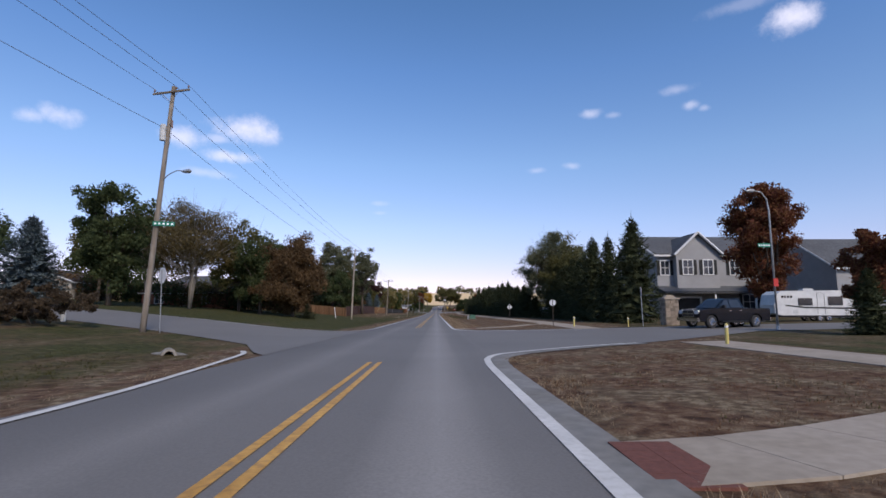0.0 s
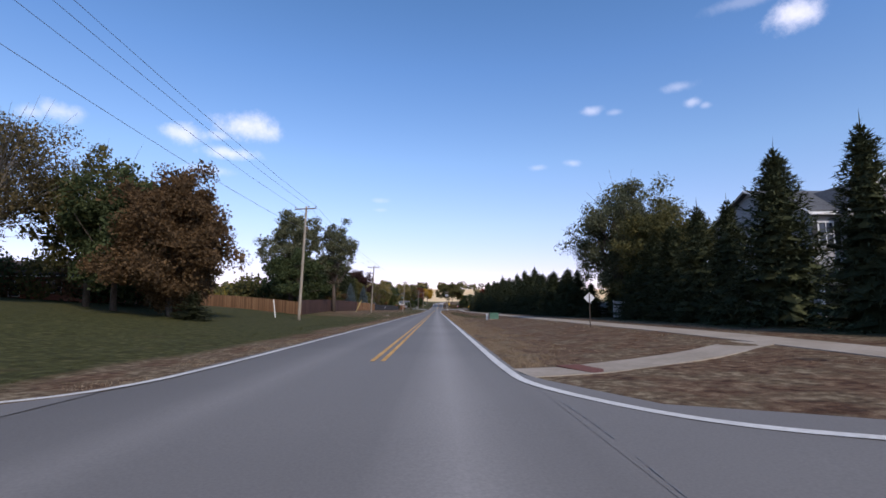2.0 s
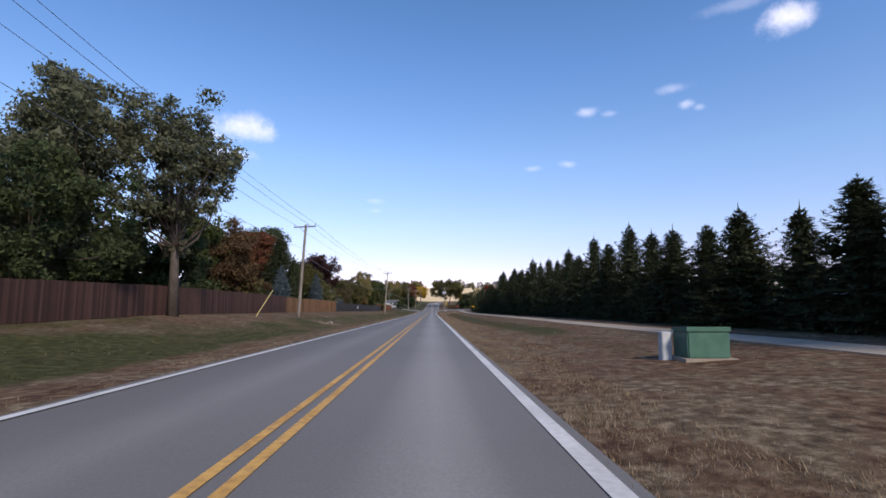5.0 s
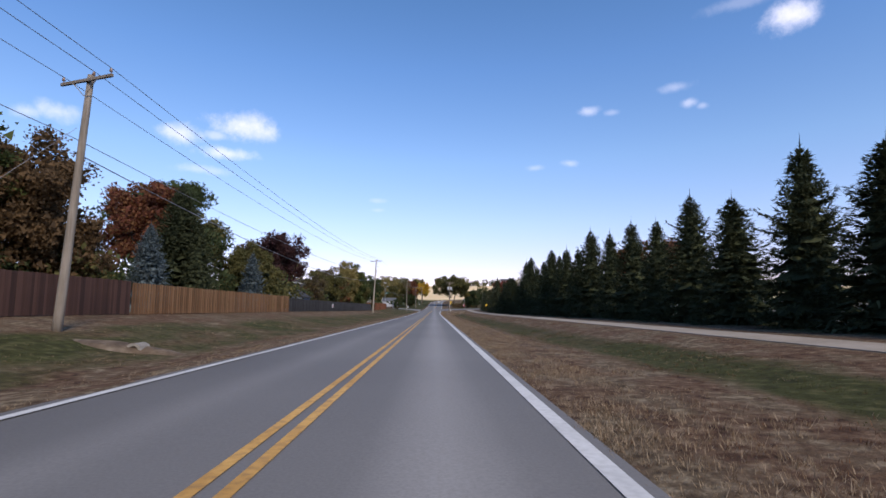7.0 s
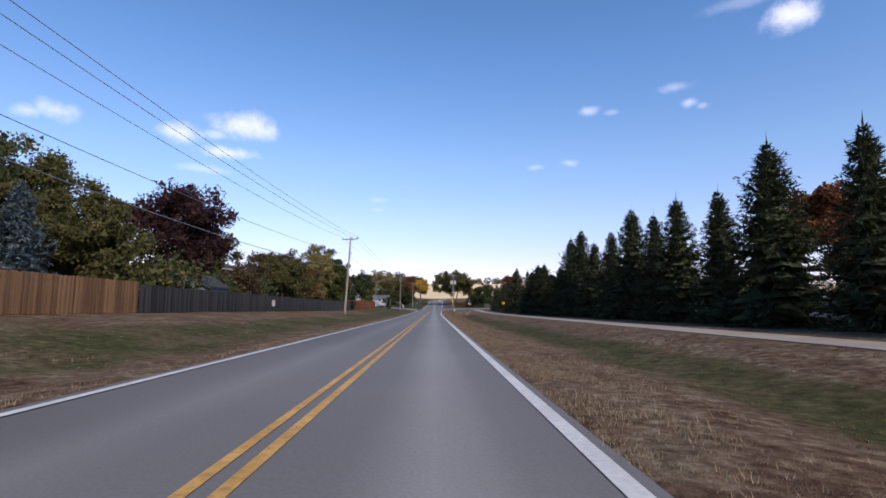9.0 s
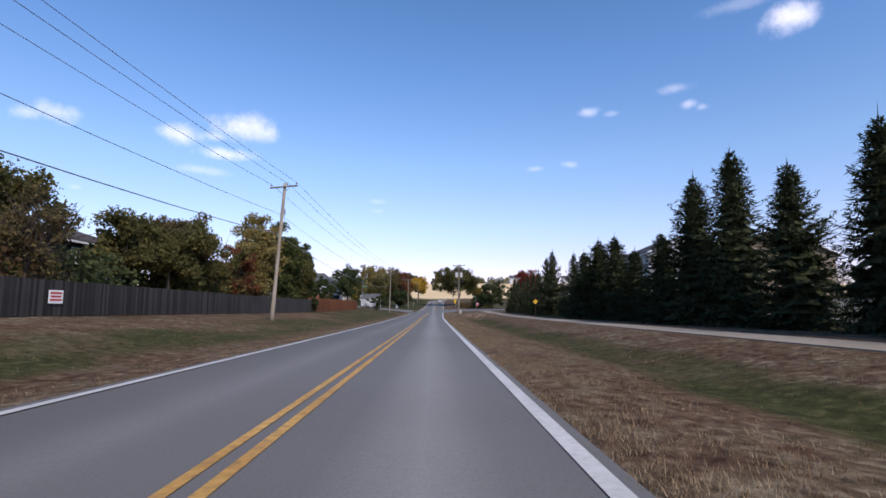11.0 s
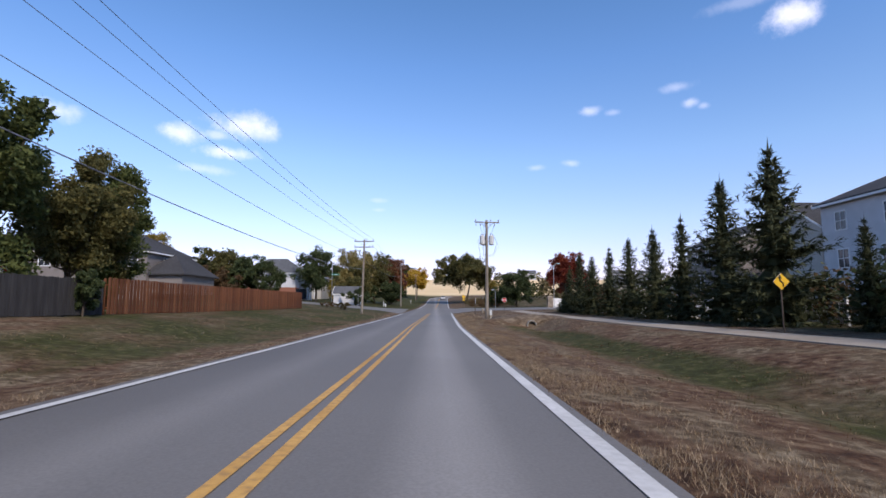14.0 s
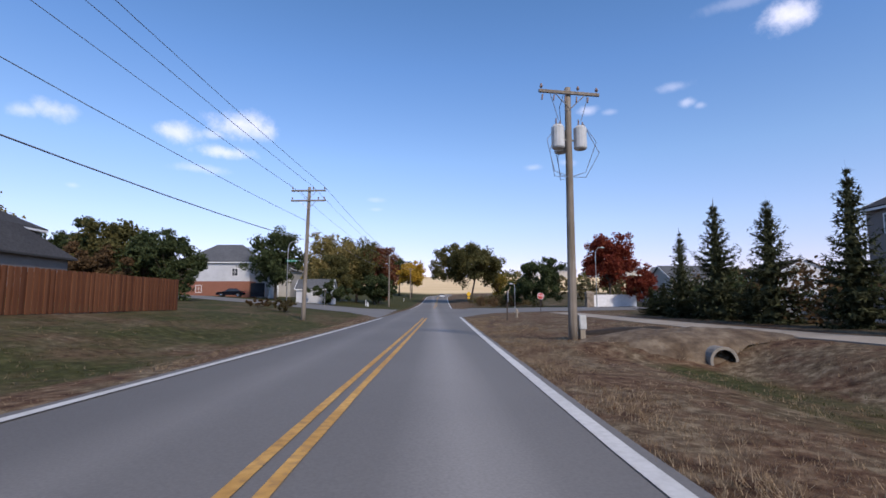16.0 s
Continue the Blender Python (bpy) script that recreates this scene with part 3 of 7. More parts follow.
def build_ground():
    xs = spaced((-2600, -600, 400), (-600, -160, 88), (-160, -60, 10), (-60, -24, 3), (-24, -5, .6), (-5, 2, 1.0), (2, 15, .55), (15, 24, 1.2), (24, 60, 4), (60, 160, 20), (160, 600, 88), (600, 2601, 400))
    ys = spaced((-2500, -100, 600), (-100, -20, 8), (-20, 70, .9), (70, 120, 1.6), (120, 262, 1.8), (262, 360, 1.0), (360, 520, 5), (520, 760, 12), (760, 1500, 120), (1500, 4501, 750))
    verts, moist, field = [], [], []
    for y in ys:
        for x in xs:
            z = ground_z(x, y)
            s = x - road_x(min(y, 470))
            if -5.75 < s < 1.6 and y < 480:
                z -= .12
            inside = max(street_depth(x, y), walk_depth(x, y))
            if inside > -.6:
                z -= .03 * ease(.05, .6, inside)
            if abs(s) > 2.5:
                z += .05 * noise.noise(Vector((x * .35, y * .35, 3.0))) * (1 if inside < -.6 else 0)
            verts.append((x, y, z))
            # damp ditches and the mown lawns are green, the verge and banks are dry
            if s < 0:
                g = (.62 + .36 * ease(40, 55, y) * (1 - ease(90, 122, y))) * ease(-7.6, -9.2, s) * (1 - .75 * ease(-11.5, -14.5, s) * ease(95, 125, y))
                g = max(g, .45 * ease(-20, -26, s), .95 * ease(305, 322, y) * ease(-6.4, -7.2, s))
                g = max(g, .66 * ease(-6.9, -8.0, s) * ease(236, 256, y))
            else:
                g = .70 * ease(4.8, 6.3, s) * (1 - ease(7.6, 9.0, s)) * ease(86, 125, y) * (1 - ease(269.5, 271, y))
                g = max(g, .55 * ease(14.5, 17, s), .28 * ease(7, 11, s) * (1 - ease(14, 30, y)))
                g = max(g, .7 * ease(13.2, 14, s) * (1 - ease(20, 30, y)), .85 * ease(312, 330, y) * ease(3.0, 5, s) * (1 - .6 * ease(345, 352, y)))
            moist.append(g)
            field.append(ease(462, 476, y) * (1 - ease(625, 640, y)) if s < 0 or y > 468 else 0.0)
    nx = len(xs)
    idx = np.arange(len(verts)).reshape(len(ys), nx)
    quads = np.stack([idx[:-1, :-1], idx[:-1, 1:], idx[1:, 1:], idx[1:, :-1]], -1).reshape(-1, 4)
    me = numpy_mesh("ground", verts, quads, M_GRASS)
    for key, vals in (("moist", moist), ("field", field)):
        at = me.attributes.new(key, 'FLOAT', 'POINT')
        at.data.foreach_set("value", np.asarray(vals, dtype=np.float32))
    me.shade_smooth()
    tagged(new("ground", me), "rolling verge of dry brown and green grass with a ripe straw field", "ground", kind="structure")


def sheet(name, rows_, mat, label, category, kind="structure"):
    """A surface through rows of points, all rows of the same length."""
    n = len(rows_[0])
    verts = [p for r in rows_ for p in r]
    idx = np.arange(len(verts)).reshape(len(rows_), n)
    quads = np.stack([idx[:-1, :-1], idx[:-1, 1:], idx[1:, 1:], idx[1:, :-1]], -1).reshape(-1, 4)
    me = numpy_mesh(name, verts, quads, mat)
    normals_up(me)
    me.shade_smooth()
    return tagged(new(name, me), label, category, kind=kind)


def normals_up(me):
    bm = bmesh.new()
    bm.from_mesh(me)
    bmesh.ops.recalc_face_normals(bm, faces=bm.faces[:])
    bm.faces.ensure_lookup_table()
    if sum(f.normal.z for f in bm.faces) < 0:
        bmesh.ops.reverse_faces(bm, faces=bm.faces[:])
    bm.to_mesh(me)
    bm.free()


def pave_z(x, y):
    """Top of the paved lanes: a slight crown over the middle line."""
    s = x - road_x(y)
    return road_z(y) + .06 - .012 * abs(s + 1.72)


CROSS = (-6.05, -5.0, -3.5, -1.72, 0, 1.2, 1.84)
build_ground()
road_rows = []
for y in spaced((-60, -20, 4), (-20, 360, 2), (360, 485, 2.5)):
    road_rows.append([(road_x(y) + s, y, pave_z(road_x(y) + s, y)) for s in CROSS])
sheet("road", road_rows, M_ROAD, "grey two-lane asphalt road with a lighter worn lane", "road")

for key, (xs, near, far) in STREETS.items():
    rows_ = []
    order = np.argsort(xs)
    sx, sn, sf = np.array(xs)[order], np.array(near)[order], np.array(far)[order]
    for x in np.unique(np.concatenate([np.linspace(sx[0], sx[-1], 60), sx])):
        lo, hi = np.interp(x, sx, sn), np.interp(x, sx, sf)
        wgt = lambda y: ease(0, 3, min(abs(x - road_x(y) + 6.0), abs(x - road_x(y) - 2.0)))
        rows_.append([(x, y, ground_z(x, y) * wgt(y) + (1 - wgt(y)) * road_z(y) + .022) for y in np.linspace(lo, hi, 16)])
    sheet("side_street", rows_, M_STREET, "patched grey asphalt side street joining the road", "street")


def ribbon(name, line, width, mat, label, category, lift=.012, surface=None, kind="structure", jag=0.0):
    """A painted line or strip along a polyline of (x, y), laid on the surface below it."""
    pts = [Vector((*p, 0)) for p in line]
    dense = []
    for a, b in zip(pts, pts[1:]):
        k = max(1, int((b - a).length / 1.5))
        dense += [a.lerp(b, i / k) for i in range(k)]
    dense.append(pts[-1])
    rows_ = []
    top = surface or pave_z
    for i, p in enumerate(dense):
        d = (dense[min(i + 1, len(dense) - 1)] - dense[max(i - 1, 0)]).normalized()
        nrm = Vector((-d.y, d.x, 0))
        w = width * (1 + jag * random.uniform(-1, 1))
        row = []
        for s in (-.5, 0, .5):
            q = p + nrm * (w * s)
            row.append((q.x, q.y, top(q.x, q.y) + lift))
        rows_.append(row)
    return sheet(name, rows_, mat, label, category, kind)


def street_top(x, y):
    g = ground_z(x, y)
    s = x - road_x(y)
    w = ease(0, 3, min(abs(s + 6.0), abs(s - 2.0)))
    return max(g * w + (1 - w) * road_z(y) + .022, pave_z(x, y) if -6.05 < s < 2.05 else -99)


def along(y0, y1, s, step=4.0):
    return [(road_x(y) + s, y) for y in list(np.arange(y0, y1, step)) + [y1]]


def bow(points, k=6):
    """Rounds a polyline (Catmull-Rom)."""
    p = [Vector((*q, 0)) for q in points]
    p = [2 * p[0] - p[1]] + p + [2 * p[-1] - p[-2]]
    out = []
    for a, b, c, d in zip(p, p[1:], p[2:], p[3:]):
        for i in range(k):
            t = i / k
            q = .5 * (2 * b + (c - a) * t + (2 * a - 5 * b + 4 * c - d) * t * t + (3 * b - a - 3 * c + d) * t ** 3)
            out.append((q.x, q.y))
    out.append((p[-2].x, p[-2].y))
    return out


EDGE_R = 1.585
ribbon("edge_line", along(-40, 13, EDGE_R) + bow([(1.60, 14.5), (1.76, 16.4), (2.3, 18.0), (3.4, 19.15), (5.0, 20.2), (6.7, 21.3), (9.0, 22.4)], 14), .21, M_WHITE,
       "worn white edge line along the road and round the corner", "road marking", surface=street_top, jag=.015)
ribbon("edge_line", bow([(11.0, 37.6), (8.0, 38.4), (5.0, 39.9), (3.5, 41.1), (2.4, 42.9), (1.74, 44.8), (1.61, 47)], 14) + along(49, 304, EDGE_R), .21, M_WHITE,
       "worn white edge line along the road and round the corner", "road marking", surface=street_top, jag=.015)
ribbon("edge_line", along(-40, 8, -5.74) + bow([(-5.84, 10), (-6.15, 13), (-6.55, 16), (-6.95, 18.6), (-7.6, 20.3)], 14), .19, M_WHITE, "worn white edge line beside the grass", "road marking", surface=street_top, jag=.05)
ribbon("edge_line", bow([(-24, 47.0), (-17.7, 45.6), (-12, 43.3), (-9, 42.4), (-7.4, 42.4), (-6.4, 43.2), (-5.86, 45), (-5.70, 48)], 14) + along(50, 303, -5.67), .19, M_WHITE,
       "worn white edge line along the road and round the corner", "road marking", surface=street_top, jag=.05)
ribbon("edge_line", along(352, 470, 1.66), .2, M_WHITE, "white edge line beyond the crossing", "road marking")
ribbon("edge_line", along(343, 470, -5.8), .2, M_WHITE, "white edge line beyond the crossing", "road marking")
for off in (-.145, .145):
    for y0, y1 in ((-40, 14.8), (48.4, 301)):
        ribbon("centre_line", along(y0, y1, -1.685 + off), .13, M_YELLOW, "worn yellow line, one of a solid pair", "road marking", jag=.06)
    ribbon("centre_line", along(352, 470, -1.685 + off), .13, M_YELLOW, "faded yellow line beyond the crossing", "road marking", jag=.06)
# tar seams
for y0, y1 in ((19.5, 23.0), (24.2, 29.5), (31.0, 36.2), (36.8, 39.6), (40.3, 42.6)):
    ribbon("pavement_seam", bow([(1.93, y0), (1.9 + .05 * math.sin(y0), (y0 + y1) / 2), (1.9, y1)]), .014, M_TAR, "dark tar-filled joint in the asphalt", "seam", surface=street_top, lift=.008, jag=.8)
for line in ([(3.2, 25.5), (5.0, 27.2), (8.5, 28.4)], [(5.5, 30), (9.5, 28.8), (14, 29.4)], [(2.8, 36.6), (4.6, 37.4), (6.2, 37.7)], [(-9, 33), (-7.2, 35.5), (-6.6, 40)], [(-3.5, 33.2), (-4.4, 33.9)]):
    ribbon("pavement_seam", bow(line), .018, M_TAR, "thin crack in the asphalt", "seam", surface=street_top, lift=.008, jag=.8)


def path_top(x, y):
    return ground_z(x, y) + .012


def slab_run(name, line, width, mat, label, joint=1.6):
    """A concrete path: a bed with slabs on it, a sawn joint between each two."""
    holder = tagged(new(name), label, "path", kind="structure")
    pts = [Vector((*p, 0)) for p in line]
    lengths = [0.0]
    for a, b in zip(pts, pts[1:]):
        lengths.append(lengths[-1] + (b - a).length)

    def at(d):
        for i in range(len(pts) - 1):
            if d <= lengths[i + 1] or i == len(pts) - 2:
                u = (d - lengths[i]) / (lengths[i + 1] - lengths[i])
                return pts[i].lerp(pts[i + 1], u), (pts[i + 1] - pts[i]).normalized()

    d = 0.0
    while d < lengths[-1] - .2:
        e = min(d + joint - .012, lengths[-1])
        ms = Mesher()
        (a, da), (b, db) = at(d), at(e)
        c = [a + Vector((-da.y, da.x, 0)) * width / 2, a - Vector((-da.y, da.x, 0)) * width / 2, b - Vector((-db.y, db.x, 0)) * width / 2, b + Vector((-db.y, db.x, 0)) * width / 2]
        lo = [(p.x, p.y, ground_z(p.x, p.y) - .14) for p in c]
        hi = [(p.x, p.y, ground_z(p.x, p.y) + .018) for p in c]
        ms.v = lo + hi
        ms.f = [(4, 5, 6, 7), (0, 1, 5, 4), (1, 2, 6, 5), (2, 3, 7, 6), (3, 0, 4, 7)]
        part("slab", ms, mat, holder)
        d += joint
    return holder


# ---- building blocks of things ----
def board_fence(line, height, pitch, mat, label, group="", gap=.012, rail_side=-1, singles=300, wave=0.0):
    """A board fence along (x0, y0)-(x1, y1): posts, two rails and single boards."""
    (x0, y0), (x1, y1) = line
    base = thing("board_fence", (0, 0, 0), label, "fence", group)
    d = Vector((x1 - x0, y1 - y0, 0))
    length = d.length
    d.normalize()
    nrm = Vector((-d.y, d.x, 0))
    ang = math.atan2(d.y, d.x)
    k = int(length / pitch)
    ms = Mesher()
    w, th = pitch - gap, .02
    ms.v = [(0, 0, 0), (w, 0, 0), (w, th, 0), (0, th, 0), (0, 0, height - .03), (w, 0, height - .03), (w, th, height - .03), (0, th, height - .03),
            (w * .2, 0, height), (w * .8, 0, height), (w * .8, th, height), (w * .2, th, height)]
    ms.f = [(0, 1, 5, 9, 8, 4), (3, 7, 11, 10, 6, 2), (1, 2, 6, 5), (3, 0, 4, 7), (5, 6, 10, 9), (4, 8, 11, 7), (8, 9, 10, 11)]
    me = ms.mesh("board", mat)
    normals_out(me)
    rest = Mesher()
    for i in range(k):
        p = Vector((x0, y0, 0)) + d * (i * pitch)
        off = nrm * (random.uniform(-.004, .004) + (.04 if wave and i % 2 else 0))
        z = ground_z(p.x, p.y) + .03 + random.uniform(-.02, .015)
        if i < singles:
            b = new("board", me)
            b.parent = base
            b.matrix_local = Matrix.Translation(p + off + Vector((0, 0, z))) @ pose(0, 0, 0, 0, random.uniform(-.35, .35), math.degrees(ang))
        else:
            j = len(rest.v)
            m = Matrix.Translation(p + off + Vector((0, 0, z))) @ pose(0, 0, 0, 0, 0, math.degrees(ang))
            rest.v += [tuple(m @ Vector(v)) for v in ms.v]
            rest.f += [tuple(j + q for q in f) for f in ms.f]
    if rest.v:
        tagged(part("board_run", rest, mat, base), kind="stuff")
    for hz in (.35, height - .35):
        rl = Mesher()
        n = max(2, int(length / 2.4))
        for i in range(n):
            a, b = Vector((x0, y0, 0)) + d * (length * i / n), Vector((x0, y0, 0)) + d * (length * (i + 1) / n)
            off = nrm * ((.10 if wave else .06) * -rail_side)
            a3, b3 = a + off + Vector((0, 0, ground_z(a.x, a.y) + hz)), b + off + Vector((0, 0, ground_z(b.x, b.y) + hz))
            rl.tube([a3, b3], .035, 4)
        part("rail", rl, mat, base)
    n = max(2, int(length / 2.4))
    for i in range(n + 1):
        a = Vector((x0, y0, 0)) + d * (length * i / n) + nrm * ((.18 if wave else .14) * -rail_side)
        ps = Mesher()
        ps.box(a.x - .045, a.x + .045, a.y - .045, a.y + .045, ground_z(a.x, a.y) - .2, ground_z(a.x, a.y) + height - .04)
        part("post", ps, mat, base)
    return base


def conifer_mesh(seed, height, radius, levels, mat, droop=.28, dens=1.0, ragged=.18, fill=1.0, core=.66, taper=.9):
    """Trunk and needle sprays of a spruce with its foot at the origin: low boughs hang, high ones climb, and every tip turns up."""
    rng = np.random.default_rng(seed)
    trunk = Mesher()
    trunk.tube([(0, 0, -.2), (0, 0, height * .5), (0, 0, height * .985)], [height * .018, height * .011, .012], 7)
    V = []

    def sprays(p, d, length, width):
        d = d / np.linalg.norm(d, axis=1)[:, None]
        side = np.cross(d, np.array([0, 0, 1.0]))
        side /= (np.linalg.norm(side, axis=1)[:, None] + 1e-6)
        tilt = rng.uniform(-.8, .8, len(p))[:, None]
        side = side * np.cos(tilt) + np.cross(side, d) * np.sin(tilt)
        V.append(np.stack([p - side * width[:, None], p + side * width[:, None], p + d * length[:, None]], 1).reshape(-1, 3))

    def skirt(t):
        return radius * max(1 - t, 0) ** taper * (1 - .22 * math.exp(-t / .05)) + .05

    for i in range(levels):
        t = (i + rng.uniform(.1, .9)) / levels
        z0 = height * (.03 + .94 * t)
        reach = skirt(t) * (1 + rng.uniform(-ragged, ragged) * .8)
        n = max(4, int((10 - 5 * t) * dens))
        a0 = rng.uniform(0, 6.28)
        rise = -droop + (droop + .85) * t ** 1.2
        for k in range(n):
            a = a0 + 6.2832 * k / n + rng.uniform(-.35, .35)
            L = reach * rng.uniform(.68, 1.05) * (1.2 if rng.random() < .12 else 1.0)
            m = max(4, int(L * (1 - core * .6) / .085))
            u = np.linspace(core * .6, 1.0, m) + rng.uniform(-.03, .03, m)
            r = L * u
            lift = .30 * min(L, 1.2) * u ** 4
            out = np.array([math.cos(a), math.sin(a), 0.0])
            tang = np.array([-math.sin(a), math.cos(a), 0.0])
            P = out[None] * r[:, None]
            P[:, 2] = z0 + rise * r - .05 * r * r / max(radius, .5) + lift
            ahead = out[None] + np.array([0, 0, 1.0])[None] * (rise + 1.2 * u ** 3 * .3)[:, None]
            tw = np.clip(.42 * (1 - u) * L + .13, .13, .40)
            for sd in (-1, 1, 1, -1):
                w = tw * rng.uniform(.7, 1.25, m)
                d = ahead * rng.uniform(.5, 1.0, m)[:, None] + tang[None] * sd * rng.uniform(.5, 1.1, m)[:, None]
                d[:, 2] += rng.uniform(-.35, .30, m)
                sprays(P + rng.normal(size=P.shape) * .03, d, w, .024 + w * .085)
            hang = ahead * .3
            hang[:, 2] = -rng.uniform(.4, 1.0, m) * (1.1 - t)
            sprays(P, hang + rng.normal(size=P.shape) * .15, rng.uniform(.15, .34, m), np.full(m, .036))
            tip = np.repeat(P[-1:], 4, 0) - out[None] * rng.uniform(0, .25, 4)[:, None] * min(1, L)
            sprays(tip, ahead[-1:] + np.array([0, 0, .35]) + rng.normal(size=(4, 3)) * .22, rng.uniform(.16, .30, 4), np.full(4, .03))
    # leader with its short side shoots
    m = 34
    z = height * rng.uniform(.82, 1.0, m)
    a = rng.uniform(0, 6.28, m)
    P = np.stack([np.zeros(m), np.zeros(m), z], 1)
    sprays(P, np.stack([np.cos(a), np.sin(a), rng.uniform(.5, 1.4, m)], 1), (height - z) * .42 + .10, np.full(m, .03))
    sprays(np.array([[0, 0, height * .96]]), np.array([[.03, .02, 1.0]]), np.array([height * .10]), np.array([.05]))
    # needles in the depth of the crown
    m = int(2600 * fill * height / 10 * (radius / 2.6))
    t = rng.uniform(0, .95, m) ** 1.15
    a = rng.uniform(0, 6.28, m)
    r = np.array([skirt(q) for q in t]) * rng.uniform(core * .75, .95, m)
    P = np.stack([np.cos(a) * r, np.sin(a) * r, height * (.03 + .94 * t) + r * (-droop + (droop + .5) * t)], 1)
    D = np.stack([np.cos(a) * .8, np.sin(a) * .8, .5 * t - .35], 1) + rng.normal(size=(m, 3)) * .45
    sprays(P, D, rng.uniform(.2, .42, m), rng.uniform(.035, .065, m))
    # dense inner boughs in ragged tiers
    k, tiers = 13, max(11, int(levels * .7))
    for i in range(tiers):
        t0, t1 = i / tiers * .92, min(.95, (i + 1.7) / tiers * .92)
        a = rng.uniform(0, 6.28) + 6.2832 * (np.arange(k) + rng.uniform(-.3, .3, k)) / k
        r = skirt(t0) * core * rng.uniform(.6, 1.2, k)
        rim = np.stack([np.cos(a) * r, np.sin(a) * r, height * (.02 + .94 * t0) + r * (-droop + (droop + .4) * t0) + rng.uniform(-.3, .3, k) * (1 - t0)], 1)
        hub = np.repeat(np.array([[0, 0, height * (.04 + .94 * t1)]]), k, 0)
        V.append(np.stack([hub, rim, np.roll(rim, -1, 0)], 1).reshape(-1, 3))
    V = np.concatenate(V)
    crown = numpy_mesh("needles", V, np.arange(len(V)).reshape(-1, 3), mat)
    return trunk.mesh("trunk", M_BARK, True), crown


def leafy_mesh(seed, height, spread, mat, trunk_h=.25, clumps=34, leaves_per=190, leaf=.20, bark=None, shape="round", twigs=0, stems=1, base_lift=.12, puff=.9):
    """Trunk with limbs, and a crown of single leaves gathered in uneven clumps; foot at the origin."""
    rng = np.random.default_rng(seed)
    wood = Mesher()
    r0 = max(.05, height * .019)
    centres = []
    cz, rz_ = height * (trunk_h + 1) / 2, height * (1 - trunk_h) / 2
    for i in range(clumps):
        while True:
            d = rng.normal(size=3)
            d /= np.linalg.norm(d)
            u = rng.uniform(.05, 1.0) ** .5 * .88
            z = d[2] * u
            w = spread / 2
            if shape == "pyramid":
                w *= (1.0 - .62 * (z * .5 + .5)) * 1.15
            elif shape == "oval":
                w *= .82 + .18 * (1 - z * z)
            elif shape == "vase":
                w *= .62 + .42 * (z * .5 + .5)
            elif shape == "column":
                w *= .9
            p = np.array([d[0] * u * w, d[1] * u * w, cz + z * rz_])
            if p[2] > height * base_lift:
                break
        centres.append(p)
    centres = np.array(centres)
    # stems and limbs
    tops = []
    for s in range(stems):
        a = rng.uniform(0, 6.28)
        lean = .10 * spread * (1 if stems > 1 else .2)
        q = np.array([math.cos(a) * lean, math.sin(a) * lean, height * (trunk_h + .32)])
        mid = q * .45 + np.array([0, 0, 0])
        wood.tube([(0, 0, -.25), tuple(mid), tuple(q)], [r0 / stems ** .4 * 1.25, r0 / stems ** .4 * .9, r0 * .5 / stems ** .4], 8)
        tops.append((mid, q))
    for i, c in enumerate(centres[:clumps]):
        mid, q = tops[i % stems]
        f = rng.uniform(.25, 1.0)
        st = mid * (1 - f) + q * f
        bend = (st + c) / 2 + np.array([0, 0, -.04 * height]) + rng.normal(size=3) * .02 * height
        wood.tube([tuple(st), tuple(bend), tuple(c)], [r0 * .34, r0 * .2, r0 * .07], 5, caps=False)
        for k in range(twigs):
            e = c + rng.normal(size=3) * np.array([.16, .16, .16]) * spread
            e[2] = c[2] + abs(e[2] - c[2]) * .9
            wood.tube([tuple(bend), tuple((bend + e) / 2 + rng.normal(size=3) * .05), tuple(e)], [r0 * .12, .03, .008], 3, caps=False)
    # leaves
    P, S = [], []
    centres = centres * np.array([1.06, 1.06, 1.0]) + np.array([0, 0, .03 * height])
    size = min(spread, height * .75) * puff
    for c in centres:
        # each bough carries three sprays of leaves: its own end and two that branch off it
        ends = np.stack([c] + [c + rng.normal(size=3) * np.array([.12, .12, .09]) * size for _ in range(2)])
        for e in ends:
            n = int(leaves_per * rng.uniform(.6, 1.2))
            rad = size * rng.uniform(.10, .19)
            d = rng.normal(size=(n, 3))
            d /= np.linalg.norm(d, axis=1)[:, None]
            q = e + d * (rng.uniform(.1, 1.0, n) ** .5 * rad)[:, None] * np.array([1.0, 1.0, .8])
            q += rng.normal(size=q.shape) * rad * .08
            q[:, 2] = np.maximum(q[:, 2], .05)
            P.append(q)
            S.append(leaf * .74 * rng.uniform(.6, 1.35, n))
            # the shaded inside of the spray, closed by larger overlapping leaves
            q = e + rng.normal(size=(20, 3)) * rad * .30
            q[:, 2] = np.maximum(q[:, 2], .1)
            P.append(q)
            S.append(np.minimum(rad * rng.uniform(.18, .34, 20), leaf * 2.0) * (1 if twigs < 5 else .5))
    P = np.concatenate(P)
    n = len(P)
    a = rng.normal(size=(n, 3))
    a /= np.linalg.norm(a, axis=1)[:, None]
    b = rng.normal(size=(n, 3))
    b -= (a * b).sum(1)[:, None] * a
    b /= np.linalg.norm(b, axis=1)[:, None]
    sz = np.concatenate(S)[:, None]
    V = np.stack([P - a * sz, P + a * sz * .7 + b * sz * .7, P + a * sz * .7 - b * sz * .7], 1).reshape(-1, 3)
    crown = numpy_mesh("leaves", V, np.arange(len(V)).reshape(-1, 3), mat)
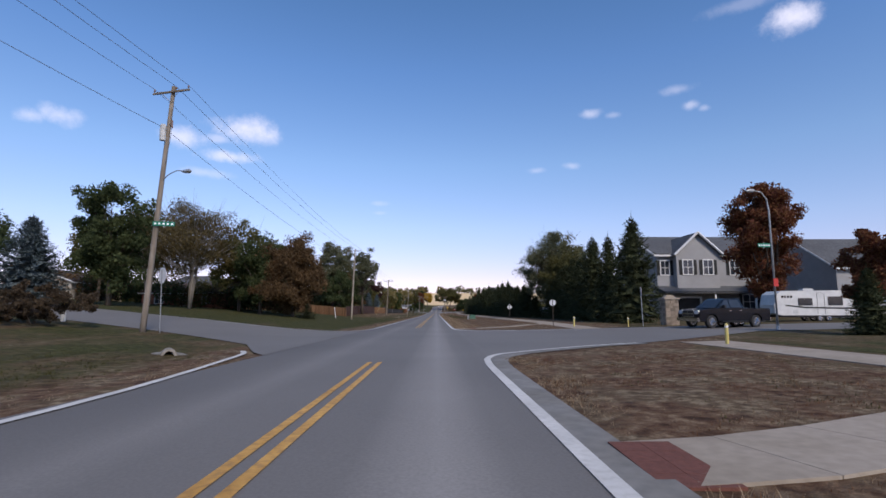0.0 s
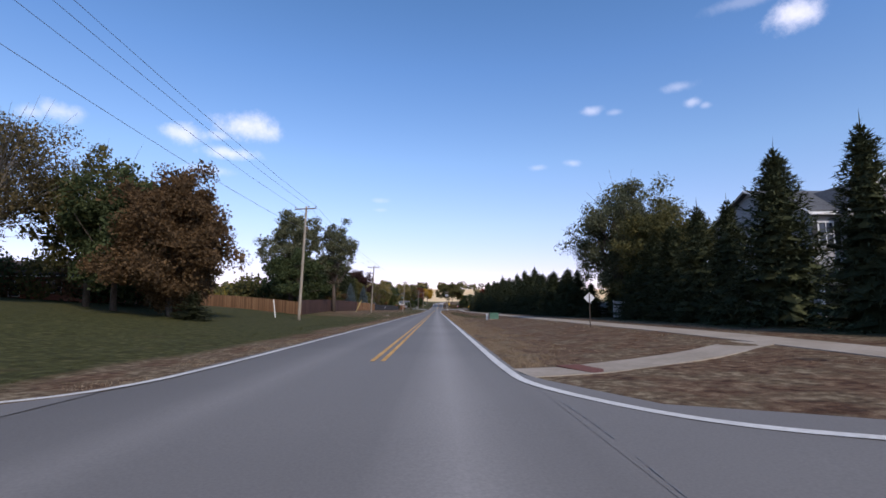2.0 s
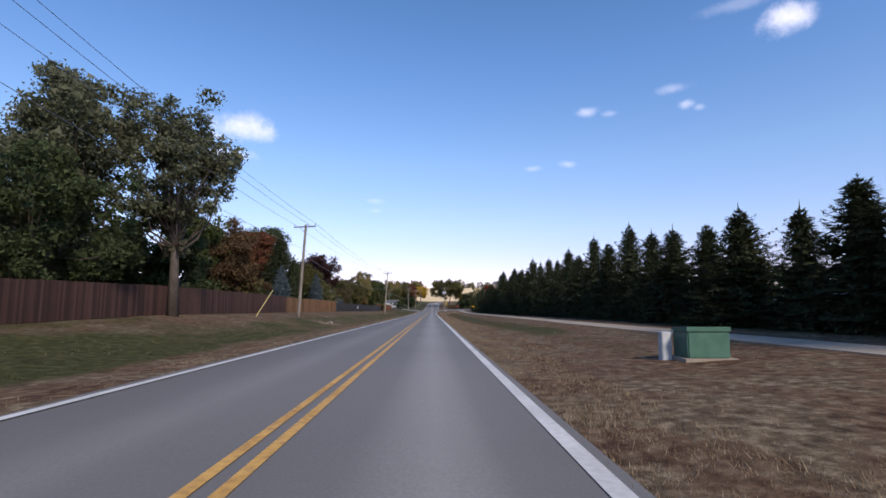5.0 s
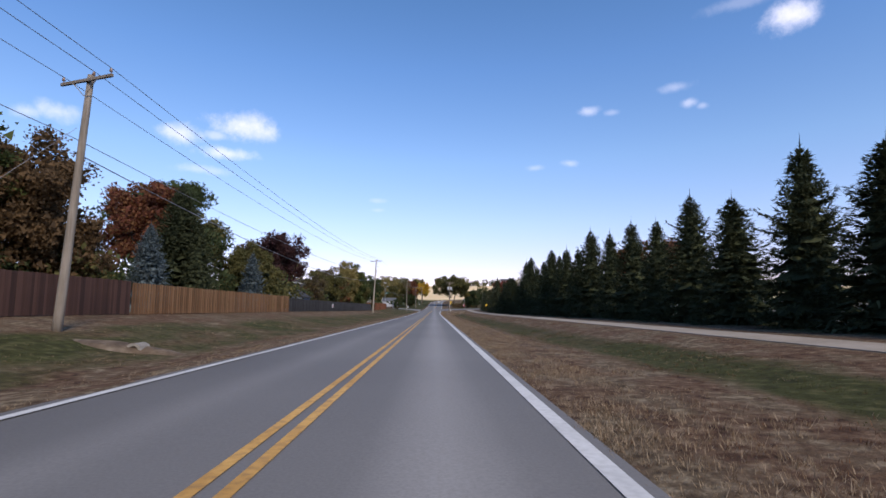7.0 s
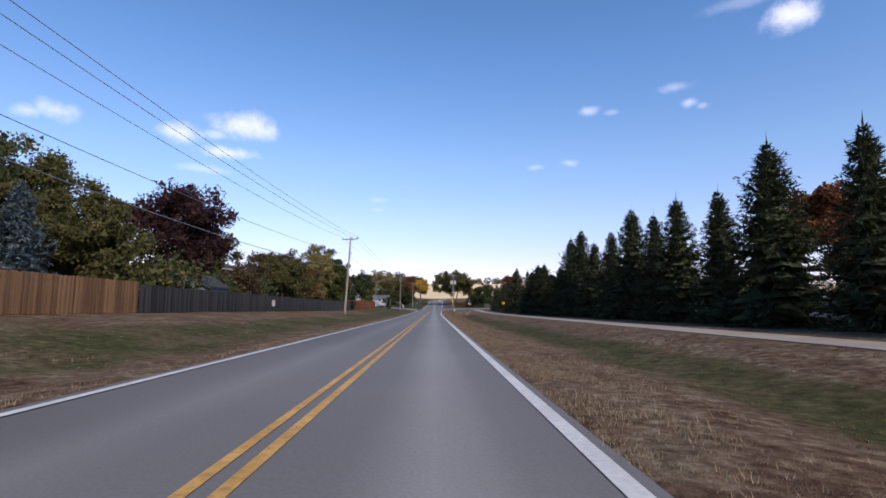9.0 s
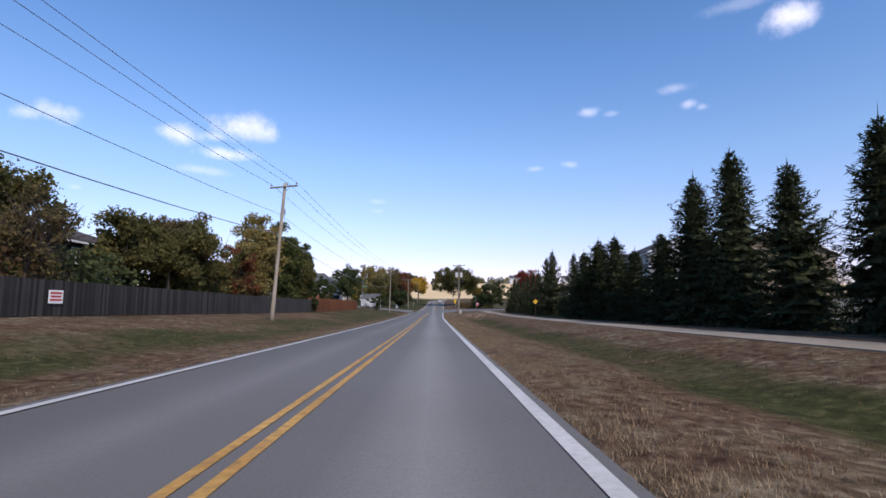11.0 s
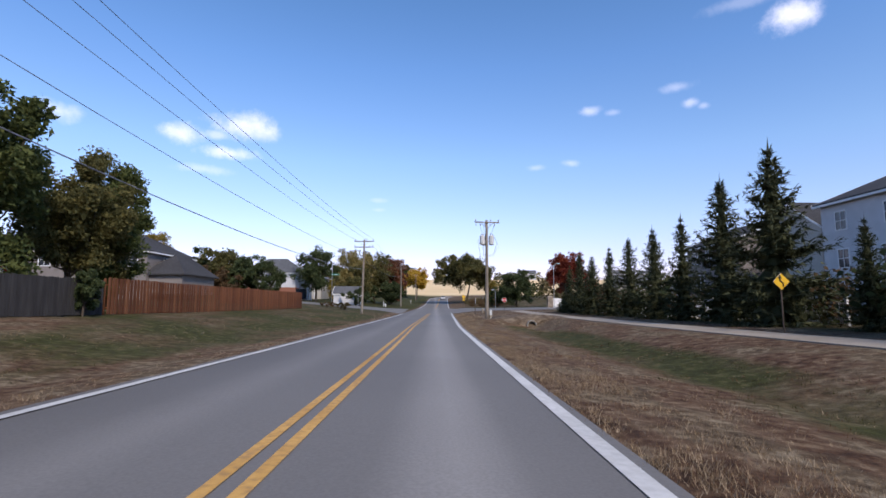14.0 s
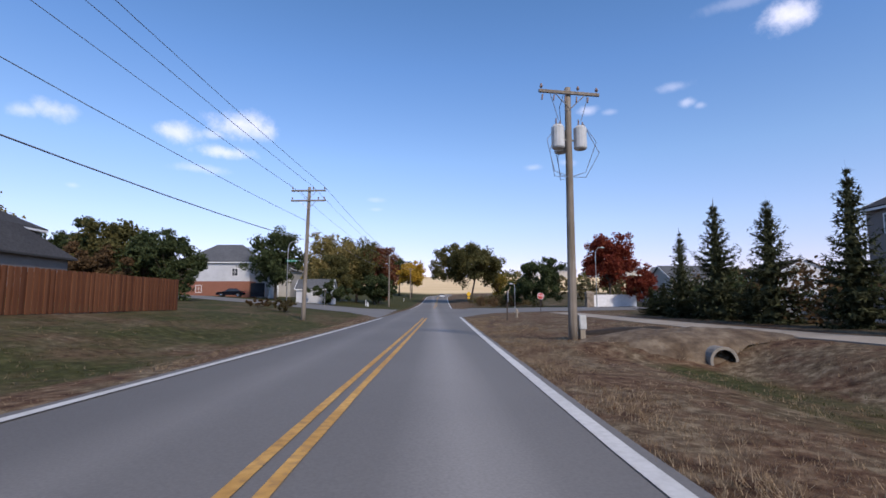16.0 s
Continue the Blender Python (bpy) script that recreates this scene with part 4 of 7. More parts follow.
    return wood.mesh("trunk", bark or M_BARK, True), crown


def plant(name, meshes, x, y, label, category="tree", group="", turn=None, scale=1.0, sink=.05, wide=1.0):
    base = thing(name, (x, y, ground_z(x, y) - sink), label, category, group, turn=random.uniform(0, 360) if turn is None else turn)
    base.scale = (scale * wide, scale * wide, scale)
    for nm, me in zip(("trunk", "crown"), meshes):
        ob = new(nm, me)
        ob.parent = base
    return base


# ---- utility poles and wires ----
def utility_pole(x, y, height, arm_z, mat, label, lean=(0, 0), arm=2.5, arms=(0,), lamp=False, extras=True, turn=0.0):
    base = thing("utility_pole", (x, y, ground_z(x, y)), label, "utility pole", "poles of the power line", turn=turn)
    lean = tuple((Matrix.Rotation(-radians(turn), 2) @ Vector(lean)))
    ms = Mesher()
    n = 8
    ms.tube([(lean[0] * i / n, lean[1] * i / n, -.4 + (height + .4) * i / n) for i in range(n + 1)], [.17 - .06 * i / n for i in range(n + 1)], 12)
    part("pole", ms, mat, base, smooth=True)

    def at(z):
        return Vector((lean[0] * z / height, lean[1] * z / height, z))
    for dz in arms:
        c = at(arm_z + dz)
        m2 = Mesher()
        m2.box(c.x - arm / 2, c.x + arm / 2, c.y - .19, c.y - .10, c.z - .06, c.z + .06, .012)
        part("crossarm", m2, M_POLE, base)
        for sd in (-1, 1):
            m3 = Mesher()
            m3.tube([(c.x + sd * .62, c.y - .21, c.z - .05), (c.x + sd * .02, c.y - .18, c.z - .62)], .018, 4)
            part("brace", m3, M_POLE if dz == 0 else M_STEEL, base)
        for off in (-arm / 2 + .1, .35 if dz == 0 else arm / 2 - .55, arm / 2 - .1):
            m4 = Mesher()
            m4.tube([(c.x + off, c.y - .145, c.z + .05), (c.x + off, c.y - .145, c.z + .16)], .014, 5)
            m4.tube([(c.x + off, c.y - .145, c.z + .14), (c.x + off, c.y - .145, c.z + .18), (c.x + off, c.y - .145, c.z + .22), (c.x + off, c.y - .145, c.z + .28)], [.05, .065, .045, .03], 8)
            part("insulator", m4, M_PORC, base)
    if extras:
        c = at(height - 2.4)
        m5 = Mesher()
        m5.tube([(c.x + .14, c.y - .1, c.z), (c.x + .34, c.y - .12, c.z + .02)], .025, 5)
        m5.tube([(c.x + .34, c.y - .12, c.z - .25), (c.x + .34, c.y - .12, c.z + .22)], [.05, .045], 7)
        part("fuse_cutout", m5, M_PORC, base)
        m6 = Mesher()
        m6.tube([(c.x + .34, c.y - .12, c.z - .25), (c.x + .25, c.y - .12, c.z - 1.1), at(c.z - 2.4) + Vector((.16, -.1, 0))], .012, 4)
        part("drop_lead", m6, M_WIRE, base)
    if lamp:
        z = height * .60
        c = at(z)
        m7 = Mesher()
        m7.tube([c, c + Vector((.7, -.2, .32)), c + Vector((1.4, -.4, .42)), c + Vector((2.0, -.55, .3))], .03, 6)
        part("lamp_arm", m7, M_STEEL, base)
        m8 = Mesher()
        e = c + Vector((2.0, -.55, .27))
        m8.tube([e - Vector((.15, -.04, -.03)), e + Vector((.14, -.04, 0)), e + Vector((.46, -.12, -.03)), e + Vector((.66, -.18, -.05))], [.05, .11, .13, .04], 8)
        part("lamp_head", m8, M_STEEL, base, "grey cobra-head street light")
        m9 = Mesher()
        c = at(height - 3.0)
        m9.tube([(c.x - .02, c.y - .34, c.z - .45), (c.x - .02, c.y - .34, c.z + .45)], .17, 12)
        m9.tube([(c.x - .02, c.y - .34, c.z + .45), (c.x - .02, c.y - .34, c.z + .52)], [.17, .12], 12)
        part("transformer", m9, M_CAN, base, "small grey pole transformer")
    return base


# x, y, height, crossarm height, lean of the top
POLES = [(-17.4, -32.0, 13.0, 12.5, (.2, 0)), (-16.4, 28.6, 14.5, 14.1, (.8, .2)), (-14.7, 88.2, 12.3, 12.0, (.4, .2)), (-13.3, 135.9, 9.45, 9.2, (.5, 0)),
         (-12.62, 221.2, 11.1, 10.75, (.66, .1)), (-9.65, 292.7, 9.85, 9.55, (.2, 0)), (-8.6, 352.0, 10.0, 9.7, (0, 0)), (-7.5, 420.0, 10.0, 9.7, (0, 0))]
POLE_TURN = (-12, -15, -15, -19, -19, -4, 0, 0)
for i, (x, y, h, arm_z, ln) in enumerate(POLES):
    utility_pole(x, y, h, arm_z, M_POLE_NEW if i in (2, 4) else M_POLE, "tall weathered wooden utility pole with a street light" if i == 1 else "weathered wooden utility pole with a crossarm", lean=ln,
                 lamp=i == 1, arms=(0, -.75) if i == 5 else (0,), extras=i in (1, 2, 4), arm=2.6, turn=POLE_TURN[i])


def wire(points, sag, radius, label):
    ms = Mesher()
    path = []
    for a, b in zip(points, points[1:]):
        a, b = Vector(a), Vector(b)
        n = 16
        for i in range(n):
            t = i / n
            path.append(a.lerp(b, t) - Vector((0, 0, sag * 4 * t * (1 - t) * (b - a).length / 60)))
    path.append(Vector(points[-1]))
    ms.tube(path, radius, 4)
    tagged(new("overhead_wire", ms.mesh("overhead_wire", M_WIRE)), label, "wire", "wires of the power line")


def on_pole(p, off, dz):
    x, y, h, arm_z, ln = p
    z = arm_z + dz
    a = radians(POLE_TURN[POLES.index(p)])
    return (x + ln[0] * z / h + off * math.cos(a) + .145 * math.sin(a), y + ln[1] * z / h + off * math.sin(a) - .145 * math.cos(a), ground_z(x, y) + z)


for off in (-1.2, .35, 1.2):
    wire([on_pole(p, off, .28) for p in POLES], .75, .015, "thin grey power line sagging from pole to pole")
wire([on_pole(p, -.2, -2.2) for p in POLES], .8, .015, "thin grey neutral wire sagging from pole to pole")
wire([on_pole(p, -.18, {3: -2.7, 4: -3.85, 5: -3.65}.get(i, -4.0)) for i, p in enumerate(POLES) if i in (3, 4, 5)], 1.1, .024, "thick black communication cable hung on the poles")

# guy wire with its yellow guard
gb = thing("guy_wire", (-15.3, 129.6, ground_z(-15.3, 129.6)), "steel guy wire with a bright yellow plastic guard", "guy wire")
ms = Mesher()
ms.tube([(0, 0, 0), (2.25, 6.15, 7.1)], .008, 4)
part("cable", ms, M_WIRE, gb)
ms = Mesher()
ms.tube([(0, 0, 0), (.74, 2.0, 2.33)], .035, 8)
part("guard", ms, M_YPOST, gb, "yellow plastic guard")

# transformer pole on the other verge
tp = utility_pole(4.74, 274.0, 9.35, 9.1, M_POLE, "wooden utility pole with a crossarm and grey transformers", lean=(0.05, 0), extras=False, arm=2.4, turn=9)
for sx, sy in ((-.42, -.1), (.45, -.12), (-.1, .42)):
    ms = Mesher()
    ms.tube([(sx, sy, 6.95), (sx, sy, 7.0), (sx, sy, 7.75), (sx, sy, 7.85)], [.2, .24, .24, .15], 14)
    can = part("transformer", ms, M_CAN, tp, "grey cylindrical transformer")
    ms = Mesher()
    ms.tube([(sx - .08, sy - .05, 7.82), (sx - .08, sy - .05, 8.08)], [.035, .02], 6)
    ms.tube([(sx + .1, sy, 7.82), (sx + .1, sy, 8.02)], [.035, .02], 6)
    part("bushing", ms, M_PORC, can)
    ms = Mesher()
    ms.tube([(sx * .2, sy * .2, 7.3), (sx * .9, sy * .9, 7.3)], .04, 5)
    part("bracket", ms, M_STEEL, tp)
    for q in range(2):
        ms = Mesher()
        ms.tube([(sx + .1, sy, 8.0), (sx * 2.2 + .1 * q, sy * 1.8 - .1, 7.2 - .4 * q), (sx * 1.4, sy, 6.1 - .2 * q), (.08, -.1, 5.9)], .012, 4)
        part("lead", ms, M_WIRE, tp)
    ms = Mesher()
    ms.tube([(sx, sy - .1, 8.0), (sx * 1.5, sy - .1, 8.7), (sx * 1.7, -.15, 9.05)], .012, 4)
    part("lead", ms, M_WIRE, tp)
for k in range(5):
    ms = Mesher()
    xk = -1.0 + .45 * k
    ms.tube([(xk, -.15, 8.98), (xk - .05, -.2, 8.75)], .03, 6)
    part("fuse_cutout", ms, M_PORC, tp)
ms = Mesher()
ms.box(.18, .44, -.2, .1, .35, .85, .02)
part("meter_box", ms, M_CAN, tp, "grey metal meter box")
ms = Mesher()
ms.box(.22, .40, -.16, .06, -.2, .36)
part("conduit", ms, M_POLE_NEW, tp)

# ---- fences ----
board_fence(((-18.0, 101.0), (-18.0, 148.0)), 1.95, .157, M_FENCE_BROWN, "tall dark brown stained board fence on the bank", gap=.006)
board_fence(((-18.0, 148.1), (-18.05, 180.8)), 1.88, .145, M_FENCE_TAN, "cedar board fence of warm tan pickets on the bank", gap=-.004, wave=1)
board_fence(((-18.1, 181.0), (-16.5, 252.2)), 1.68, .152, M_FENCE_GREY, "weathered dark grey board fence on the bank", gap=.018)
board_fence(((-16.6, 252.6), (-16.0, 287.4)), 1.85, .15, M_FENCE_ORANGE, "orange-brown stained board fence on the bank", gap=-.004, wave=1)
board_fence(((-16.1, 287.4), (-26.0, 288.4)), 1.85, .15, M_FENCE_ORANGE, "orange-brown stained board fence running back from the corner", gap=-.004, wave=1)
board_fence(((-18.0, 100.9), (-44.0, 116.0)), 1.7, .15, M_FENCE_TAN, "cedar board fence running back along a garden", gap=.02, rail_side=1)

# ---- conifers ----
SPR = [conifer_mesh(11 + i, 10.0, r, 27, M_SPRUCE, dens=1.1, ragged=.3) for i, r in enumerate((2.7, 2.35, 2.95, 2.5))]
SPR_Y = [conifer_mesh(31 + i, 7.0, r, 21, M_SPRUCE_L, dens=.95, ragged=.45, fill=.55, core=.42, taper=1.0) for i, r in enumerate((1.85, 1.6, 2.0))]
BLU = [conifer_mesh(51 + i, 7.5, 2.6, 24, M_BLUE, dens=1.3, ragged=.1, droop=.12) for i in range(2)]
ROW = [(20.6, 51.6, 11.2), (20.0, 57.2, 10.0), (20.2, 63.6, 10.8), (19.8, 68.0, 8.6), (20.1, 72.5, 9.2), (20.2, 77.0, 8.4), (20.4, 81.0, 8.0), (20.6, 85.4, 7.4), (22.6, 87.6, 8.2), (23.4, 99.6, 6.6),
       (19.4, 97.5, 4.4), (19.0, 102.0, 6.4), (18.8, 106.2, 7.0), (19.2, 110.3, 6.4), (18.7, 114.6, 7.2), (19.1, 118.9, 7.0), (18.8, 123.2, 7.4), (19.1, 127.6, 7.8),
       (19.2, 132.7, 9.3), (19.0, 137.9, 8.2), (19.05, 142.8, 9.6), (19.0, 148.9, 8.2), (19.3, 154.6, 9.6), (19.0, 159.8, 8.6), (18.9, 164.9, 9.4), (18.8, 170.6, 9.2),
       (18.7, 176.7, 10.4), (18.6, 181.6, 8.8), (18.5, 187.0, 9.5), (18.5, 191.0, 9.0), (18.4, 195.4, 10.3), (18.3, 200.6, 9.0), (18.2, 205.8, 8.6), (18.1, 210.4, 10.8),
       (18.0, 214.6, 10.2), (17.9, 219.6, 7.0), (17.7, 224.4, 6.3), (17.5, 228.6, 8.1), (17.5, 233.2, 8.3), (17.4, 238.0, 7.6)]
for i, (x, y, h) in enumerate(ROW):
    m = SPR[i % 4]
    plant("spruce", m, x, y, "dark green spruce with drooping boughs down to the grass", group="spruces along the path", scale=h / 10.0, wide=1.2 if h > 8.4 else 1.7)
YOUNG = [(17.4, 242.4, 7.9), (17.2, 246.7, 4.6), (17.0, 251.8, 9.2), (17.3, 256.8, 8.8), (17.0, 261.2, 7.2), (17.1, 266.0, 7.1), (17.0, 270.8, 7.0), (17.2, 276.3, 6.8), (17.0, 281.2, 6.4), (17.1, 286.2, 7.2), (17.0, 290.4, 6.0)]
for i, (x, y, h) in enumerate(YOUNG):
    plant("spruce", SPR_Y[i % 3], x, y, "younger open-branched spruce beside the path", group="spruces along the path", scale=h / 7.0, wide=1.12 if h > 7.5 else 1.0)
for x, y, h in ((17.6, 294.5, 2.6), (18.2, 298.0, 2.4), (17.4, 283.6, 2.0), (17.5, 288.6, 2.2)):
    plant("spruce", SPR_Y[1], x, y, "low bushy spruce beside the path", group="spruces along the path", scale=h / 7.0, wide=2.4)
for x, y, h in ((-20.6, 154.2, 6.4), (-20.5, 174.5, 6.6), (-47.6, 59.0, 10.2)):
    plant("blue_spruce", BLU[0 if h > 7 else 1], x, y, "silvery blue spruce behind the fence" if y > 100 else "silvery blue spruce on a lawn", group="blue spruces", scale=h / 7.5, wide=1.35 if y < 100 else .92)
PINE = conifer_mesh(71, 12.0, 4.6, 30, M_SPRUCE, dens=1.5, ragged=.25, droop=.02)
plant("pine_tree", PINE, -24.0, 165.0, "broad dark evergreen standing behind the fence", scale=1.0)
plant("spruce", SPR[1], -21.5, 163.5, "dark green spruce behind the fence", scale=.85)
plant("spruce", SPR_Y[2], -18.6, 73.0, "low dark spruce under a rusty tree", scale=.33, wide=2.6)
plant("spruce", SPR[0], 22.6, 25.8, "dark bushy spruce beside a small red maple", scale=.36, wide=1.5)
plant("spruce", SPR_Y[2], 21.4, 90.5, "small spruce before a white fence", scale=.36, wide=1.7)
plant("spruce", SPR_Y[0], 22.0, 95.5, "small spruce before a white fence", scale=.42, wide=1.7)

# ---- broadleaf trees ----
TREES = [
    # x, y, height, spread, leaves, shape, extras
    ("maple", -40.0, 62.0, 14.6, 8.6, L_DKGREEN, "oval", dict(clumps=46, leaves_per=230, leaf=.19, trunk_h=.12), "tall dense dark green tree on a lawn"),
    ("tree", -35.0, 72.0, 15.5, 13.0, L_TAN, "vase", dict(clumps=46, leaves_per=170, leaf=.16, twigs=7, bark=M_BARK_PALE, trunk_h=.2, stems=3), "large half-bare tree with fading yellow leaves"),
    ("tree", -42.0, 74.0, 14.5, 11.0, L_TAN, "vase", dict(clumps=40, leaves_per=150, leaf=.16, twigs=7, bark=M_BARK_PALE, trunk_h=.2, stems=2), "large half-bare tree with fading yellow leaves"),
    ("tree", -30.5, 78.5, 12.5, 9.0, L_OLIVE, "round", dict(clumps=34, leaves_per=150, leaf=.17, twigs=3, trunk_h=.18), "olive tree with thinning leaves"),
    ("maple", -26.2, 75.5, 11.2, 8.2, L_DKGREEN, "round", dict(clumps=40, leaves_per=200, leaf=.18, trunk_h=.14), "dark rounded tree beside the lawn"),
    ("oak", -20.9, 74.0, 11.6, 9.2, L_RUST, "pyramid", dict(clumps=88, leaves_per=330, leaf=.145, trunk_h=.0, base_lift=.06), "dense rust-brown oak reaching down to the grass"),
    ("cottonwood", -24.4, 118.0, 17.6, 9.6, L_WILLOW, "oval", dict(clumps=66, leaves_per=170, leaf=.15, trunk_h=.05, base_lift=.05, stems=2, puff=.74), "tall cottonwood with dark green clumps and gaps"),
    ("cottonwood", -17.4, 119.5, 16.2, 6.6, L_WILLOW, "oval", dict(clumps=50, leaves_per=150, leaf=.15, trunk_h=.10, base_lift=.05, puff=.8), "tall narrow cottonwood with gaps of sky"),
    ("tree", -21.6, 113.0, 8.6, 11.0, L_DKGREEN, "round", dict(clumps=44, leaves_per=160, leaf=.17, trunk_h=.1), "low dark tree under the cottonwoods"),
    ("tree", -22.6, 125.5, 7.6, 7.0, L_DKGREEN, "round", dict(clumps=34, leaves_per=170, leaf=.18, trunk_h=.1), "dark green tree behind the brown fence"),
    ("tree", -56.0, 153.0, 11.5, 8.0, L_PURPLE, "round", dict(clumps=26, leaves_per=150, leaf=.17), "small dark red tree by a house"),
    ("tree", -56.5, 131.0, 10.6, 5.4, L_OLIVE, "oval", dict(clumps=22, leaves_per=120, leaf=.16, twigs=2), "slim olive tree before a house"),
    ("tree", -29.5, 146.5, 11.2, 7.0, L_GREEN, "oval", dict(clumps=34, leaves_per=160, leaf=.18, trunk_h=.24), "green tree with a pale forked trunk"),
    ("maple", -27.0, 151.5, 10.4, 8.4, L_RUST, "round", dict(clumps=50, leaves_per=200, leaf=.17, trunk_h=.08, base_lift=.06), "broad maple turning from green to brown"),
    ("maple", -29.5, 168.0, 13.0, 7.0, L_REDORANGE, "oval", dict(clumps=36, leaves_per=180, leaf=.18), "maple in red and orange leaf"),
    ("tree", -35.0, 190.0, 15.6, 9.0, L_OLIVE, "oval", dict(clumps=44, leaves_per=180, leaf=.20, trunk_h=.1), "tall green and yellow tree behind the fence"),
    ("tree", -31.0, 175.0, 15.0, 11.0, L_DKGREEN, "round", dict(clumps=56, leaves_per=200, leaf=.19, trunk_h=.06, base_lift=.06), "dark green tree behind the fence"),
    ("shrub", -24.8, 185.5, 7.8, 8.0, L_OLIVE, "round", dict(clumps=78, leaves_per=190, leaf=.15, trunk_h=.06, base_lift=.05, stems=3), "large rounded olive shrub behind the fence"),
    ("shrub", -26.4, 189.4, 5.4, 5.4, L_RUST, "round", dict(clumps=44, leaves_per=170, leaf=.15, trunk_h=.06, base_lift=.05, stems=3), "russet shrub behind the fence"),
    ("maple", -26.6, 203.0, 12.6, 9.0, L_PURPLE, "round", dict(clumps=46, leaves_per=210, leaf=.18), "rounded maple with dark purple leaves"),
    ("tree", -29.0, 214.0, 9.5, 7.5, L_OLIVE, "round", dict(clumps=36, leaves_per=180, leaf=.16, trunk_h=.08), "olive tree between the gardens"),
    ("tree", -21.0, 207.5, 6.2, 5.0, L_TAN, "vase", dict(clumps=20, leaves_per=50, leaf=.14, twigs=8, bark=M_BARK), "small almost bare tree"),
    ("tree", -24.4, 221.0, 7.6, 5.4, L_OLIVE, "round", dict(clumps=26, leaves_per=140, leaf=.17), "grey-green tree behind the grey fence"),
    ("tree", -22.6, 224.5, 8.4, 5.6, L_OLIVE, "oval", dict(clumps=28, leaves_per=150, leaf=.16), "olive tree behind the grey fence"),
    ("tree", -24.8, 229.5, 8.6, 6.0, L_TAN, "oval", dict(clumps=28, leaves_per=150, leaf=.16), "green tree behind the grey fence"),
    ("shrub", -22.4, 229.5, 7.6, 7.6, L_OLIVE, "round", dict(clumps=36, leaves_per=170, leaf=.15, trunk_h=.06, base_lift=.05, stems=4, twigs=2), "wide olive shrub with feathery branches"),
    ("tree", -22.9, 239.4, 7.0, 4.2, L_REDORANGE, "round", dict(clumps=22, leaves_per=170, leaf=.15, trunk_h=.08), "small red tree behind the grey fence"),
    ("tree", -22.0, 244.6, 11.6, 5.8, L_PALE, "oval", dict(clumps=54, leaves_per=190, leaf=.17, trunk_h=.08, base_lift=.05), "tree turning yellow-brown behind the fence"),
    ("tree", -20.3, 248.2, 11.6, 5.0, L_GREEN, "oval", dict(clumps=50, leaves_per=180, leaf=.17, trunk_h=.06, base_lift=.05), "tree with olive and yellow leaves beside the fence"),
    ("tree", -20.8, 255.6, 9.4, 5.4, L_OLIVE, "oval", dict(clumps=44, leaves_per=330, leaf=.125, trunk_h=.02, base_lift=.03), "dense dark green rounded tree"),
    ("tree", -20.2, 258.2, 9.0, 4.4, L_GREEN, "oval", dict(clumps=44, leaves_per=330, leaf=.125, trunk_h=.02, base_lift=.03), "dense dark green rounded tree"),
    ("shrub", -16.4, 250.6, 2.0, 1.7, L_DKGREEN, "round", dict(clumps=14, leaves_per=150, leaf=.10, trunk_h=.05, base_lift=.05), "clipped green shrub at the fence's end"),
    ("willow", 22.0, 91.6, 15.4, 11.6, L_WILLOW, "round", dict(clumps=96, leaves_per=290, leaf=.12, trunk_h=.16, base_lift=.2, stems=3, twigs=1, puff=.68), "large spreading willow with grey-green leaves"),
    ("tree", 23.0, 84.5, 12.0, 9.0, L_OLIVE, "round", dict(clumps=56, leaves_per=260, leaf=.13, trunk_h=.03, base_lift=.04, stems=2), "broad olive-green tree beside spruces"),
    ("tree", 24.8, 98.5, 12.6, 9.0, L_OLIVE, "oval", dict(clumps=46, leaves_per=170, leaf=.17, trunk_h=.03, base_lift=.04, stems=2), "tall olive tree behind the path"),
    ("maple", 43.4, 65.0, 17.6, 7.6, L_REDORANGE, "oval", dict(clumps=80, leaves_per=260, leaf=.18, trunk_h=.08, base_lift=.08), "tall maple in dark red and orange leaf"),
    ("maple", 24.2, 27.2, 6.0, 2.5, L_REDORANGE, "oval", dict(clumps=34, leaves_per=260, leaf=.10, trunk_h=.12), "small dark red maple"),
    ("maple", 24.5, 179.0, 8.2, 6.0, L_REDORANGE, "oval", dict(clumps=34, leaves_per=170, leaf=.18), "red maple standing behind the spruces"),
    ("maple", 25.0, 170.5, 8.4, 6.0, L_REDORANGE, "oval", dict(clumps=34, leaves_per=170, leaf=.18), "red maple standing behind the spruces"),
    ("maple", 29.4, 339.0, 12.0, 7.8, L_RED, "oval", dict(clumps=46, leaves_per=210, leaf=.18, trunk_h=.14), "bright red maple beyond the crossing"),
    ("maple", 33.0, 334.0, 6.0, 5.0, L_RED, "round", dict(clumps=24, leaves_per=150, leaf=.16, trunk_h=.1), "low red tree beyond the crossing"),
    ("tree", 19.4, 346.0, 8.6, 8.5, L_DKGREEN, "round", dict(clumps=40, leaves_per=170, leaf=.17, trunk_h=.06, base_lift=.05, stems=3), "dark green bushy tree beyond the crossing"),
    ("tree", 15.6, 352.0, 5.0, 5.5, L_GREEN, "round", dict(clumps=26, leaves_per=150, leaf=.16, trunk_h=.06, base_lift=.05, stems=3), "low green bush beyond the crossing"),
    ("oak", 10.4, 398.0, 16.0, 20.5, L_OLIVE, "round", dict(clumps=76, leaves_per=230, leaf=.23, base_lift=.22, trunk_h=.28, stems=2), "wide-crowned old oak standing beside the road"),
    ("oak", 19.0, 402.0, 8.5, 9.0, L_YELLOW, "vase", dict(clumps=26, leaves_per=110, leaf=.22, trunk_h=.1, stems=2), "smaller yellowing tree beside the oak"),
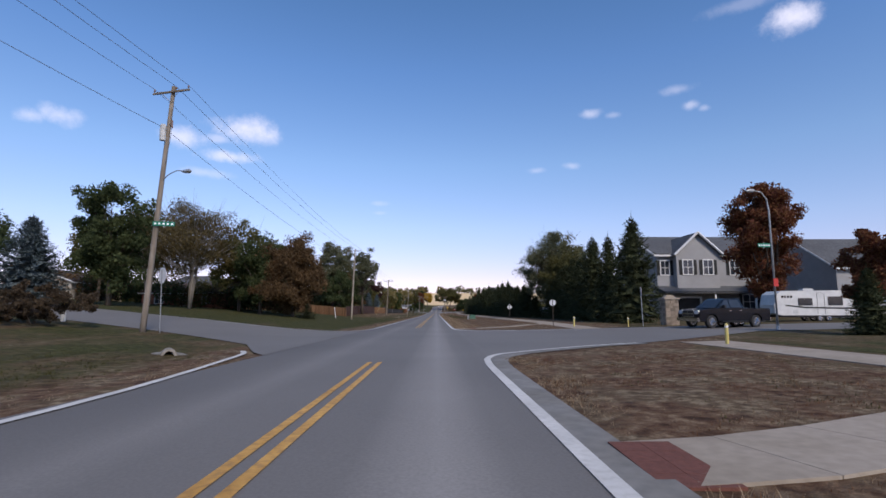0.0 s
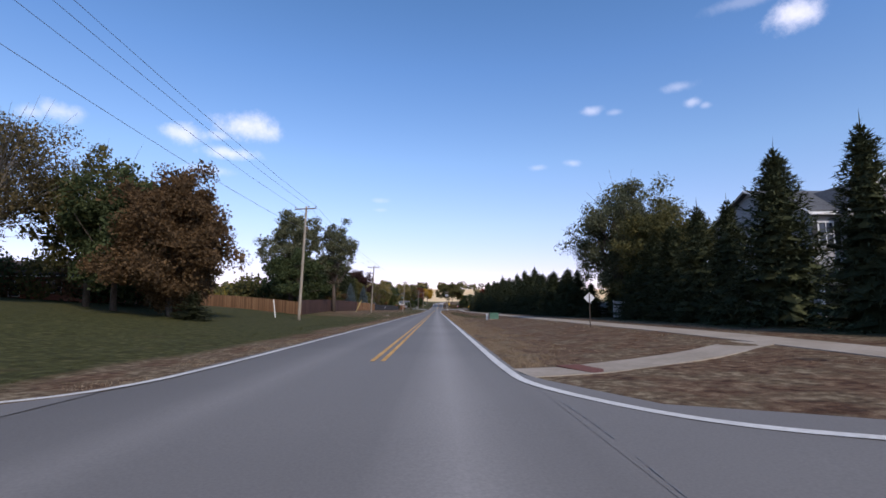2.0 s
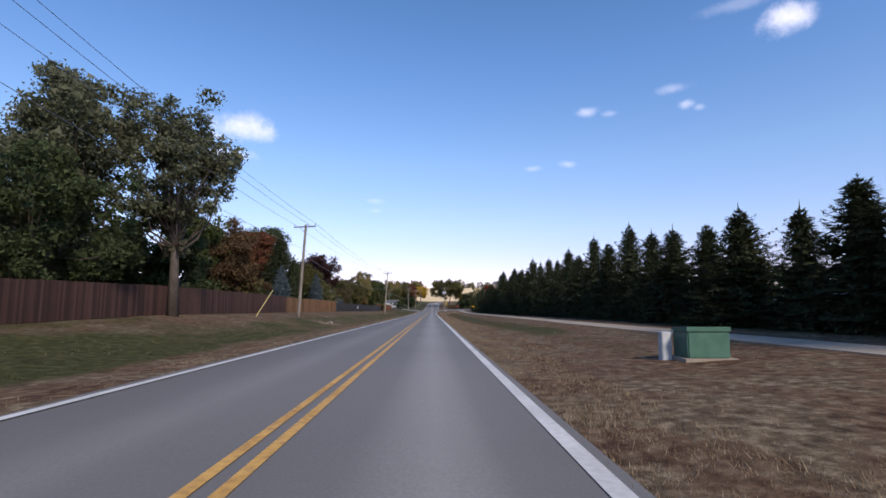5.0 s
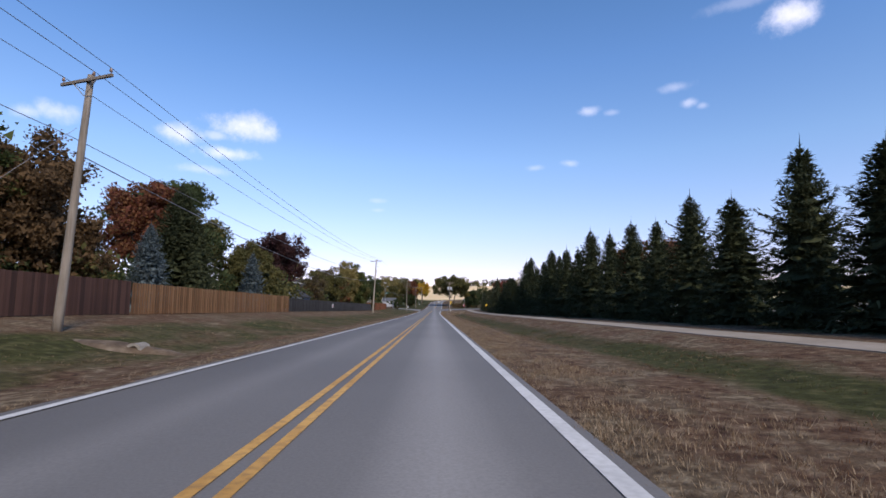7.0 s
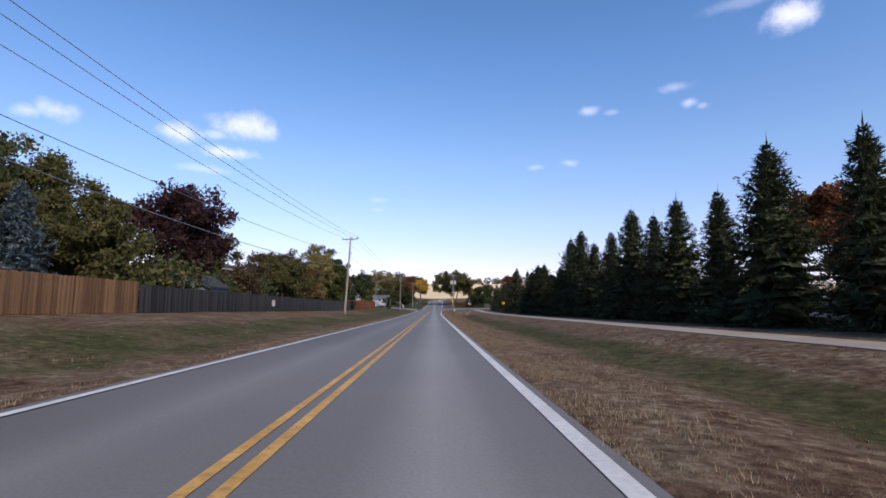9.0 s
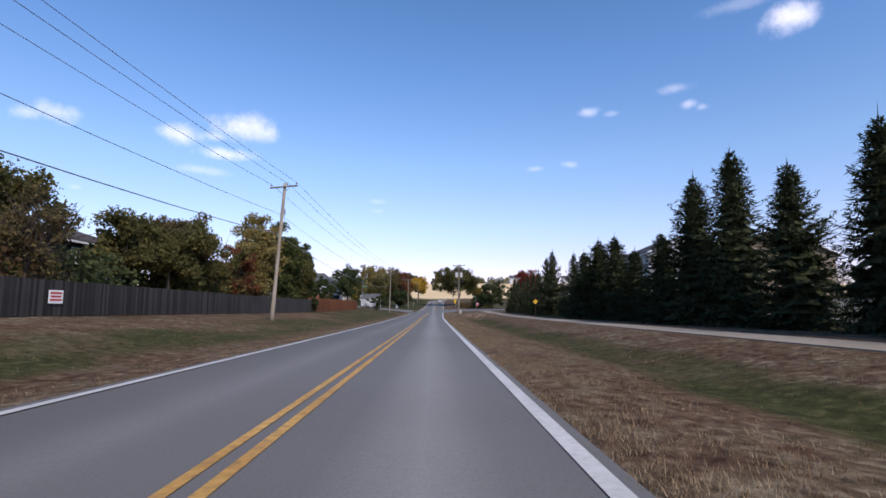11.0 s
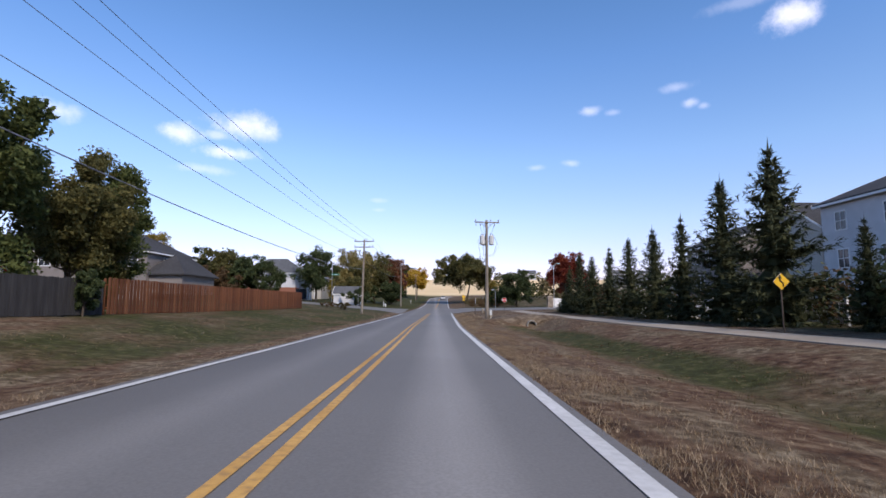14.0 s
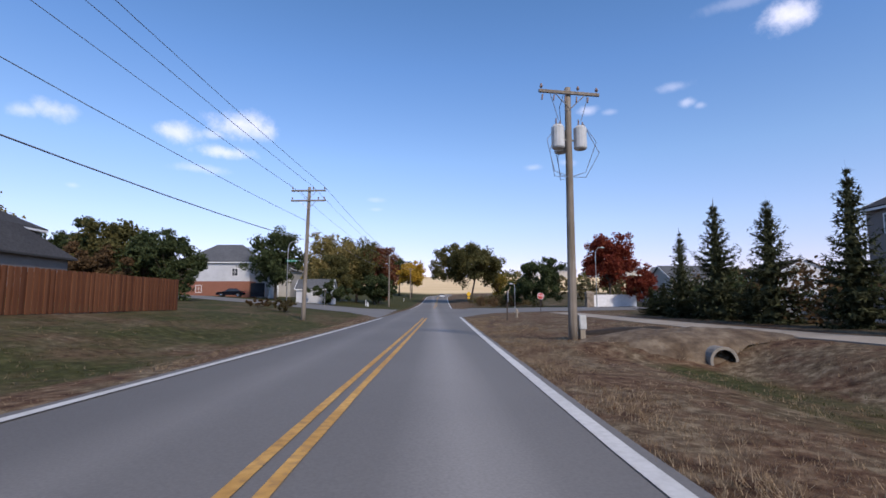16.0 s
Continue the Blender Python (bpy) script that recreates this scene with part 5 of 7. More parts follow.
    ("tree", -28.0, 345.0, 12.4, 9.0, L_DKGREEN, "oval", dict(clumps=40, leaves_per=170, leaf=.2, trunk_h=.14), "green tree on a front lawn"),
    ("shrub", -16.7, 336.6, 3.5, 7.4, L_DKGREEN, "round", dict(clumps=30, leaves_per=190, leaf=.13, trunk_h=.04, base_lift=.04, stems=3), "broad clipped dark shrub"),
    ("tree", -22.4, 366.0, 13.6, 10.0, L_PALE, "round", dict(clumps=54, leaves_per=190, leaf=.2, trunk_h=.08), "green tree beyond the crossing"),
    ("tree", -17.4, 370.0, 14.6, 9.6, L_OLIVE, "round", dict(clumps=54, leaves_per=190, leaf=.2, trunk_h=.08), "olive tree beyond the crossing"),
    ("maple", -12.6, 372.0, 12.4, 7.6, L_REDORANGE, "oval", dict(clumps=48, leaves_per=200, leaf=.2, trunk_h=.08), "tree turning red beyond the crossing"),
    ("shrub", -12.4, 362.0, 6.4, 8.4, L_DKGREEN, "round", dict(clumps=44, leaves_per=200, leaf=.17, trunk_h=.04, base_lift=.04, stems=3), "wide green shrub beyond the crossing"),
    ("tree", -20.0, 357.0, 9.0, 8.0, L_OLIVE, "round", dict(clumps=40, leaves_per=190, leaf=.18, trunk_h=.06), "yellow-green tree beyond the crossing"),
    ("maple", -7.6, 433.0, 11.5, 9.5, L_GOLD, "oval", dict(clumps=36, leaves_per=140, leaf=.25), "golden maple on the far slope"),
    ("tree", -12.5, 441.0, 13.5, 9.5, L_DKGREEN, "oval", dict(clumps=36, leaves_per=140, leaf=.25), "dark tree on the far slope"),
    ("tree", -56.0, 318.0, 10.0, 8.0, L_YELLOW, "round", dict(clumps=30, leaves_per=130, leaf=.2), "yellow tree behind a brown house"),
    ("tree", -43.0, 316.0, 8.6, 7.6, L_DKGREEN, "round", dict(clumps=34, leaves_per=160, leaf=.19, trunk_h=.06), "dark green tree behind the fence"),
    ("tree", -37.6, 314.0, 8.4, 7.0, L_OLIVE, "round", dict(clumps=30, leaves_per=160, leaf=.18, trunk_h=.06), "olive tree behind the fence"),
    ("tree", -32.6, 312.6, 7.8, 6.4, L_DKGREEN, "round", dict(clumps=30, leaves_per=160, leaf=.18, trunk_h=.06), "dark green tree behind the fence"),
    ("tree", -41.0, 300.0, 9.5, 5.0, L_YELLOW, "round", dict(clumps=30, leaves_per=140, leaf=.2), "golden-brown tree behind the gardens"),
    ("tree", -28.6, 310.6, 6.8, 6.0, L_DKGREEN, "round", dict(clumps=30, leaves_per=160, leaf=.17, trunk_h=.04, base_lift=.04), "dense dark green tree beside the street"),
    ("shrub", -35.0, 309.0, 5.6, 7.0, L_RUST, "round", dict(clumps=30, leaves_per=150, leaf=.16, trunk_h=.04, base_lift=.04, stems=3), "wide brown-green shrub behind the fence"),
    ("tree", -52.0, 78.0, 12.0, 9.0, L_OLIVE, "round", dict(clumps=30, leaves_per=130, leaf=.19, twigs=3), "olive tree behind a house"),
    ("tree", -62.0, 66.0, 11.0, 9.0, L_DKGREEN, "round", dict(clumps=30, leaves_per=140, leaf=.19), "dark tree behind a house"),
]
for i, (name, x, y, h, w, leafmat, shape, kw, label) in enumerate(TREES):
    if y > 300:
        kw = dict(kw, leaves_per=int(kw["leaves_per"] * .55), leaf=kw["leaf"] * 1.3)
    plant(name, leafy_mesh(200 + i, h * 1.04, w * 1.08, leafmat, shape=shape, **kw), x, y, label, category="shrub" if name == "shrub" else "tree", turn=0)

# dark red-brown bush on the near lawn
plant("bush", leafy_mesh(401, 2.1, 6.4, L_BUSH, clumps=80, leaves_per=110, leaf=.09, trunk_h=.03, base_lift=.03, stems=4), -21.6, 27.4, "wide russet-brown bush on the lawn", "shrub", turn=0)


# ---- distant woods ----
def woods(name, count, x0, x1, y0, y1, h0, h1, mats, label, fine=1.0):
    rng = np.random.default_rng(len(name) + count)
    per = [[] for _ in mats]
    for _ in range(count):
        x, y = rng.uniform(x0, x1), rng.uniform(y0, y1)
        h = rng.uniform(h0, h1)
        z = ground_z(x, y)
        n = int(150 * fine)
        d = rng.normal(size=(n, 3))
        d /= np.linalg.norm(d, axis=1)[:, None]
        u = rng.uniform(.3, 1, n) ** .5
        P = np.array([x, y, z + h * .52]) + d * u[:, None] * np.array([h * .48, h * .48, h * .5])
        P += rng.normal(size=P.shape) * .3
        a = rng.normal(size=(n, 3))
        a /= np.linalg.norm(a, axis=1)[:, None]
        b = np.cross(a, rng.normal(size=(n, 3)))
        b /= np.linalg.norm(b, axis=1)[:, None]
        s = h * .10 / fine ** .6 * rng.uniform(.6, 1.3, n)[:, None]
        per[rng.integers(len(mats))].append(np.stack([P - a * s, P + b * s * .7, P + a * s, P - b * s * .7], 1).reshape(-1, 3))
    for m, chunk in zip(mats, per):
        if chunk:
            V = np.concatenate(chunk)
            tagged(new(name, numpy_mesh(name, V, np.arange(len(V)).reshape(-1, 4), m)), label, "woods", kind="stuff")


# ridge woods get paler leaf colours in place of distance haze
woods("far_woods", 320, -420, 420, 640, 760, 5, 10, [L_PALE, L_OLIVE, L_TAN, L_WILLOW], "distant autumn woods on the ridge, haze put into paler leaves")
woods("far_trees", 60, -130, -30, 380, 470, 6, 11, [L_OLIVE, L_GREEN, L_YELLOW, L_DKGREEN], "distant mixed trees on the slope", 1.6)
woods("far_trees", 70, 34, 170, 380, 560, 4, 8, [L_OLIVE, L_DKGREEN, L_TAN], "distant mixed trees on the slope")
woods("back_garden_trees", 60, -130, -76, 165, 310, 6, 10, [L_OLIVE, L_GREEN, L_YELLOW, L_DKGREEN], "mixed trees behind the gardens", 2.2)
woods("back_garden_trees", 34, 50, 110, 90, 320, 5, 8, [L_OLIVE, L_GREEN, L_DKGREEN], "mixed trees behind the houses")
woods("undergrowth", 64, -72, -26, 84, 92, 3.0, 5.4, [L_OLIVE, L_RUST, L_DKGREEN], "dense undergrowth behind the garden trees", 3.0)
woods("undergrowth", 44, 17.8, 21.5, 239, 298, 1.6, 3.2, [L_DKGREEN, L_DKGREEN, L_RUST], "dark tangled undergrowth between young spruces", 3.0)
woods("garden_shrubs", 12, -37, -25, 139, 152, 3.0, 5.0, [L_DKGREEN, L_OLIVE], "dense shrubs behind the brown fence", 3.0)
woods("garden_shrubs", 46, -28, -21.0, 183, 250, 2.6, 4.8, [L_OLIVE, L_DKGREEN, L_RUST], "dense mixed shrubs behind the grey fence", 3.0)
woods("garden_shrubs", 18, -33, -23.5, 150, 180, 2.6, 5.0, [L_DKGREEN, L_DKGREEN, L_OLIVE], "dense dark shrubs behind the cedar fence", 3.0)
woods("garden_shrubs", 14, -36, -24.5, 122, 132, 4.2, 6.6, [L_DKGREEN, L_OLIVE], "dark mixed trees behind the brown fence", 3.0)
woods("dry_brush", 70, 9.5, 20, 348, 388, .8, 1.9, [L_TAN, L_RUST, L_OLIVE], "dry brown weeds and brush beyond the crossing", 1.5)
woods("back_garden_trees", 30, -120, 120, -160, -60, 6, 12, [L_OLIVE, L_GREEN, L_DKGREEN], "mixed trees along the street behind")


# ---- houses ----
def window(house, face, box, u, z, w, h, shutters=None, grid=True):
    """A framed window on a face of a house: 's' and 'n' run along x, 'w' and 'e' along y."""
    x0, x1, y0, y1 = box

    def put(ms, a0, a1, z0, z1, d0, d1):
        if face == "s":
            ms.box(a0, a1, y0 - d1, y0 - d0, z0, z1)
        elif face == "n":
            ms.box(a0, a1, y1 + d0, y1 + d1, z0, z1)
        elif face == "w":
            ms.box(x0 - d1, x0 - d0, a0, a1, z0, z1)
        else:
            ms.box(x1 + d0, x1 + d1, a0, a1, z0, z1)
    def at(v, zz, d):
        return {"s": (v, y0 - d, zz), "n": (v, y1 + d, zz), "w": (x0 - d, v, zz), "e": (x1 + d, v, zz)}[face]
    fr = Mesher()
    t = .09
    ring = []
    for d in (0, .06):
        for e, f in ((t, t), (0, 0)):
            ring.append([at(u - w / 2 - e, z - h / 2 - f, d), at(u + w / 2 + e, z - h / 2 - f, d), at(u + w / 2 + e, z + h / 2 + f, d), at(u - w / 2 - e, z + h / 2 + f, d)])
    fr.v = [p for r in ring for p in r]
    for i in range(4):
        j = (i + 1) % 4
        fr.f += [(8 + i, 8 + j, 12 + j, 12 + i), (i, j, 8 + j, 8 + i), (4 + i, 4 + j, 12 + j, 12 + i)]
    win = part("window", fr, M_TRIM, house)
    pn = Mesher()
    put(pn, u - w / 2, u + w / 2, z - h / 2, z + h / 2, .004, .02)
    part("pane", pn, M_GLASS, win)
    if grid:
        for vertical in (0, 1):
            br = Mesher()
            if vertical:
                put(br, u - .025, u + .025, z - h / 2, z + h / 2, .022, .05)
            else:
                put(br, u - w / 2, u + w / 2, z - .025, z + .025, .022, .048)
            part("glazing_bar", br, M_TRIM, win)
    if shutters:
        for sd in (-1, 1):
            sh = Mesher()
            c = u + sd * (w / 2 + t + .19)
            put(sh, c - .17, c + .17, z - h / 2 - .05, z + h / 2 + .05, 0, .05)
            part("shutter", sh, shutters, house)


def roof_mesh(x0, x1, y0, y1, z, rise, ridge, over=.4, hip=0.0, thick=.16):
    a0, a1, b0, b1 = x0 - over, x1 + over, y0 - over, y1 + over
    ms = Mesher()
    if ridge == "x":
        ym = (b0 + b1) / 2
        drop = rise * over / ((y1 - y0) / 2 + over)
        r0, r1 = a0 + hip, a1 - hip
        P = [(a0, b0, z - drop), (a1, b0, z - drop), (a1, b1, z - drop), (a0, b1, z - drop), (r0, ym, z + rise), (r1, ym, z + rise)]
        F = [(0, 1, 5, 4), (2, 3, 4, 5), (1, 2, 5), (3, 0, 4)]
    else:
        xm = (a0 + a1) / 2
        drop = rise * over / ((x1 - x0) / 2 + over)
        r0, r1 = b0 + hip, b1 - hip
        P = [(a0, b0, z - drop), (a1, b0, z - drop), (a1, b1, z - drop), (a0, b1, z - drop), (xm, r0, z + rise), (xm, r1, z + rise)]
        F = [(1, 2, 5, 4), (3, 0, 4, 5), (0, 1, 4), (2, 3, 5)]
    if not hip:
        F = F[:2]
    k = len(P)
    ms.v = [(p[0], p[1], p[2] + thick) for p in P] + P
    ms.f = list(F) + [tuple(k + i for i in reversed(f)) for f in F]
    seen_edges = {}
    for f in F:
        for i in range(len(f)):
            e = (f[i], f[(i + 1) % len(f)])
            seen_edges[e] = 1
    for a, b in seen_edges:
        if (b, a) not in seen_edges:
            ms.f.append((b, a, k + a, k + b))
    return ms


def wall_mesh(x0, x1, y0, y1, z0, z1, rise, ridge, gable=True):
    ms = Mesher()
    if gable and ridge == "x":
        ms.prism([(y0, z0), (y1, z0), (y1, z1), ((y0 + y1) / 2, z1 + rise), (y0, z1)], "x", x0, x1)
    elif gable:
        ms.prism([(x0, z0), (x1, z0), (x1, z1), ((x0 + x1) / 2, z1 + rise), (x0, z1)], "y", y0, y1)
    else:
        ms.box(x0, x1, y0, y1, z0, z1)
    return ms


def house(x0, x1, y0, y1, wall_h, rise, ridge, wall, roof, label, hip=0.0, windows=(), category="house", shutters=None, over=.4, base_z=None, trim=True, skirt=None):
    cx, cy = (x0 + x1) / 2, (y0 + y1) / 2
    zb = min(ground_z(x, y) for x in (x0, x1) for y in (y0, y1)) if base_z is None else base_z
    hb = thing("house" if category == "house" else "garden_shed", (cx, cy, zb), label, category)
    a0, a1, b0, b1 = x0 - cx, x1 - cx, y0 - cy, y1 - cy
    part("wall", wall_mesh(a0, a1, b0, b1, -2.2, wall_h, rise, ridge, not hip), wall, hb)
    part("roof", roof_mesh(a0, a1, b0, b1, wall_h + .02, rise, ridge, over, hip), roof, hb)
    if trim:
        tr = Mesher()
        d = rise * over / (((y1 - y0) if ridge == "x" else (x1 - x0)) / 2 + over)
        if ridge == "x" or hip:
            tr.box(a0 - over, a1 + over, b0 - over - .03, b0 - over + .02, wall_h - d - .12, wall_h - d + .06)
            tr.box(a0 - over, a1 + over, b1 + over - .02, b1 + over + .03, wall_h - d - .12, wall_h - d + .06)
        if ridge == "y" or hip:
            tr.box(a0 - over - .03, a0 - over + .02, b0 - over, b1 + over, wall_h - d - .12, wall_h - d + .06)
            tr.box(a1 + over - .02, a1 + over + .03, b0 - over, b1 + over, wall_h - d - .12, wall_h - d + .06)
        part("gutter", tr, M_TRIM, hb)
        if not hip:
            for sgn in (0, 1):
                bg = Mesher()
                if ridge == "x":
                    xx = a0 - over - .02 if sgn == 0 else a1 + over + .02
                    for yy in (b0 - over, b1 + over):
                        bg.tube([(xx, yy, wall_h - d + .08), (xx, 0, wall_h + rise + .08)], .10, 4)
                else:
                    yy = b0 - over - .02 if sgn == 0 else b1 + over + .02
                    for xx in (a0 - over, a1 + over):
                        bg.tube([(xx, yy, wall_h - d + .08), (0, yy, wall_h + rise + .08)], .10, 4)
                part("bargeboard", bg, M_TRIM, hb)
    if skirt:
        sk = Mesher()
        sk.box(a0 - .04, a1 + .04, b0 - .04, b1 + .04, -2.2, skirt[0])
        part("brick_base", sk, skirt[1], hb, "red brick lower wall")
    for face, u, z, w, h in windows:
        window(hb, face, (a0, a1, b0, b1), u, z, w, h, shutters)
    return hb


GREY_SIDE = siding("grey_siding", (.30, .30, .305))
BEIGE_SIDE = siding("beige_siding", (.42, .40, .36))
TAN_SIDE = siding("tan_siding", (.26, .21, .16))
MAUVE_SIDE = siding("brown_grey_siding", (.20, .175, .16))
DARK_SIDE = siding("dark_brown_siding", (.035, .03, .03))
WHITE_SIDE = siding("white_siding", (.52, .53, .55))
SHED_BLUE = siding("shed_blue_siding", (.20, .24, .30))
ROOF_GREY = shingle("grey_shingles", (.095, .098, .104))
ROOF_DARK = shingle("dark_shingles", (.045, .044, .046))
ROOF_BROWN = shingle("brown_shingles", (.07, .05, .042))

# two-storey grey house behind the corner
ha = house(24.2, 37.0, 54.2, 66.5, 7.4, 2.6, "x", GREY_SIDE, ROOF_GREY, "two-storey grey-sided house with white trim, shutters and porch",
           windows=[("s", -5.5, 5.9, .9, 1.5), ("s", 2.2, 5.9, 1.0, 1.5), ("s", 4.8, 5.9, 1.0, 1.5), ("w", -3, 5.9, 1.0, 1.4), ("w", 2.5, 5.9, 1.0, 1.4), ("w", -1, 2.4, 1.0, 1.4), ("s", 3.6, 2.2, 1.4, 1.5)], shutters=M_BLACK)
part("gable_wall", wall_mesh(-4.6, 0.0, -7.0, -6.0, 3.4, 7.4, 2.1, "y"), GREY_SIDE, ha)
part("gable_roof", roof_mesh(-4.6, 0.0, -7.0, -1.0, 7.42, 2.1, "y", .35), ROOF_GREY, ha)
g = Mesher()
for xx in (-4.95, .35):
    g.tube([(xx, -7.4, 7.2), (-2.3, -7.4, 9.65)], .12, 4)
part("bargeboard", g, M_TRIM, ha)
window(ha, "s", (-6.4, 6.4, -7.0, 6.15), -3.4, 5.9, 1.0, 1.5, M_BLACK)
window(ha, "s", (-6.4, 6.4, -7.0, 6.15), -1.2, 5.9, 1.0, 1.5, M_BLACK)
g = Mesher()
g.box(-6.6, 3.4, -8.3, -6.0, 3.05, 3.25)
g.prism([(-8.4, 3.25), (-6.0, 3.25), (-6.0, 3.95)], "x", -6.7, 3.5)
part("porch_roof", g, ROOF_GREY, ha)
for xx in (-1.2, 3.1):
    g = Mesher()
    g.tube([(xx, -8.05, -.3), (xx, -8.05, .1), (xx, -8.05, .15), (xx, -8.05, 3.05)], [.17, .17, .12, .11], 10)
    part("column", g, M_TRIM, ha, "white porch column")
# black panel stands in for the shade inside the open garage
g = Mesher()
g.box(-6.0, -1.9, -6.24, -6.14, -.2, 2.6)
gd = part("garage_opening", g, M_BLACK, ha, "open garage doorway, the shade inside drawn as a black panel")
g = Mesher()
for b in ((-6.2, -6.0, -.2, 2.8), (-1.9, -1.7, -.2, 2.8), (-6.2, -1.7, 2.6, 2.8)):
    g.box(b[0], b[1], -6.32, -6.14, b[2], b[3])
part("garage_casing", g, M_TRIM, gd)
g = Mesher()
g.box(.2, 1.2, -6.25, -6.15, -.1, 2.05, .02)
part("front_door", g, M_BRICK, ha, "reddish front door")
hc = house(41.0, 54.0, 50.5, 62.0, 5.6, 3.4, "x", GREY_SIDE, ROOF_GREY, "large grey house with a steep dark grey roof", windows=[("s", -3.4, 4.4, 1.0, 1.3), ("s", 2.5, 4.4, 1.0, 1.3), ("s", -3.2, 1.7, 1.4, 1.3)])
part("gable_wall", wall_mesh(-1.4, 3.0, -6.6, -5.6, 2.6, 5.4, 1.9, "y"), GREY_SIDE, hc)
part("gable_roof", roof_mesh(-1.4, 3.0, -6.6, -.5, 5.42, 1.9, "y", .3), ROOF_GREY, hc)
# both stand well back from the street, on large plots
for hb, k in ((ha, 1.53), (hc, 1.3)):
    hb.location = Vector((.085, 0, 1.45)) + (hb.location - Vector((.085, 0, 1.45))) * k
    hb.scale = (k, k, k)
# houses behind the spruces further on
house(33.0, 45.0, 236.0, 247.5, 7.0, 2.6, "y", TAN_SIDE, ROOF_BROWN, "tan house with a brown shingle roof behind spruces", windows=[("w", -2.5, 5.4, 1.0, 1.4), ("w", 2.5, 5.4, 1.0, 1.4), ("s", 0, 5.4, 1, 1.4)])
house(32.0, 45.0, 254.4, 267.6, 9.2, 2.6, "y", WHITE_SIDE, ROOF_DARK, "three-level pale grey house with a dark roof", windows=[("w", -4.2, 7.6, 1.0, 1.4), ("w", 0.2, 7.6, 1.0, 1.4), ("w", 4.6, 7.6, 1.0, 1.4), ("w", -4.2, 4.6, 1.0, 1.4), ("w", 0.2, 4.6, 1.8, 1.4), ("w", 4.6, 4.6, 1.0, 1.4), ("w", -2, 1.6, 1.8, 1.9), ("s", -3, 7.6, 1, 1.4), ("s", 3, 7.6, 1, 1.4), ("s", -3, 4.6, 1, 1.4)])
house(35.0, 47.0, 271.5, 279.5, 8.2, 2.7, "x", BEIGE_SIDE, ROOF_DARK, "beige house with a plain gable end to the road")
house(34.6, 47.0, 283.5, 295.0, 8.4, 2.7, "y", MAUVE_SIDE, ROOF_DARK, "brown-grey two-storey house with a dark roof and a vent pipe", windows=[("w", -3.6, 7.0, 1.0, 1.4), ("w", 0.4, 7.0, 1.0, 1.4), ("w", 3.6, 7.0, 1.0, 1.4), ("w", -2.6, 3.8, 1.0, 1.4), ("w", 2.6, 3.8, 1.8, 1.8)])
for i, (x, y) in enumerate(((46, 352), (58, 340), (72, 356), (52, 372))):
    house(x, x + 11, y, y + 10, 5.2, 2.6, "xy"[i % 2], WHITE_SIDE if i % 2 else BEIGE_SIDE, ROOF_BROWN if i == 1 else ROOF_GREY, "pale house beyond the crossing with a shingle roof", windows=[("w", -2, 3.8, 1.0, 1.3), ("w", 2, 3.8, 1.0, 1.3), ("s", 0, 3.8, 1.2, 1.3)])
for i, (x, y) in enumerate(((88, 602), (112, 610), (136, 604), (66, 612), (160, 612))):
    house(x, x + 12, y, y + 9, 5.0, 2.6, "x", WHITE_SIDE if i % 2 else BEIGE_SIDE, ROOF_GREY, "small pale house far off on the slope")
# left side
hd = house(-76.0, -59.5, 139.0, 151.0, 6.4, 3.0, "x", TAN_SIDE, ROOF_GREY, "tan house with a grey hip roof and a white deck", hip=4.5, windows=[("s", -5, 3.4, 1.0, 1.2), ("s", -1, 3.2, 1.6, 1.9), ("s", 5.5, 3.4, 1.0, 1.2), ("e", 0, 3.2, 1.2, 1.2), ("s", 3.0, 3.4, 1.0, 1.2)])
g = Mesher()
g.box(-3.0, 5.0, -8.6, -5.8, 3.05, 3.2)
part("deck_floor", g, M_TRIM, hd, "white raised deck")
for xx in np.arange(-3.0, 5.01, 2.0):
    g = Mesher()
    g.box(xx - .07, xx + .07, -8.6, -8.46, -.5, 4.2)
    part("deck_post", g, M_TRIM, hd)
for zz in (3.45, 4.15):
    g = Mesher()
    g.box(-3.0, 5.0, -8.57, -8.5, zz, zz + .07)
    part("deck_rail", g, M_TRIM, hd)
for xx in np.arange(-2.85, 5, .22):
    g = Mesher()
    g.box(xx - .02, xx + .02, -8.55, -8.52, 3.45, 4.18)
    part("baluster", g, M_TRIM, hd)
for k in range(15):
    g = Mesher()
    g.box(5.05 + k * .28, 5.35 + k * .28, -8.6, -7.5, 2.95 - k * .2, 3.0 - k * .2)
    part("stair_tread", g, M_TRIM, hd)
for yy in (-8.6, -7.5):
    g = Mesher()
    g.tube([(5.0, yy, 2.95), (9.2, yy, -.05)], .09, 4)
    g.tube([(5.0, yy, 3.95), (9.2, yy, .95)], .05, 4)
    part("stair_rail", g, M_TRIM, hd)
house(-43.0, -32.5, 147.0, 157.5, 2.6, 1.7, "y", BEIGE_SIDE, ROOF_GREY, "low house behind the brown fence with a grey roof", windows=[("e", 3.2, 1.6, 1.0, 1.2), ("s", 2, 1.6, 1, 1.2)])
house(-23.4, -20.0, 194.0, 198.8, 2.1, 1.05, "y", SHED_BLUE, ROOF_DARK, "small blue-grey garden shed behind the fence", category="shed", over=.2, trim=False, windows=[("s", 0, 1.5, .6, .6)])
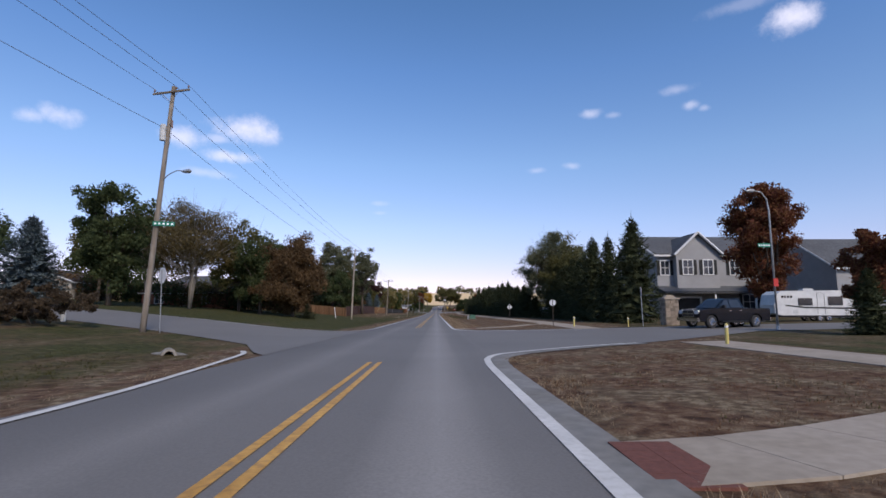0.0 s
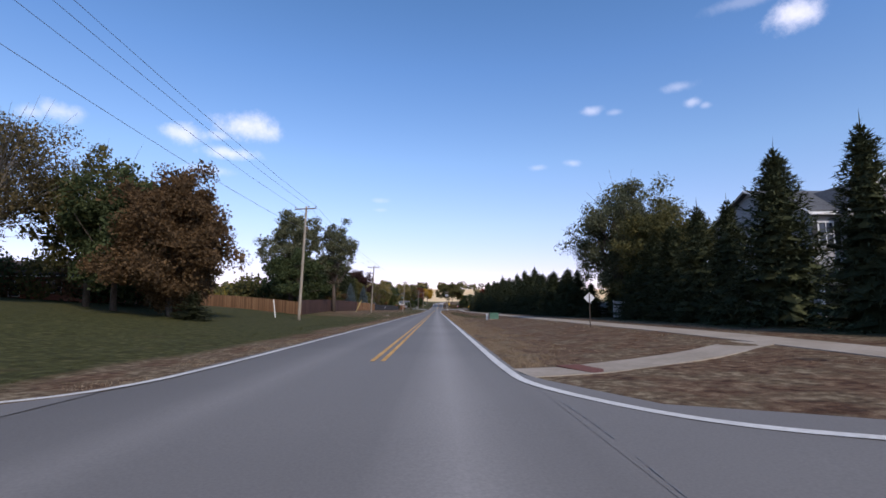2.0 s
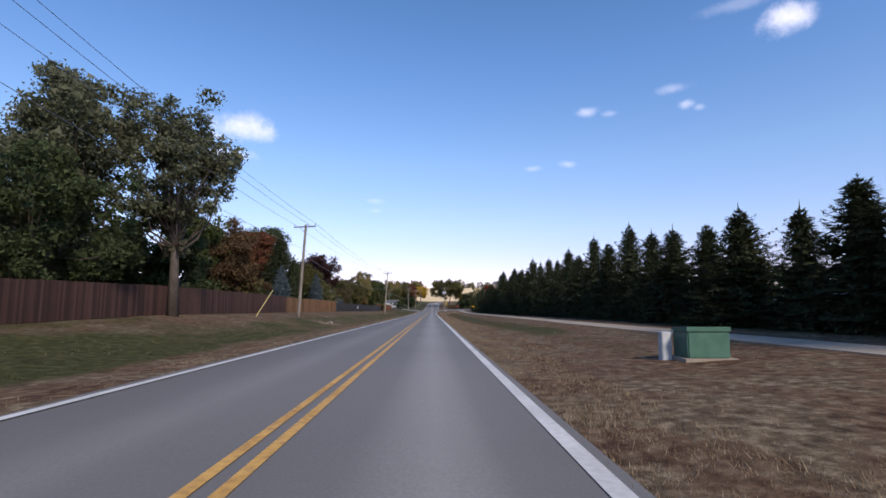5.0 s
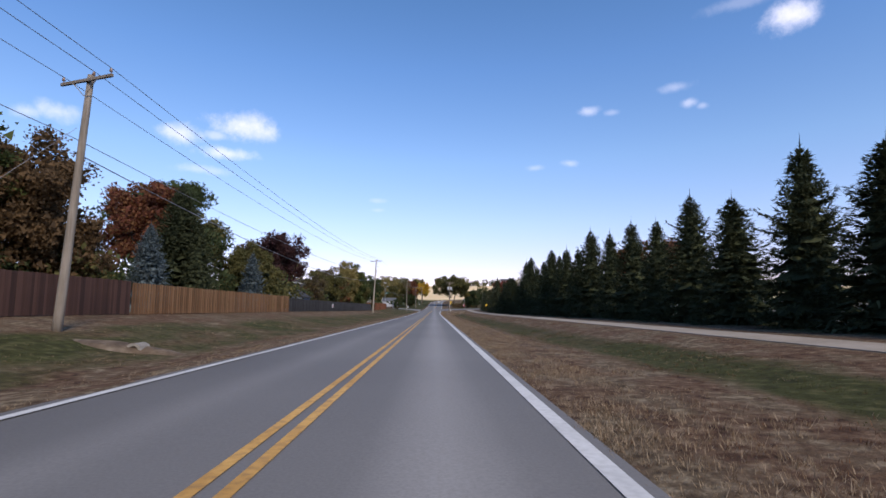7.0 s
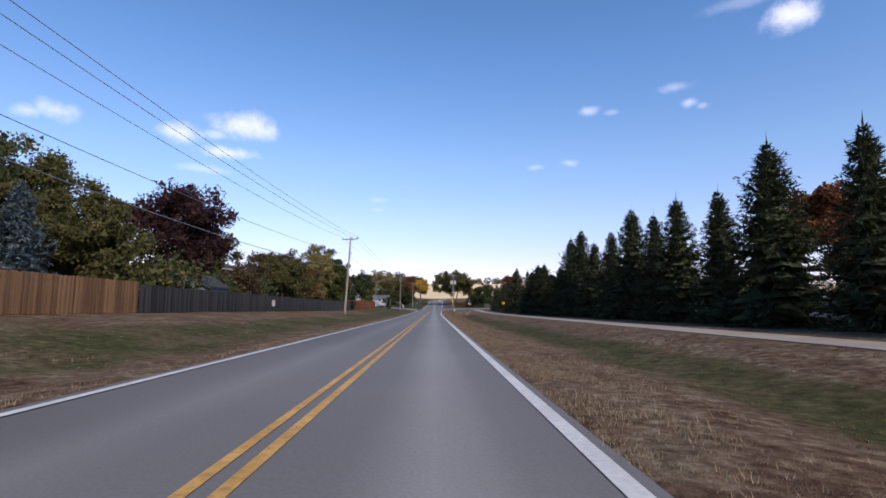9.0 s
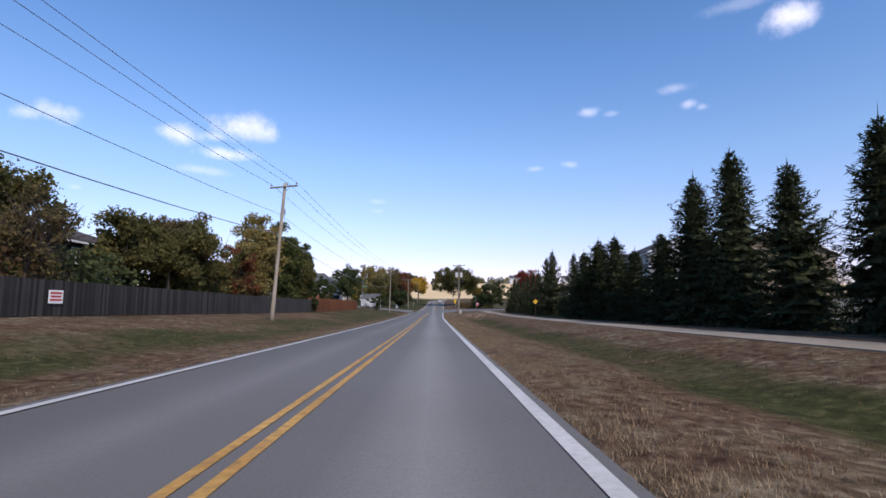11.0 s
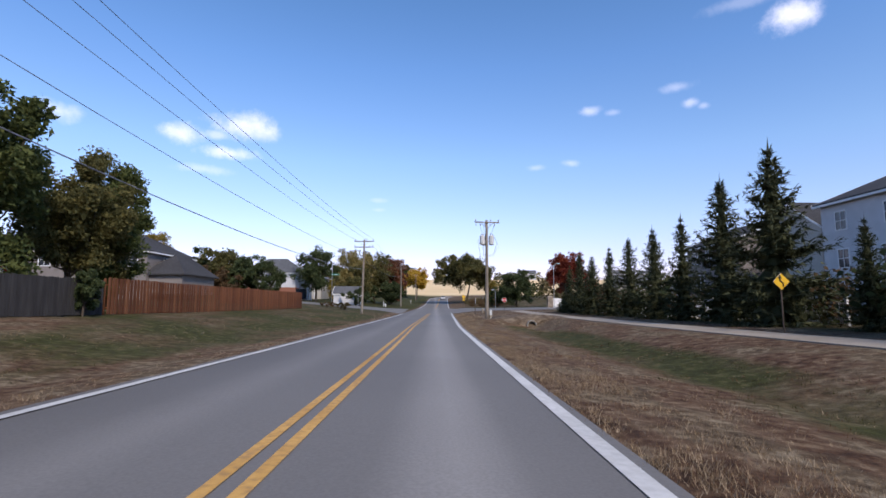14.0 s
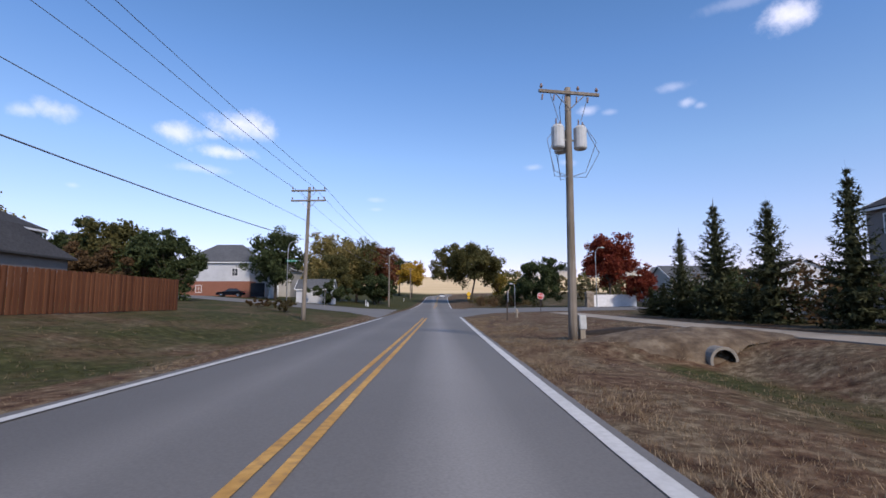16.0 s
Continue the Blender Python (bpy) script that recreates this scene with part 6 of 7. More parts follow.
house(-43.0, -30.6, 222.0, 233.0, 5.6, 1.9, "y", DARK_SIDE, ROOF_BROWN, "dark brown two-storey house behind the grey fence", windows=[("s", 4.4, 4.3, 1.0, 1.2), ("s", 2.2, 2.0, 2.2, 1.3), ("e", -3, 4.3, 1.0, 1.2), ("e", 2, 2.0, 1.6, 1.3)])
hr = house(-40.4, -36.0, 265.0, 269.4, 2.3, 1.3, "x", WHITE_SIDE, M_REDROOF, "small white shed with a red metal roof", category="shed", over=.3, windows=[("s", -1.4, 1.4, .8, .9), ("e", -.9, 1.3, .7, .9)])
g = Mesher()
g.box(.3, 1.2, -2.16, -2.10, -.1, 1.95, .02)
part("shed_door", g, M_TRIM, hr, "white panelled shed door")
hq = house(-56.0, -36.5, 290.5, 302.5, 4.9, 2.9, "x", MAUVE_SIDE, ROOF_DARK, "brown-grey house with a dark hip roof and white windows", hip=5.2, base_z=1.2, windows=[("s", 7.6, 3.7, 1.9, 1.6), ("e", -1.5, 3.6, 1.0, 1.3), ("s", -3, 3.7, 1.4, 1.5)])
part("wing_wall", wall_mesh(9.7, 13.9, -5.2, 4.0, -.6, 2.2, 0, "y", False), MAUVE_SIDE, hq)
part("wing_roof", roof_mesh(9.2, 13.9, -5.2, 4.0, 2.22, 2.3, "y", .5, 3.2), ROOF_DARK, hq)
g = Mesher()
g.tube([(1.5, 1.0, 6.8), (1.5, 1.0, 8.4)], .03, 5)
g.tube([(5.5, -1.0, 6.6), (5.5, -1.0, 7.3)], .06, 6)
part("vent_pipe", g, M_STEEL, hq)
hw = house(-46.5, -34.0, 349.0, 361.0, 6.2, 3.6, "x", WHITE_SIDE, ROOF_GREY, "white-sided house over red brick with a blue-grey roof", hip=4.2, base_z=.9, skirt=(2.5, M_BRICK), windows=[("s", -3.0, 1.1, 1.0, 1.2), ("e", -3.2, 4.3, .9, 1.4), ("e", 3.2, 4.3, .9, 1.4), ("s", 3.5, 4.2, 1.0, 1.3)])
part("porch_wall", wall_mesh(5.6, 8.4, -2.5, 2.0, -.6, 6.0, 1.2, "x"), WHITE_SIDE, hw)
part("porch_roof", roof_mesh(5.0, 8.8, -2.5, 2.0, 6.02, 1.2, "x", .4), ROOF_GREY, hw)
g = Mesher()
g.box(6.3, 8.9, -5.6, -5.5, -.3, 2.2)
part("garage_door", g, M_GLASS, hw)
for yy in (-2.9, 2.4):
    g = Mesher()
    g.tube([(8.9, yy, -.3), (8.9, yy, 5.4)], [.2, .16], 10)
    part("column", g, M_TRIM, hw, "tall white porch column")
house(-44.0, -33.0, 372.0, 384.0, 6.6, 2.8, "y", BEIGE_SIDE, ROOF_BROWN, "beige gabled house behind the others", windows=[("s", -2, 5.0, 1.0, 1.4), ("s", 2, 5.0, 1.0, 1.4)])
hs = house(-22.6, -16.9, 338.6, 342.6, 2.6, 1.5, "x", WHITE_SIDE, ROOF_GREY, "small white garden shed with a grey roof", category="shed", over=.2, windows=[("s", .3, 1.7, 1.0, .6)])
house(-71.0, -60.5, 84.0, 94.0, 3.0, 2.0, "y", BEIGE_SIDE, ROOF_BROWN, "low house with a brown roof and a white gable", windows=[("s", 2.5, 1.7, 1.0, 1.2)])
house(-50.0, -36.0, 86.0, 96.0, 2.9, 1.7, "x", M_BRICK, ROOF_BROWN, "low brick house behind trees", windows=[("s", -4, 1.7, 1.4, 1.2), ("s", 0, 1.7, 1.0, 1.9), ("s", 4, 1.7, 1.4, 1.2), ("e", 0, 1.7, 1.0, 1.2)])


# white vinyl fences
def vinyl_fence(line, height, label, picket=.15, solid=False):
    (x0, y0), (x1, y1) = line
    base = thing("vinyl_fence", (0, 0, 0), label, "fence")
    d = Vector((x1 - x0, y1 - y0, 0))
    n = max(1, round(d.length / 2.4))
    pk = Mesher()
    for i in range(n + 1):
        p = Vector((x0, y0, 0)) + d * (i / n)
        z = ground_z(p.x, p.y)
        ps = Mesher()
        ps.box(p.x - .06, p.x + .06, p.y - .06, p.y + .06, z - .2, z + height + .08)
        ps.prism([(p.x - .08, p.y - .08), (p.x + .08, p.y - .08), (p.x + .08, p.y + .08), (p.x - .08, p.y + .08)], "z", z + height + .08, z + height + .12)
        part("post", ps, M_VINYL, base)
        if i < n:
            q = Vector((x0, y0, 0)) + d * ((i + 1) / n)
            for hz in (.2, height - .08):
                rl = Mesher()
                rl.tube([(p.x, p.y, z + hz), (q.x, q.y, ground_z(q.x, q.y) + hz)], .04, 4)
                part("rail", rl, M_VINYL, base)
            m = int((q - p).length / picket)
            for k in range(m):
                r = p.lerp(q, (k + .5) / m)
                w = picket * (.5 if solid else .27)
                e = d.normalized() * w
                g2 = Vector((-d.y, d.x, 0)).normalized() * .012
                zz = ground_z(r.x, r.y)
                j = len(pk.v)
                for zc in (zz + .08, zz + height):
                    for s, o in ((-1, -1), (1, -1), (1, 1), (-1, 1)):
                        c = r + e * s + g2 * o
                        pk.v.append((c.x, c.y, zc))
                pk.f += [tuple(j + t for t in f) for f in ((0, 1, 5, 4), (1, 2, 6, 5), (2, 3, 7, 6), (3, 0, 4, 7), (4, 5, 6, 7))]
    tagged(part("picket_infill", pk, M_VINYL, base), kind="stuff")


vinyl_fence(((22.6, 126.0), (22.2, 236.0)), 1.5, "white vinyl picket fence behind the spruces")
vinyl_fence(((20.6, 252.0), (20.2, 300.0)), 1.5, "white vinyl picket fence behind the young spruces")
vinyl_fence(((20.6, 93.0), (33.0, 92.6)), 1.9, "white vinyl privacy fence beside a willow", solid=True)
vinyl_fence(((22.6, 101.0), (22.6, 126.0)), 1.9, "white vinyl privacy fence behind spruces", solid=True)
vinyl_fence(((25.6, 336.5), (33.0, 337.5)), 2.0, "white vinyl privacy fence beyond the crossing", solid=True)


# ---- signs, posts and small street things ----
def octagon(r):
    return [(r * math.cos(math.pi / 8 + i * math.pi / 4), r * math.sin(math.pi / 8 + i * math.pi / 4)) for i in range(8)]


def diamond(r):
    return [(r, 0), (0, r), (-r, 0), (0, -r)]


def plate(outline, z, y0=-.006, y1=.006):
    ms = Mesher()
    ms.prism([(p[0], p[1] + z) for p in outline], "y", y0, y1)
    return ms


def glyphs(text, size, mat, parent, at, rot=(90, 0, 0)):
    cu = bpy.data.curves.new("lettering", 'FONT')
    cu.body, cu.size, cu.align_x, cu.align_y, cu.extrude = text, size, 'CENTER', 'CENTER', .001
    tmp = new("lettering_curve", cu)
    me = bpy.data.meshes.new_from_object(tmp.evaluated_get(bpy.context.evaluated_depsgraph_get()))
    bpy.data.objects.remove(tmp)
    me.materials.clear()
    me.materials.append(mat)
    ob = new("lettering", me)
    ob.parent = parent
    ob.matrix_local = pose(*at, *rot)
    return ob


def sign(name, x, y, outline, centre, mat_face, mat_back, label, turn=0.0, post=M_POST, lean=(0, 0), border=None, top=None, r=.03):
    """A sign on a post; its face looks towards -y before it is turned."""
    base = thing(name, (x, y, ground_z(x, y)), label, "sign", turn=turn)
    ms = Mesher()
    h = top or centre + .3
    ms.tube([(0, .03, -.3), (lean[0] * .5, .03 + lean[1] * .5, h / 2), (lean[0], .03 + lean[1], h)], r, 6)
    part("post", ms, post, base)
    pl = plate(outline, centre)
    for i, v in enumerate(pl.v):
        pl.v[i] = (v[0] + lean[0] * centre / h, v[1] + lean[1] * centre / h - .012, v[2])
    back = part("sign_panel", pl, mat_back, base)
    fc = plate([(p[0] * .985, p[1] * .985) for p in outline], centre, -.012, -.007)
    for i, v in enumerate(fc.v):
        fc.v[i] = (v[0] + lean[0] * centre / h, v[1] + lean[1] * centre / h - .012, v[2])
    part("sign_face", fc, border or mat_face, back)
    if border:
        f2 = plate([(p[0] * .9, p[1] * .9) for p in outline], centre, -.015, -.012)
        for i, v in enumerate(f2.v):
            f2.v[i] = (v[0] + lean[0] * centre / h, v[1] + lean[1] * centre / h - .012, v[2])
        part("sign_field", f2, mat_face, back)
    return base


# path signs seen from behind
sign("stop_sign", 10.5, 44.8, octagon(.29), 2.12, M_SIGNRED, M_SIGNBACK, "small octagonal sign on a brown post, bare metal back", turn=172)
sign("diamond_sign", 9.9, 67.2, diamond(.36), 1.86, M_SIGNYEL, M_SIGNBACK, "small diamond sign on a brown post, bare metal back", turn=176)
cw = sign("curve_sign", 13.35, 246.3, diamond(.33), 1.98, M_SIGNYEL, M_SIGNBACK, "yellow diamond warning sign with a black bent arrow", border=M_SIGNYEL)
ms = Mesher()
path = [(.06, 1.78), (.06, 1.92), (-.06, 2.02), (-.06, 2.12)]
ms.tube([(p[0], -.032, p[1]) for p in path], .028, 4)
ms.prism([(-.14, 2.10), (.02, 2.10), (-.06, 2.24)], "y", -.04, -.031)
part("arrow", ms, M_BLACK, cw)
ss = sign("stop_sign", 11.3, 309.6, octagon(.38), 1.75, M_SIGNRED, M_SIGNBACK, "red octagonal stop sign facing the path", border=M_SIGNWHITE)
glyphs("STOP", .30, M_SIGNWHITE, ss, (0, -.032, 1.75))
sign("stop_sign", -15.6, 29.0, octagon(.48), 3.25, M_SIGNRED, M_SIGNBACK, "leaning stop sign seen from the side, grey back", turn=142, post=M_STEEL, lean=(-.35, .25), top=3.6)
sign("stop_sign", 17.6, 42.4, octagon(.40), 2.9, M_SIGNRED, M_SIGNBACK, "tall stop sign seen nearly edge-on", turn=72, post=M_STEEL, lean=(.05, .1), top=3.3)
sign("road_sign", 5.1, 292.0, [(-.3, -.38), (.3, -.38), (.3, .38), (-.3, .38)], 1.7, M_SIGNWHITE, M_SIGNBACK, "narrow sign on a brown post seen edge-on", turn=88, r=.05, top=2.05)
ys = sign("chevron_sign", 8.4, 376.0, diamond(.62), 2.5, M_SIGNYEL, M_SIGNBACK, "yellow diamond warning sign with a smaller plate below", top=2.9)
ms = plate([(-.3, -.22), (.3, -.22), (.3, .22), (-.3, .22)], 1.62, -.03, -.015)
part("speed_plate", ms, M_SIGNYEL, ys, "small yellow plate")
sign("road_sign", -15.2, 326.0, octagon(.38), 2.2, M_SIGNRED, M_SIGNBACK, "stop sign on a steel post seen edge-on", turn=100, post=M_STEEL)
for px, py in ((-12.2, 346.0), (-8.4, 399.0)):
    mb = thing("marker_post", (px, py, ground_z(px, py)), "short pale marker post in the grass", "post")
    ms = Mesher()
    ms.tube([(0, 0, -.2), (0, 0, 1.1), (0, 0, 1.15)], [.06, .06, .03], 8)
    part("post", ms, M_TRIM, mb)


def street_name(x, y, z, label, turn=0.0, length=.95):
    b = thing("street_name_sign", (x, y, z), label, "sign", turn=turn)
    ms = Mesher()
    ms.box(-length / 2, length / 2, -.012, .012, -.13, .13, .01)
    pn = part("sign_panel", ms, M_SIGNGRN, b)
    ms = Mesher()
    for k in range(5):
        u = -length * .38 + k * length * .19
        ms.box(u - .06, u + .06 - .02 * (k % 2), -.016, -.0125, -.05, .05)
    part("lettering_bars", ms, M_SIGNWHITE, pn)
    ms = Mesher()
    ms.box(-.03, .03, .012, .06, -.2, .2)
    part("bracket", ms, M_STEEL, b)
    return b


gz = ground_z(-16.3, 28.6)
street_name(-15.55, 28.55, gz + 6.15, "green street name sign fixed to the utility pole", turn=14, length=1.15)


def street_lamp(x, y, height, arm, turn, label, thick=.07):
    b = thing("street_lamp", (x, y, ground_z(x, y)), label, "street lamp", turn=turn)
    ms = Mesher()
    ms.tube([(0, 0, -.3), (0, 0, height * .86), (.12 * arm, 0, height * .94), (.45 * arm, 0, height * .99), (arm, 0, height)], [thick, thick * .75, thick * .62, thick * .55, thick * .45], 10)
    part("pole", ms, M_STEEL, b, smooth=True)
    ms = Mesher()
    ms.tube([(arm - .1, 0, height), (arm + .05, 0, height - .01), (arm + .35, 0, height - .04), (arm + .55, 0, height - .05)], [.05, .11, .12, .04], 8)
    part("lamp_head", ms, M_STEEL, b)
    ms = Mesher()
    ms.tube([(0, 0, -.1), (0, 0, .25)], [thick * 1.8, thick * 1.5], 10)
    part("base_cover", ms, M_STEEL, b)
    return b


sl = street_lamp(22.6, 33.0, 9.3, 1.1, 190, "tall grey steel street lamp with a curved arm", thick=.07)
street_name(22.1, 33.0, ground_z(22.6, 33.0) + 5.6, "green street name sign fixed to the lamp", turn=5, length=.9)
ms = Mesher()
ms.prism([(-.18, -.26), (.18, -.26), (.18, .26), (-.18, .26)], "y", .10, .13)
ob = part("sign_panel", ms, M_SIGNRED, sl, "small red square sign")
ob.location = (0, 0, 3.1)
street_lamp(-20.2, 325.0, 8.6, .9, 20, "thin grey street lamp beyond the crossing", thick=.07)
street_name(-19.6, 324.9, ground_z(-20.2, 325.0) + 5.9, "green street name sign on a lamp post", turn=0, length=1.5)
street_lamp(13.4, 339.2, 4.0, .4, 180, "short grey lamp post beyond the crossing", thick=.06)
street_lamp(25.2, 333.4, 9.4, .9, 0, "tall grey street lamp near a red maple", thick=.07)


def bollard(x, y, h, mat, label, lean=(0, 0), r=.07):
    b = thing("bollard", (x, y, ground_z(x, y)), label, "post")
    ms = Mesher()
    ms.tube([(0, 0, -.2), (lean[0], lean[1], h - .05), (lean[0], lean[1], h)], [r, r, r * .6], 10)
    part("shaft", ms, mat, b)
    ms = Mesher()
    ms.tube([(lean[0] * .8, lean[1] * .8, h * .80), (lean[0] * .9, lean[1] * .9, h * .90)], r * 1.06, 10)
    part("reflective_band", ms, M_SIGNWHITE, b)
    return b


bollard(12.0, 20.6, .85, M_YPOST, "yellow marker post standing in the path")
bollard(12.2, 44.2, .88, M_YPOST, "yellow marker post standing in the path")
bollard(-17.8, 90.2, 1.95, M_TRIM, "pale leaning marker post in the grass", lean=(-.28, 0), r=.06)
bollard(-22.3, 30.6, .9, M_CAN, "short grey utility pedestal beside the street", r=.13)
bollard(15.6, 40.6, .8, M_YPOST, "short yellow post beside the street", r=.05)


def hydrant(x, y, mat, label, s=1.0):
    b = thing("fire_hydrant", (x, y, ground_z(x, y)), label, "hydrant")
    ms = Mesher()
    ms.tube([(0, 0, -.1), (0, 0, .06), (0, 0, .07), (0, 0, .5), (0, 0, .52), (0, 0, .58), (0, 0, .68), (0, 0, .72)], [.16 * s, .16 * s, .11 * s, .11 * s, .15 * s, .15 * s, .09 * s, .03 * s], 12)
    part("barrel", ms, mat, b, smooth=False)
    for sd in (-1, 1):
        ms = Mesher()
        ms.tube([(sd * .08, 0, .42), (sd * .2, 0, .42)], .055 * s, 8)
        part("nozzle", ms, mat, b)
    ms = Mesher()
    ms.tube([(0, -.08, .36), (0, -.21, .36)], .07 * s, 8)
    part("pumper_nozzle", ms, mat, b)
    return b


hydrant(-39.5, 54.0, M_HYD, "yellow fire hydrant beside the side street", 1.25)
hydrant(-11.9, 346.6, M_TRIM, "white fire hydrant beyond the crossing", 1.1)
hydrant(6.4, 295.9, M_POLE_NEW, "small tan fire hydrant beside the path", .8)

# green utility enclosure
gb2 = thing("utility_box", (7.17, 98.3, ground_z(7.17, 98.3)), "green metal utility box standing in the dry grass", "utility box")
ms = Mesher()
ms.box(-.55, .55, -.4, .4, .05, .74, .03)
part("body", ms, M_GREENBOX, gb2)
ms = Mesher()
ms.prism([(-.42, .74), (.42, .74), (.42, .8), (-.42, .86)], "x", -.57, .57)
part("lid", ms, M_GREENBOX, gb2)
ms = Mesher()
ms.box(-.68, .68, -.52, .52, -.15, .06)
part("pad", ms, M_CONC, gb2)
ub = thing("utility_pedestal", (6.35, 98.6, ground_z(6.35, 98.6)), "small grey utility pedestal beside a green box", "utility box")
ms = Mesher()
ms.box(-.13, .13, -.13, .13, -.1, .75, .02)
part("body", ms, M_CAN, ub)

# notice on the grey fence
nb = thing("fence_notice", (-17.5, 205.0, ground_z(-17.5, 205.0) + .62), "white and red notice board fixed to the fence", "sign", turn=88)
ms = Mesher()
ms.box(-.42, .42, -.03, -.005, 0, .62)
pn = part("board", ms, M_SIGNWHITE, nb)
ms = Mesher()
for k, (w, z0) in enumerate(((.34, .44), (.30, .28), (.34, .12))):
    ms.box(-w, w, -.036, -.031, z0, z0 + .09)
part("lettering_bars", ms, M_SIGNRED, pn)

# stone gate pillar
gp = thing("stone_pillar", (20.4, 43.6, ground_z(20.4, 43.6)), "square tan stone pillar with a pale cap", "pillar")
ms = Mesher()
ms.box(-.52, .52, -.52, .52, -.3, 2.2)
part("core", ms, M_STONE, gp)
rr = random.Random(5)
for side in range(4):
    z = 0.0
    while z < 2.15:
        h = rr.uniform(.16, .3)
        u = -.55
        while u < .5:
            w = rr.uniform(.22, .45)
            ms = Mesher()
            ms.box(u + .01, min(u + w, .55) - .01, -.57 - rr.uniform(0, .025), -.50, z + .01, min(z + h, 2.2) - .01)
            st = part("stone", ms, M_STONE, gp)
            st.rotation_euler = (0, 0, side * math.pi / 2)
            u += w
        z += h
ms = Mesher()
ms.box(-.68, .68, -.68, .68, 2.2, 2.36, .03)
ms.prism([(-.5, 2.36), (.5, 2.36), (.25, 2.6), (-.25, 2.6)], "y", -.25, .25)
part("cap", ms, M_CONC, gp)
p2 = copy_thing(gp, pose(25.0, 336.4, ground_z(25.0, 336.4)))
tagged(p2, "square tan stone pillar at the end of a white fence")


def mailbox(x, y, label):
    b = thing("mailbox", (x, y, ground_z(x, y)), label, "mailbox")
    ms = Mesher()
    ms.box(-.05, .05, -.05, .05, -.3, 1.05)
    part("post", ms, M_POST, b)
    ms = Mesher()
    ms.prism([(-.1, 1.05), (.1, 1.05), (.1, 1.2), (.07, 1.27), (0, 1.3), (-.07, 1.27), (-.1, 1.2)], "y", -.26, .26)
    part("box", ms, M_BLACK, b)


mailbox(6.7, 349.6, "black mailbox on a brown post")
mailbox(7.4, 352.0, "black mailbox on a brown post")

# ---- culverts ----
def culvert(x, y, r, label, turn=0.0, lift=0.0):
    b = thing("culvert", (x, y, ground_z(x, y) + lift), label, "culvert", turn=turn)
    ms = Mesher()
    n = 20
    for k in range(n):
        a0, a1 = math.pi * 2 * k / n, math.pi * 2 * (k + 1) / n
        ring = []
        for a in (a0, a1):
            c, s = math.cos(a), math.sin(a)
            ring.append(((c * r, -.1 * r, s * r), (c * (r + .09), -.1 * r, s * (r + .09)), (c * (r + .09), 3.4 * r, s * (r + .09)), (c * r, 3.0 * r, s * r)))
        for i in range(3):
            ms.quad(ring[0][i], ring[1][i], ring[1][i + 1], ring[0][i + 1])
    part("pipe", ms, M_PIPE, b)
    # lining and end disc, coloured dark for the shade in the hole
    ms = Mesher()
    for k in range(n):
        a0, a1 = math.pi * 2 * k / n, math.pi * 2 * (k + 1) / n
        p0, p1 = (math.cos(a0) * r * .99, math.sin(a0) * r * .99), (math.cos(a1) * r * .99, math.sin(a1) * r * .99)
        ms.quad((p0[0], .25 * r, p0[1]), (p1[0], .25 * r, p1[1]), (p1[0], 3.0 * r, p1[1]), (p0[0], 3.0 * r, p0[1]))
        ms.poly([(p0[0], 3.0 * r, p0[1]), (p1[0], 3.0 * r, p1[1]), (0, 3.0 * r, 0)])
    part("inside", ms, M_PIPE_SHADE, b)
    return b


def mound(name, x, y, rx, ry, h, mat, label, seed=1, category="earth", bumps=.35):
    """A low uneven heap laid on the ground."""
    rng = random.Random(seed)
    rows_ = []
    n, m = 9, 26
    for i in range(n):
        u = i / (n - 1)
        row = []
        for k in range(m + 1):
            a = 2 * math.pi * (k % m) / m
            w = 1 + .28 * noise.noise(Vector((math.cos(a) * 1.7, math.sin(a) * 1.7, seed * 3.1)))
            px, py = x + math.cos(a) * rx * u * w, y + math.sin(a) * ry * u * w
            z = ground_z(px, py) + h * (1 - u * u) * (1 + bumps * noise.noise(Vector((px * 1.3, py * 1.3, seed)))) - .05 * u ** 4 + .012
            row.append((px, py, z))
        rows_.append(row)
    sheet(name, rows_, mat, label, category, kind="")


culvert(8.35, 270.9, .34, "half-buried concrete culvert pipe in the ditch bank", lift=.17)
mound("earth_bank", 8.35, 273.0, 3.6, 2.1, .30, M_EARTH, "eroded tan earth bank over a culvert pipe", 3, bumps=.7)
mound("bare_earth", 7.7, 275.9, 2.4, 1.1, .24, M_DIRT, "patch of dark bare earth on the bank", 4)
culvert(-9.9, 134.75, .17, "small dark drain pipe in the ditch bank", lift=.02)
mound("bare_earth", -10.3, 135.2, 1.9, .9, .16, M_EARTH, "bare tan earth round a drain pipe", 5)
mound("drain_inlet", -9.6, 18.6, .8, .4, .08, M_GUTTER, "pale concrete drain inlet in the grass", 6)
culvert(-9.3, 18.0, .16, "small drain opening in the lawn", turn=30)
mound("bare_earth", 15.5, 40.2, 2.0, .45, .05, M_DIRT, "dark earth beside the path", 8)
for k in range(9):
    rr = random.Random(k)
    x, y = 9.0 + rr.uniform(-2.0, 2.0), 275.4 + rr.uniform(-.6, .4)
    ms = Mesher()
    bm = bmesh.new()
    bmesh.ops.create_icosphere(bm, subdivisions=2, radius=rr.uniform(.07, .16))
    for v in bm.verts:
        v.co *= 1 + .35 * noise.noise(v.co * 9 + Vector((k, 0, 0)))
        v.co.z *= .6
    me = bpy.data.meshes.new("stone")
    bm.to_mesh(me)
    bm.free()
    me.materials.append(M_STONE)
    ob = tagged(new("stone", me), "small pale stone on the earth bank", "stone", "stones on the bank")
    ob.location = (x, y, ground_z(x, y) + .10)
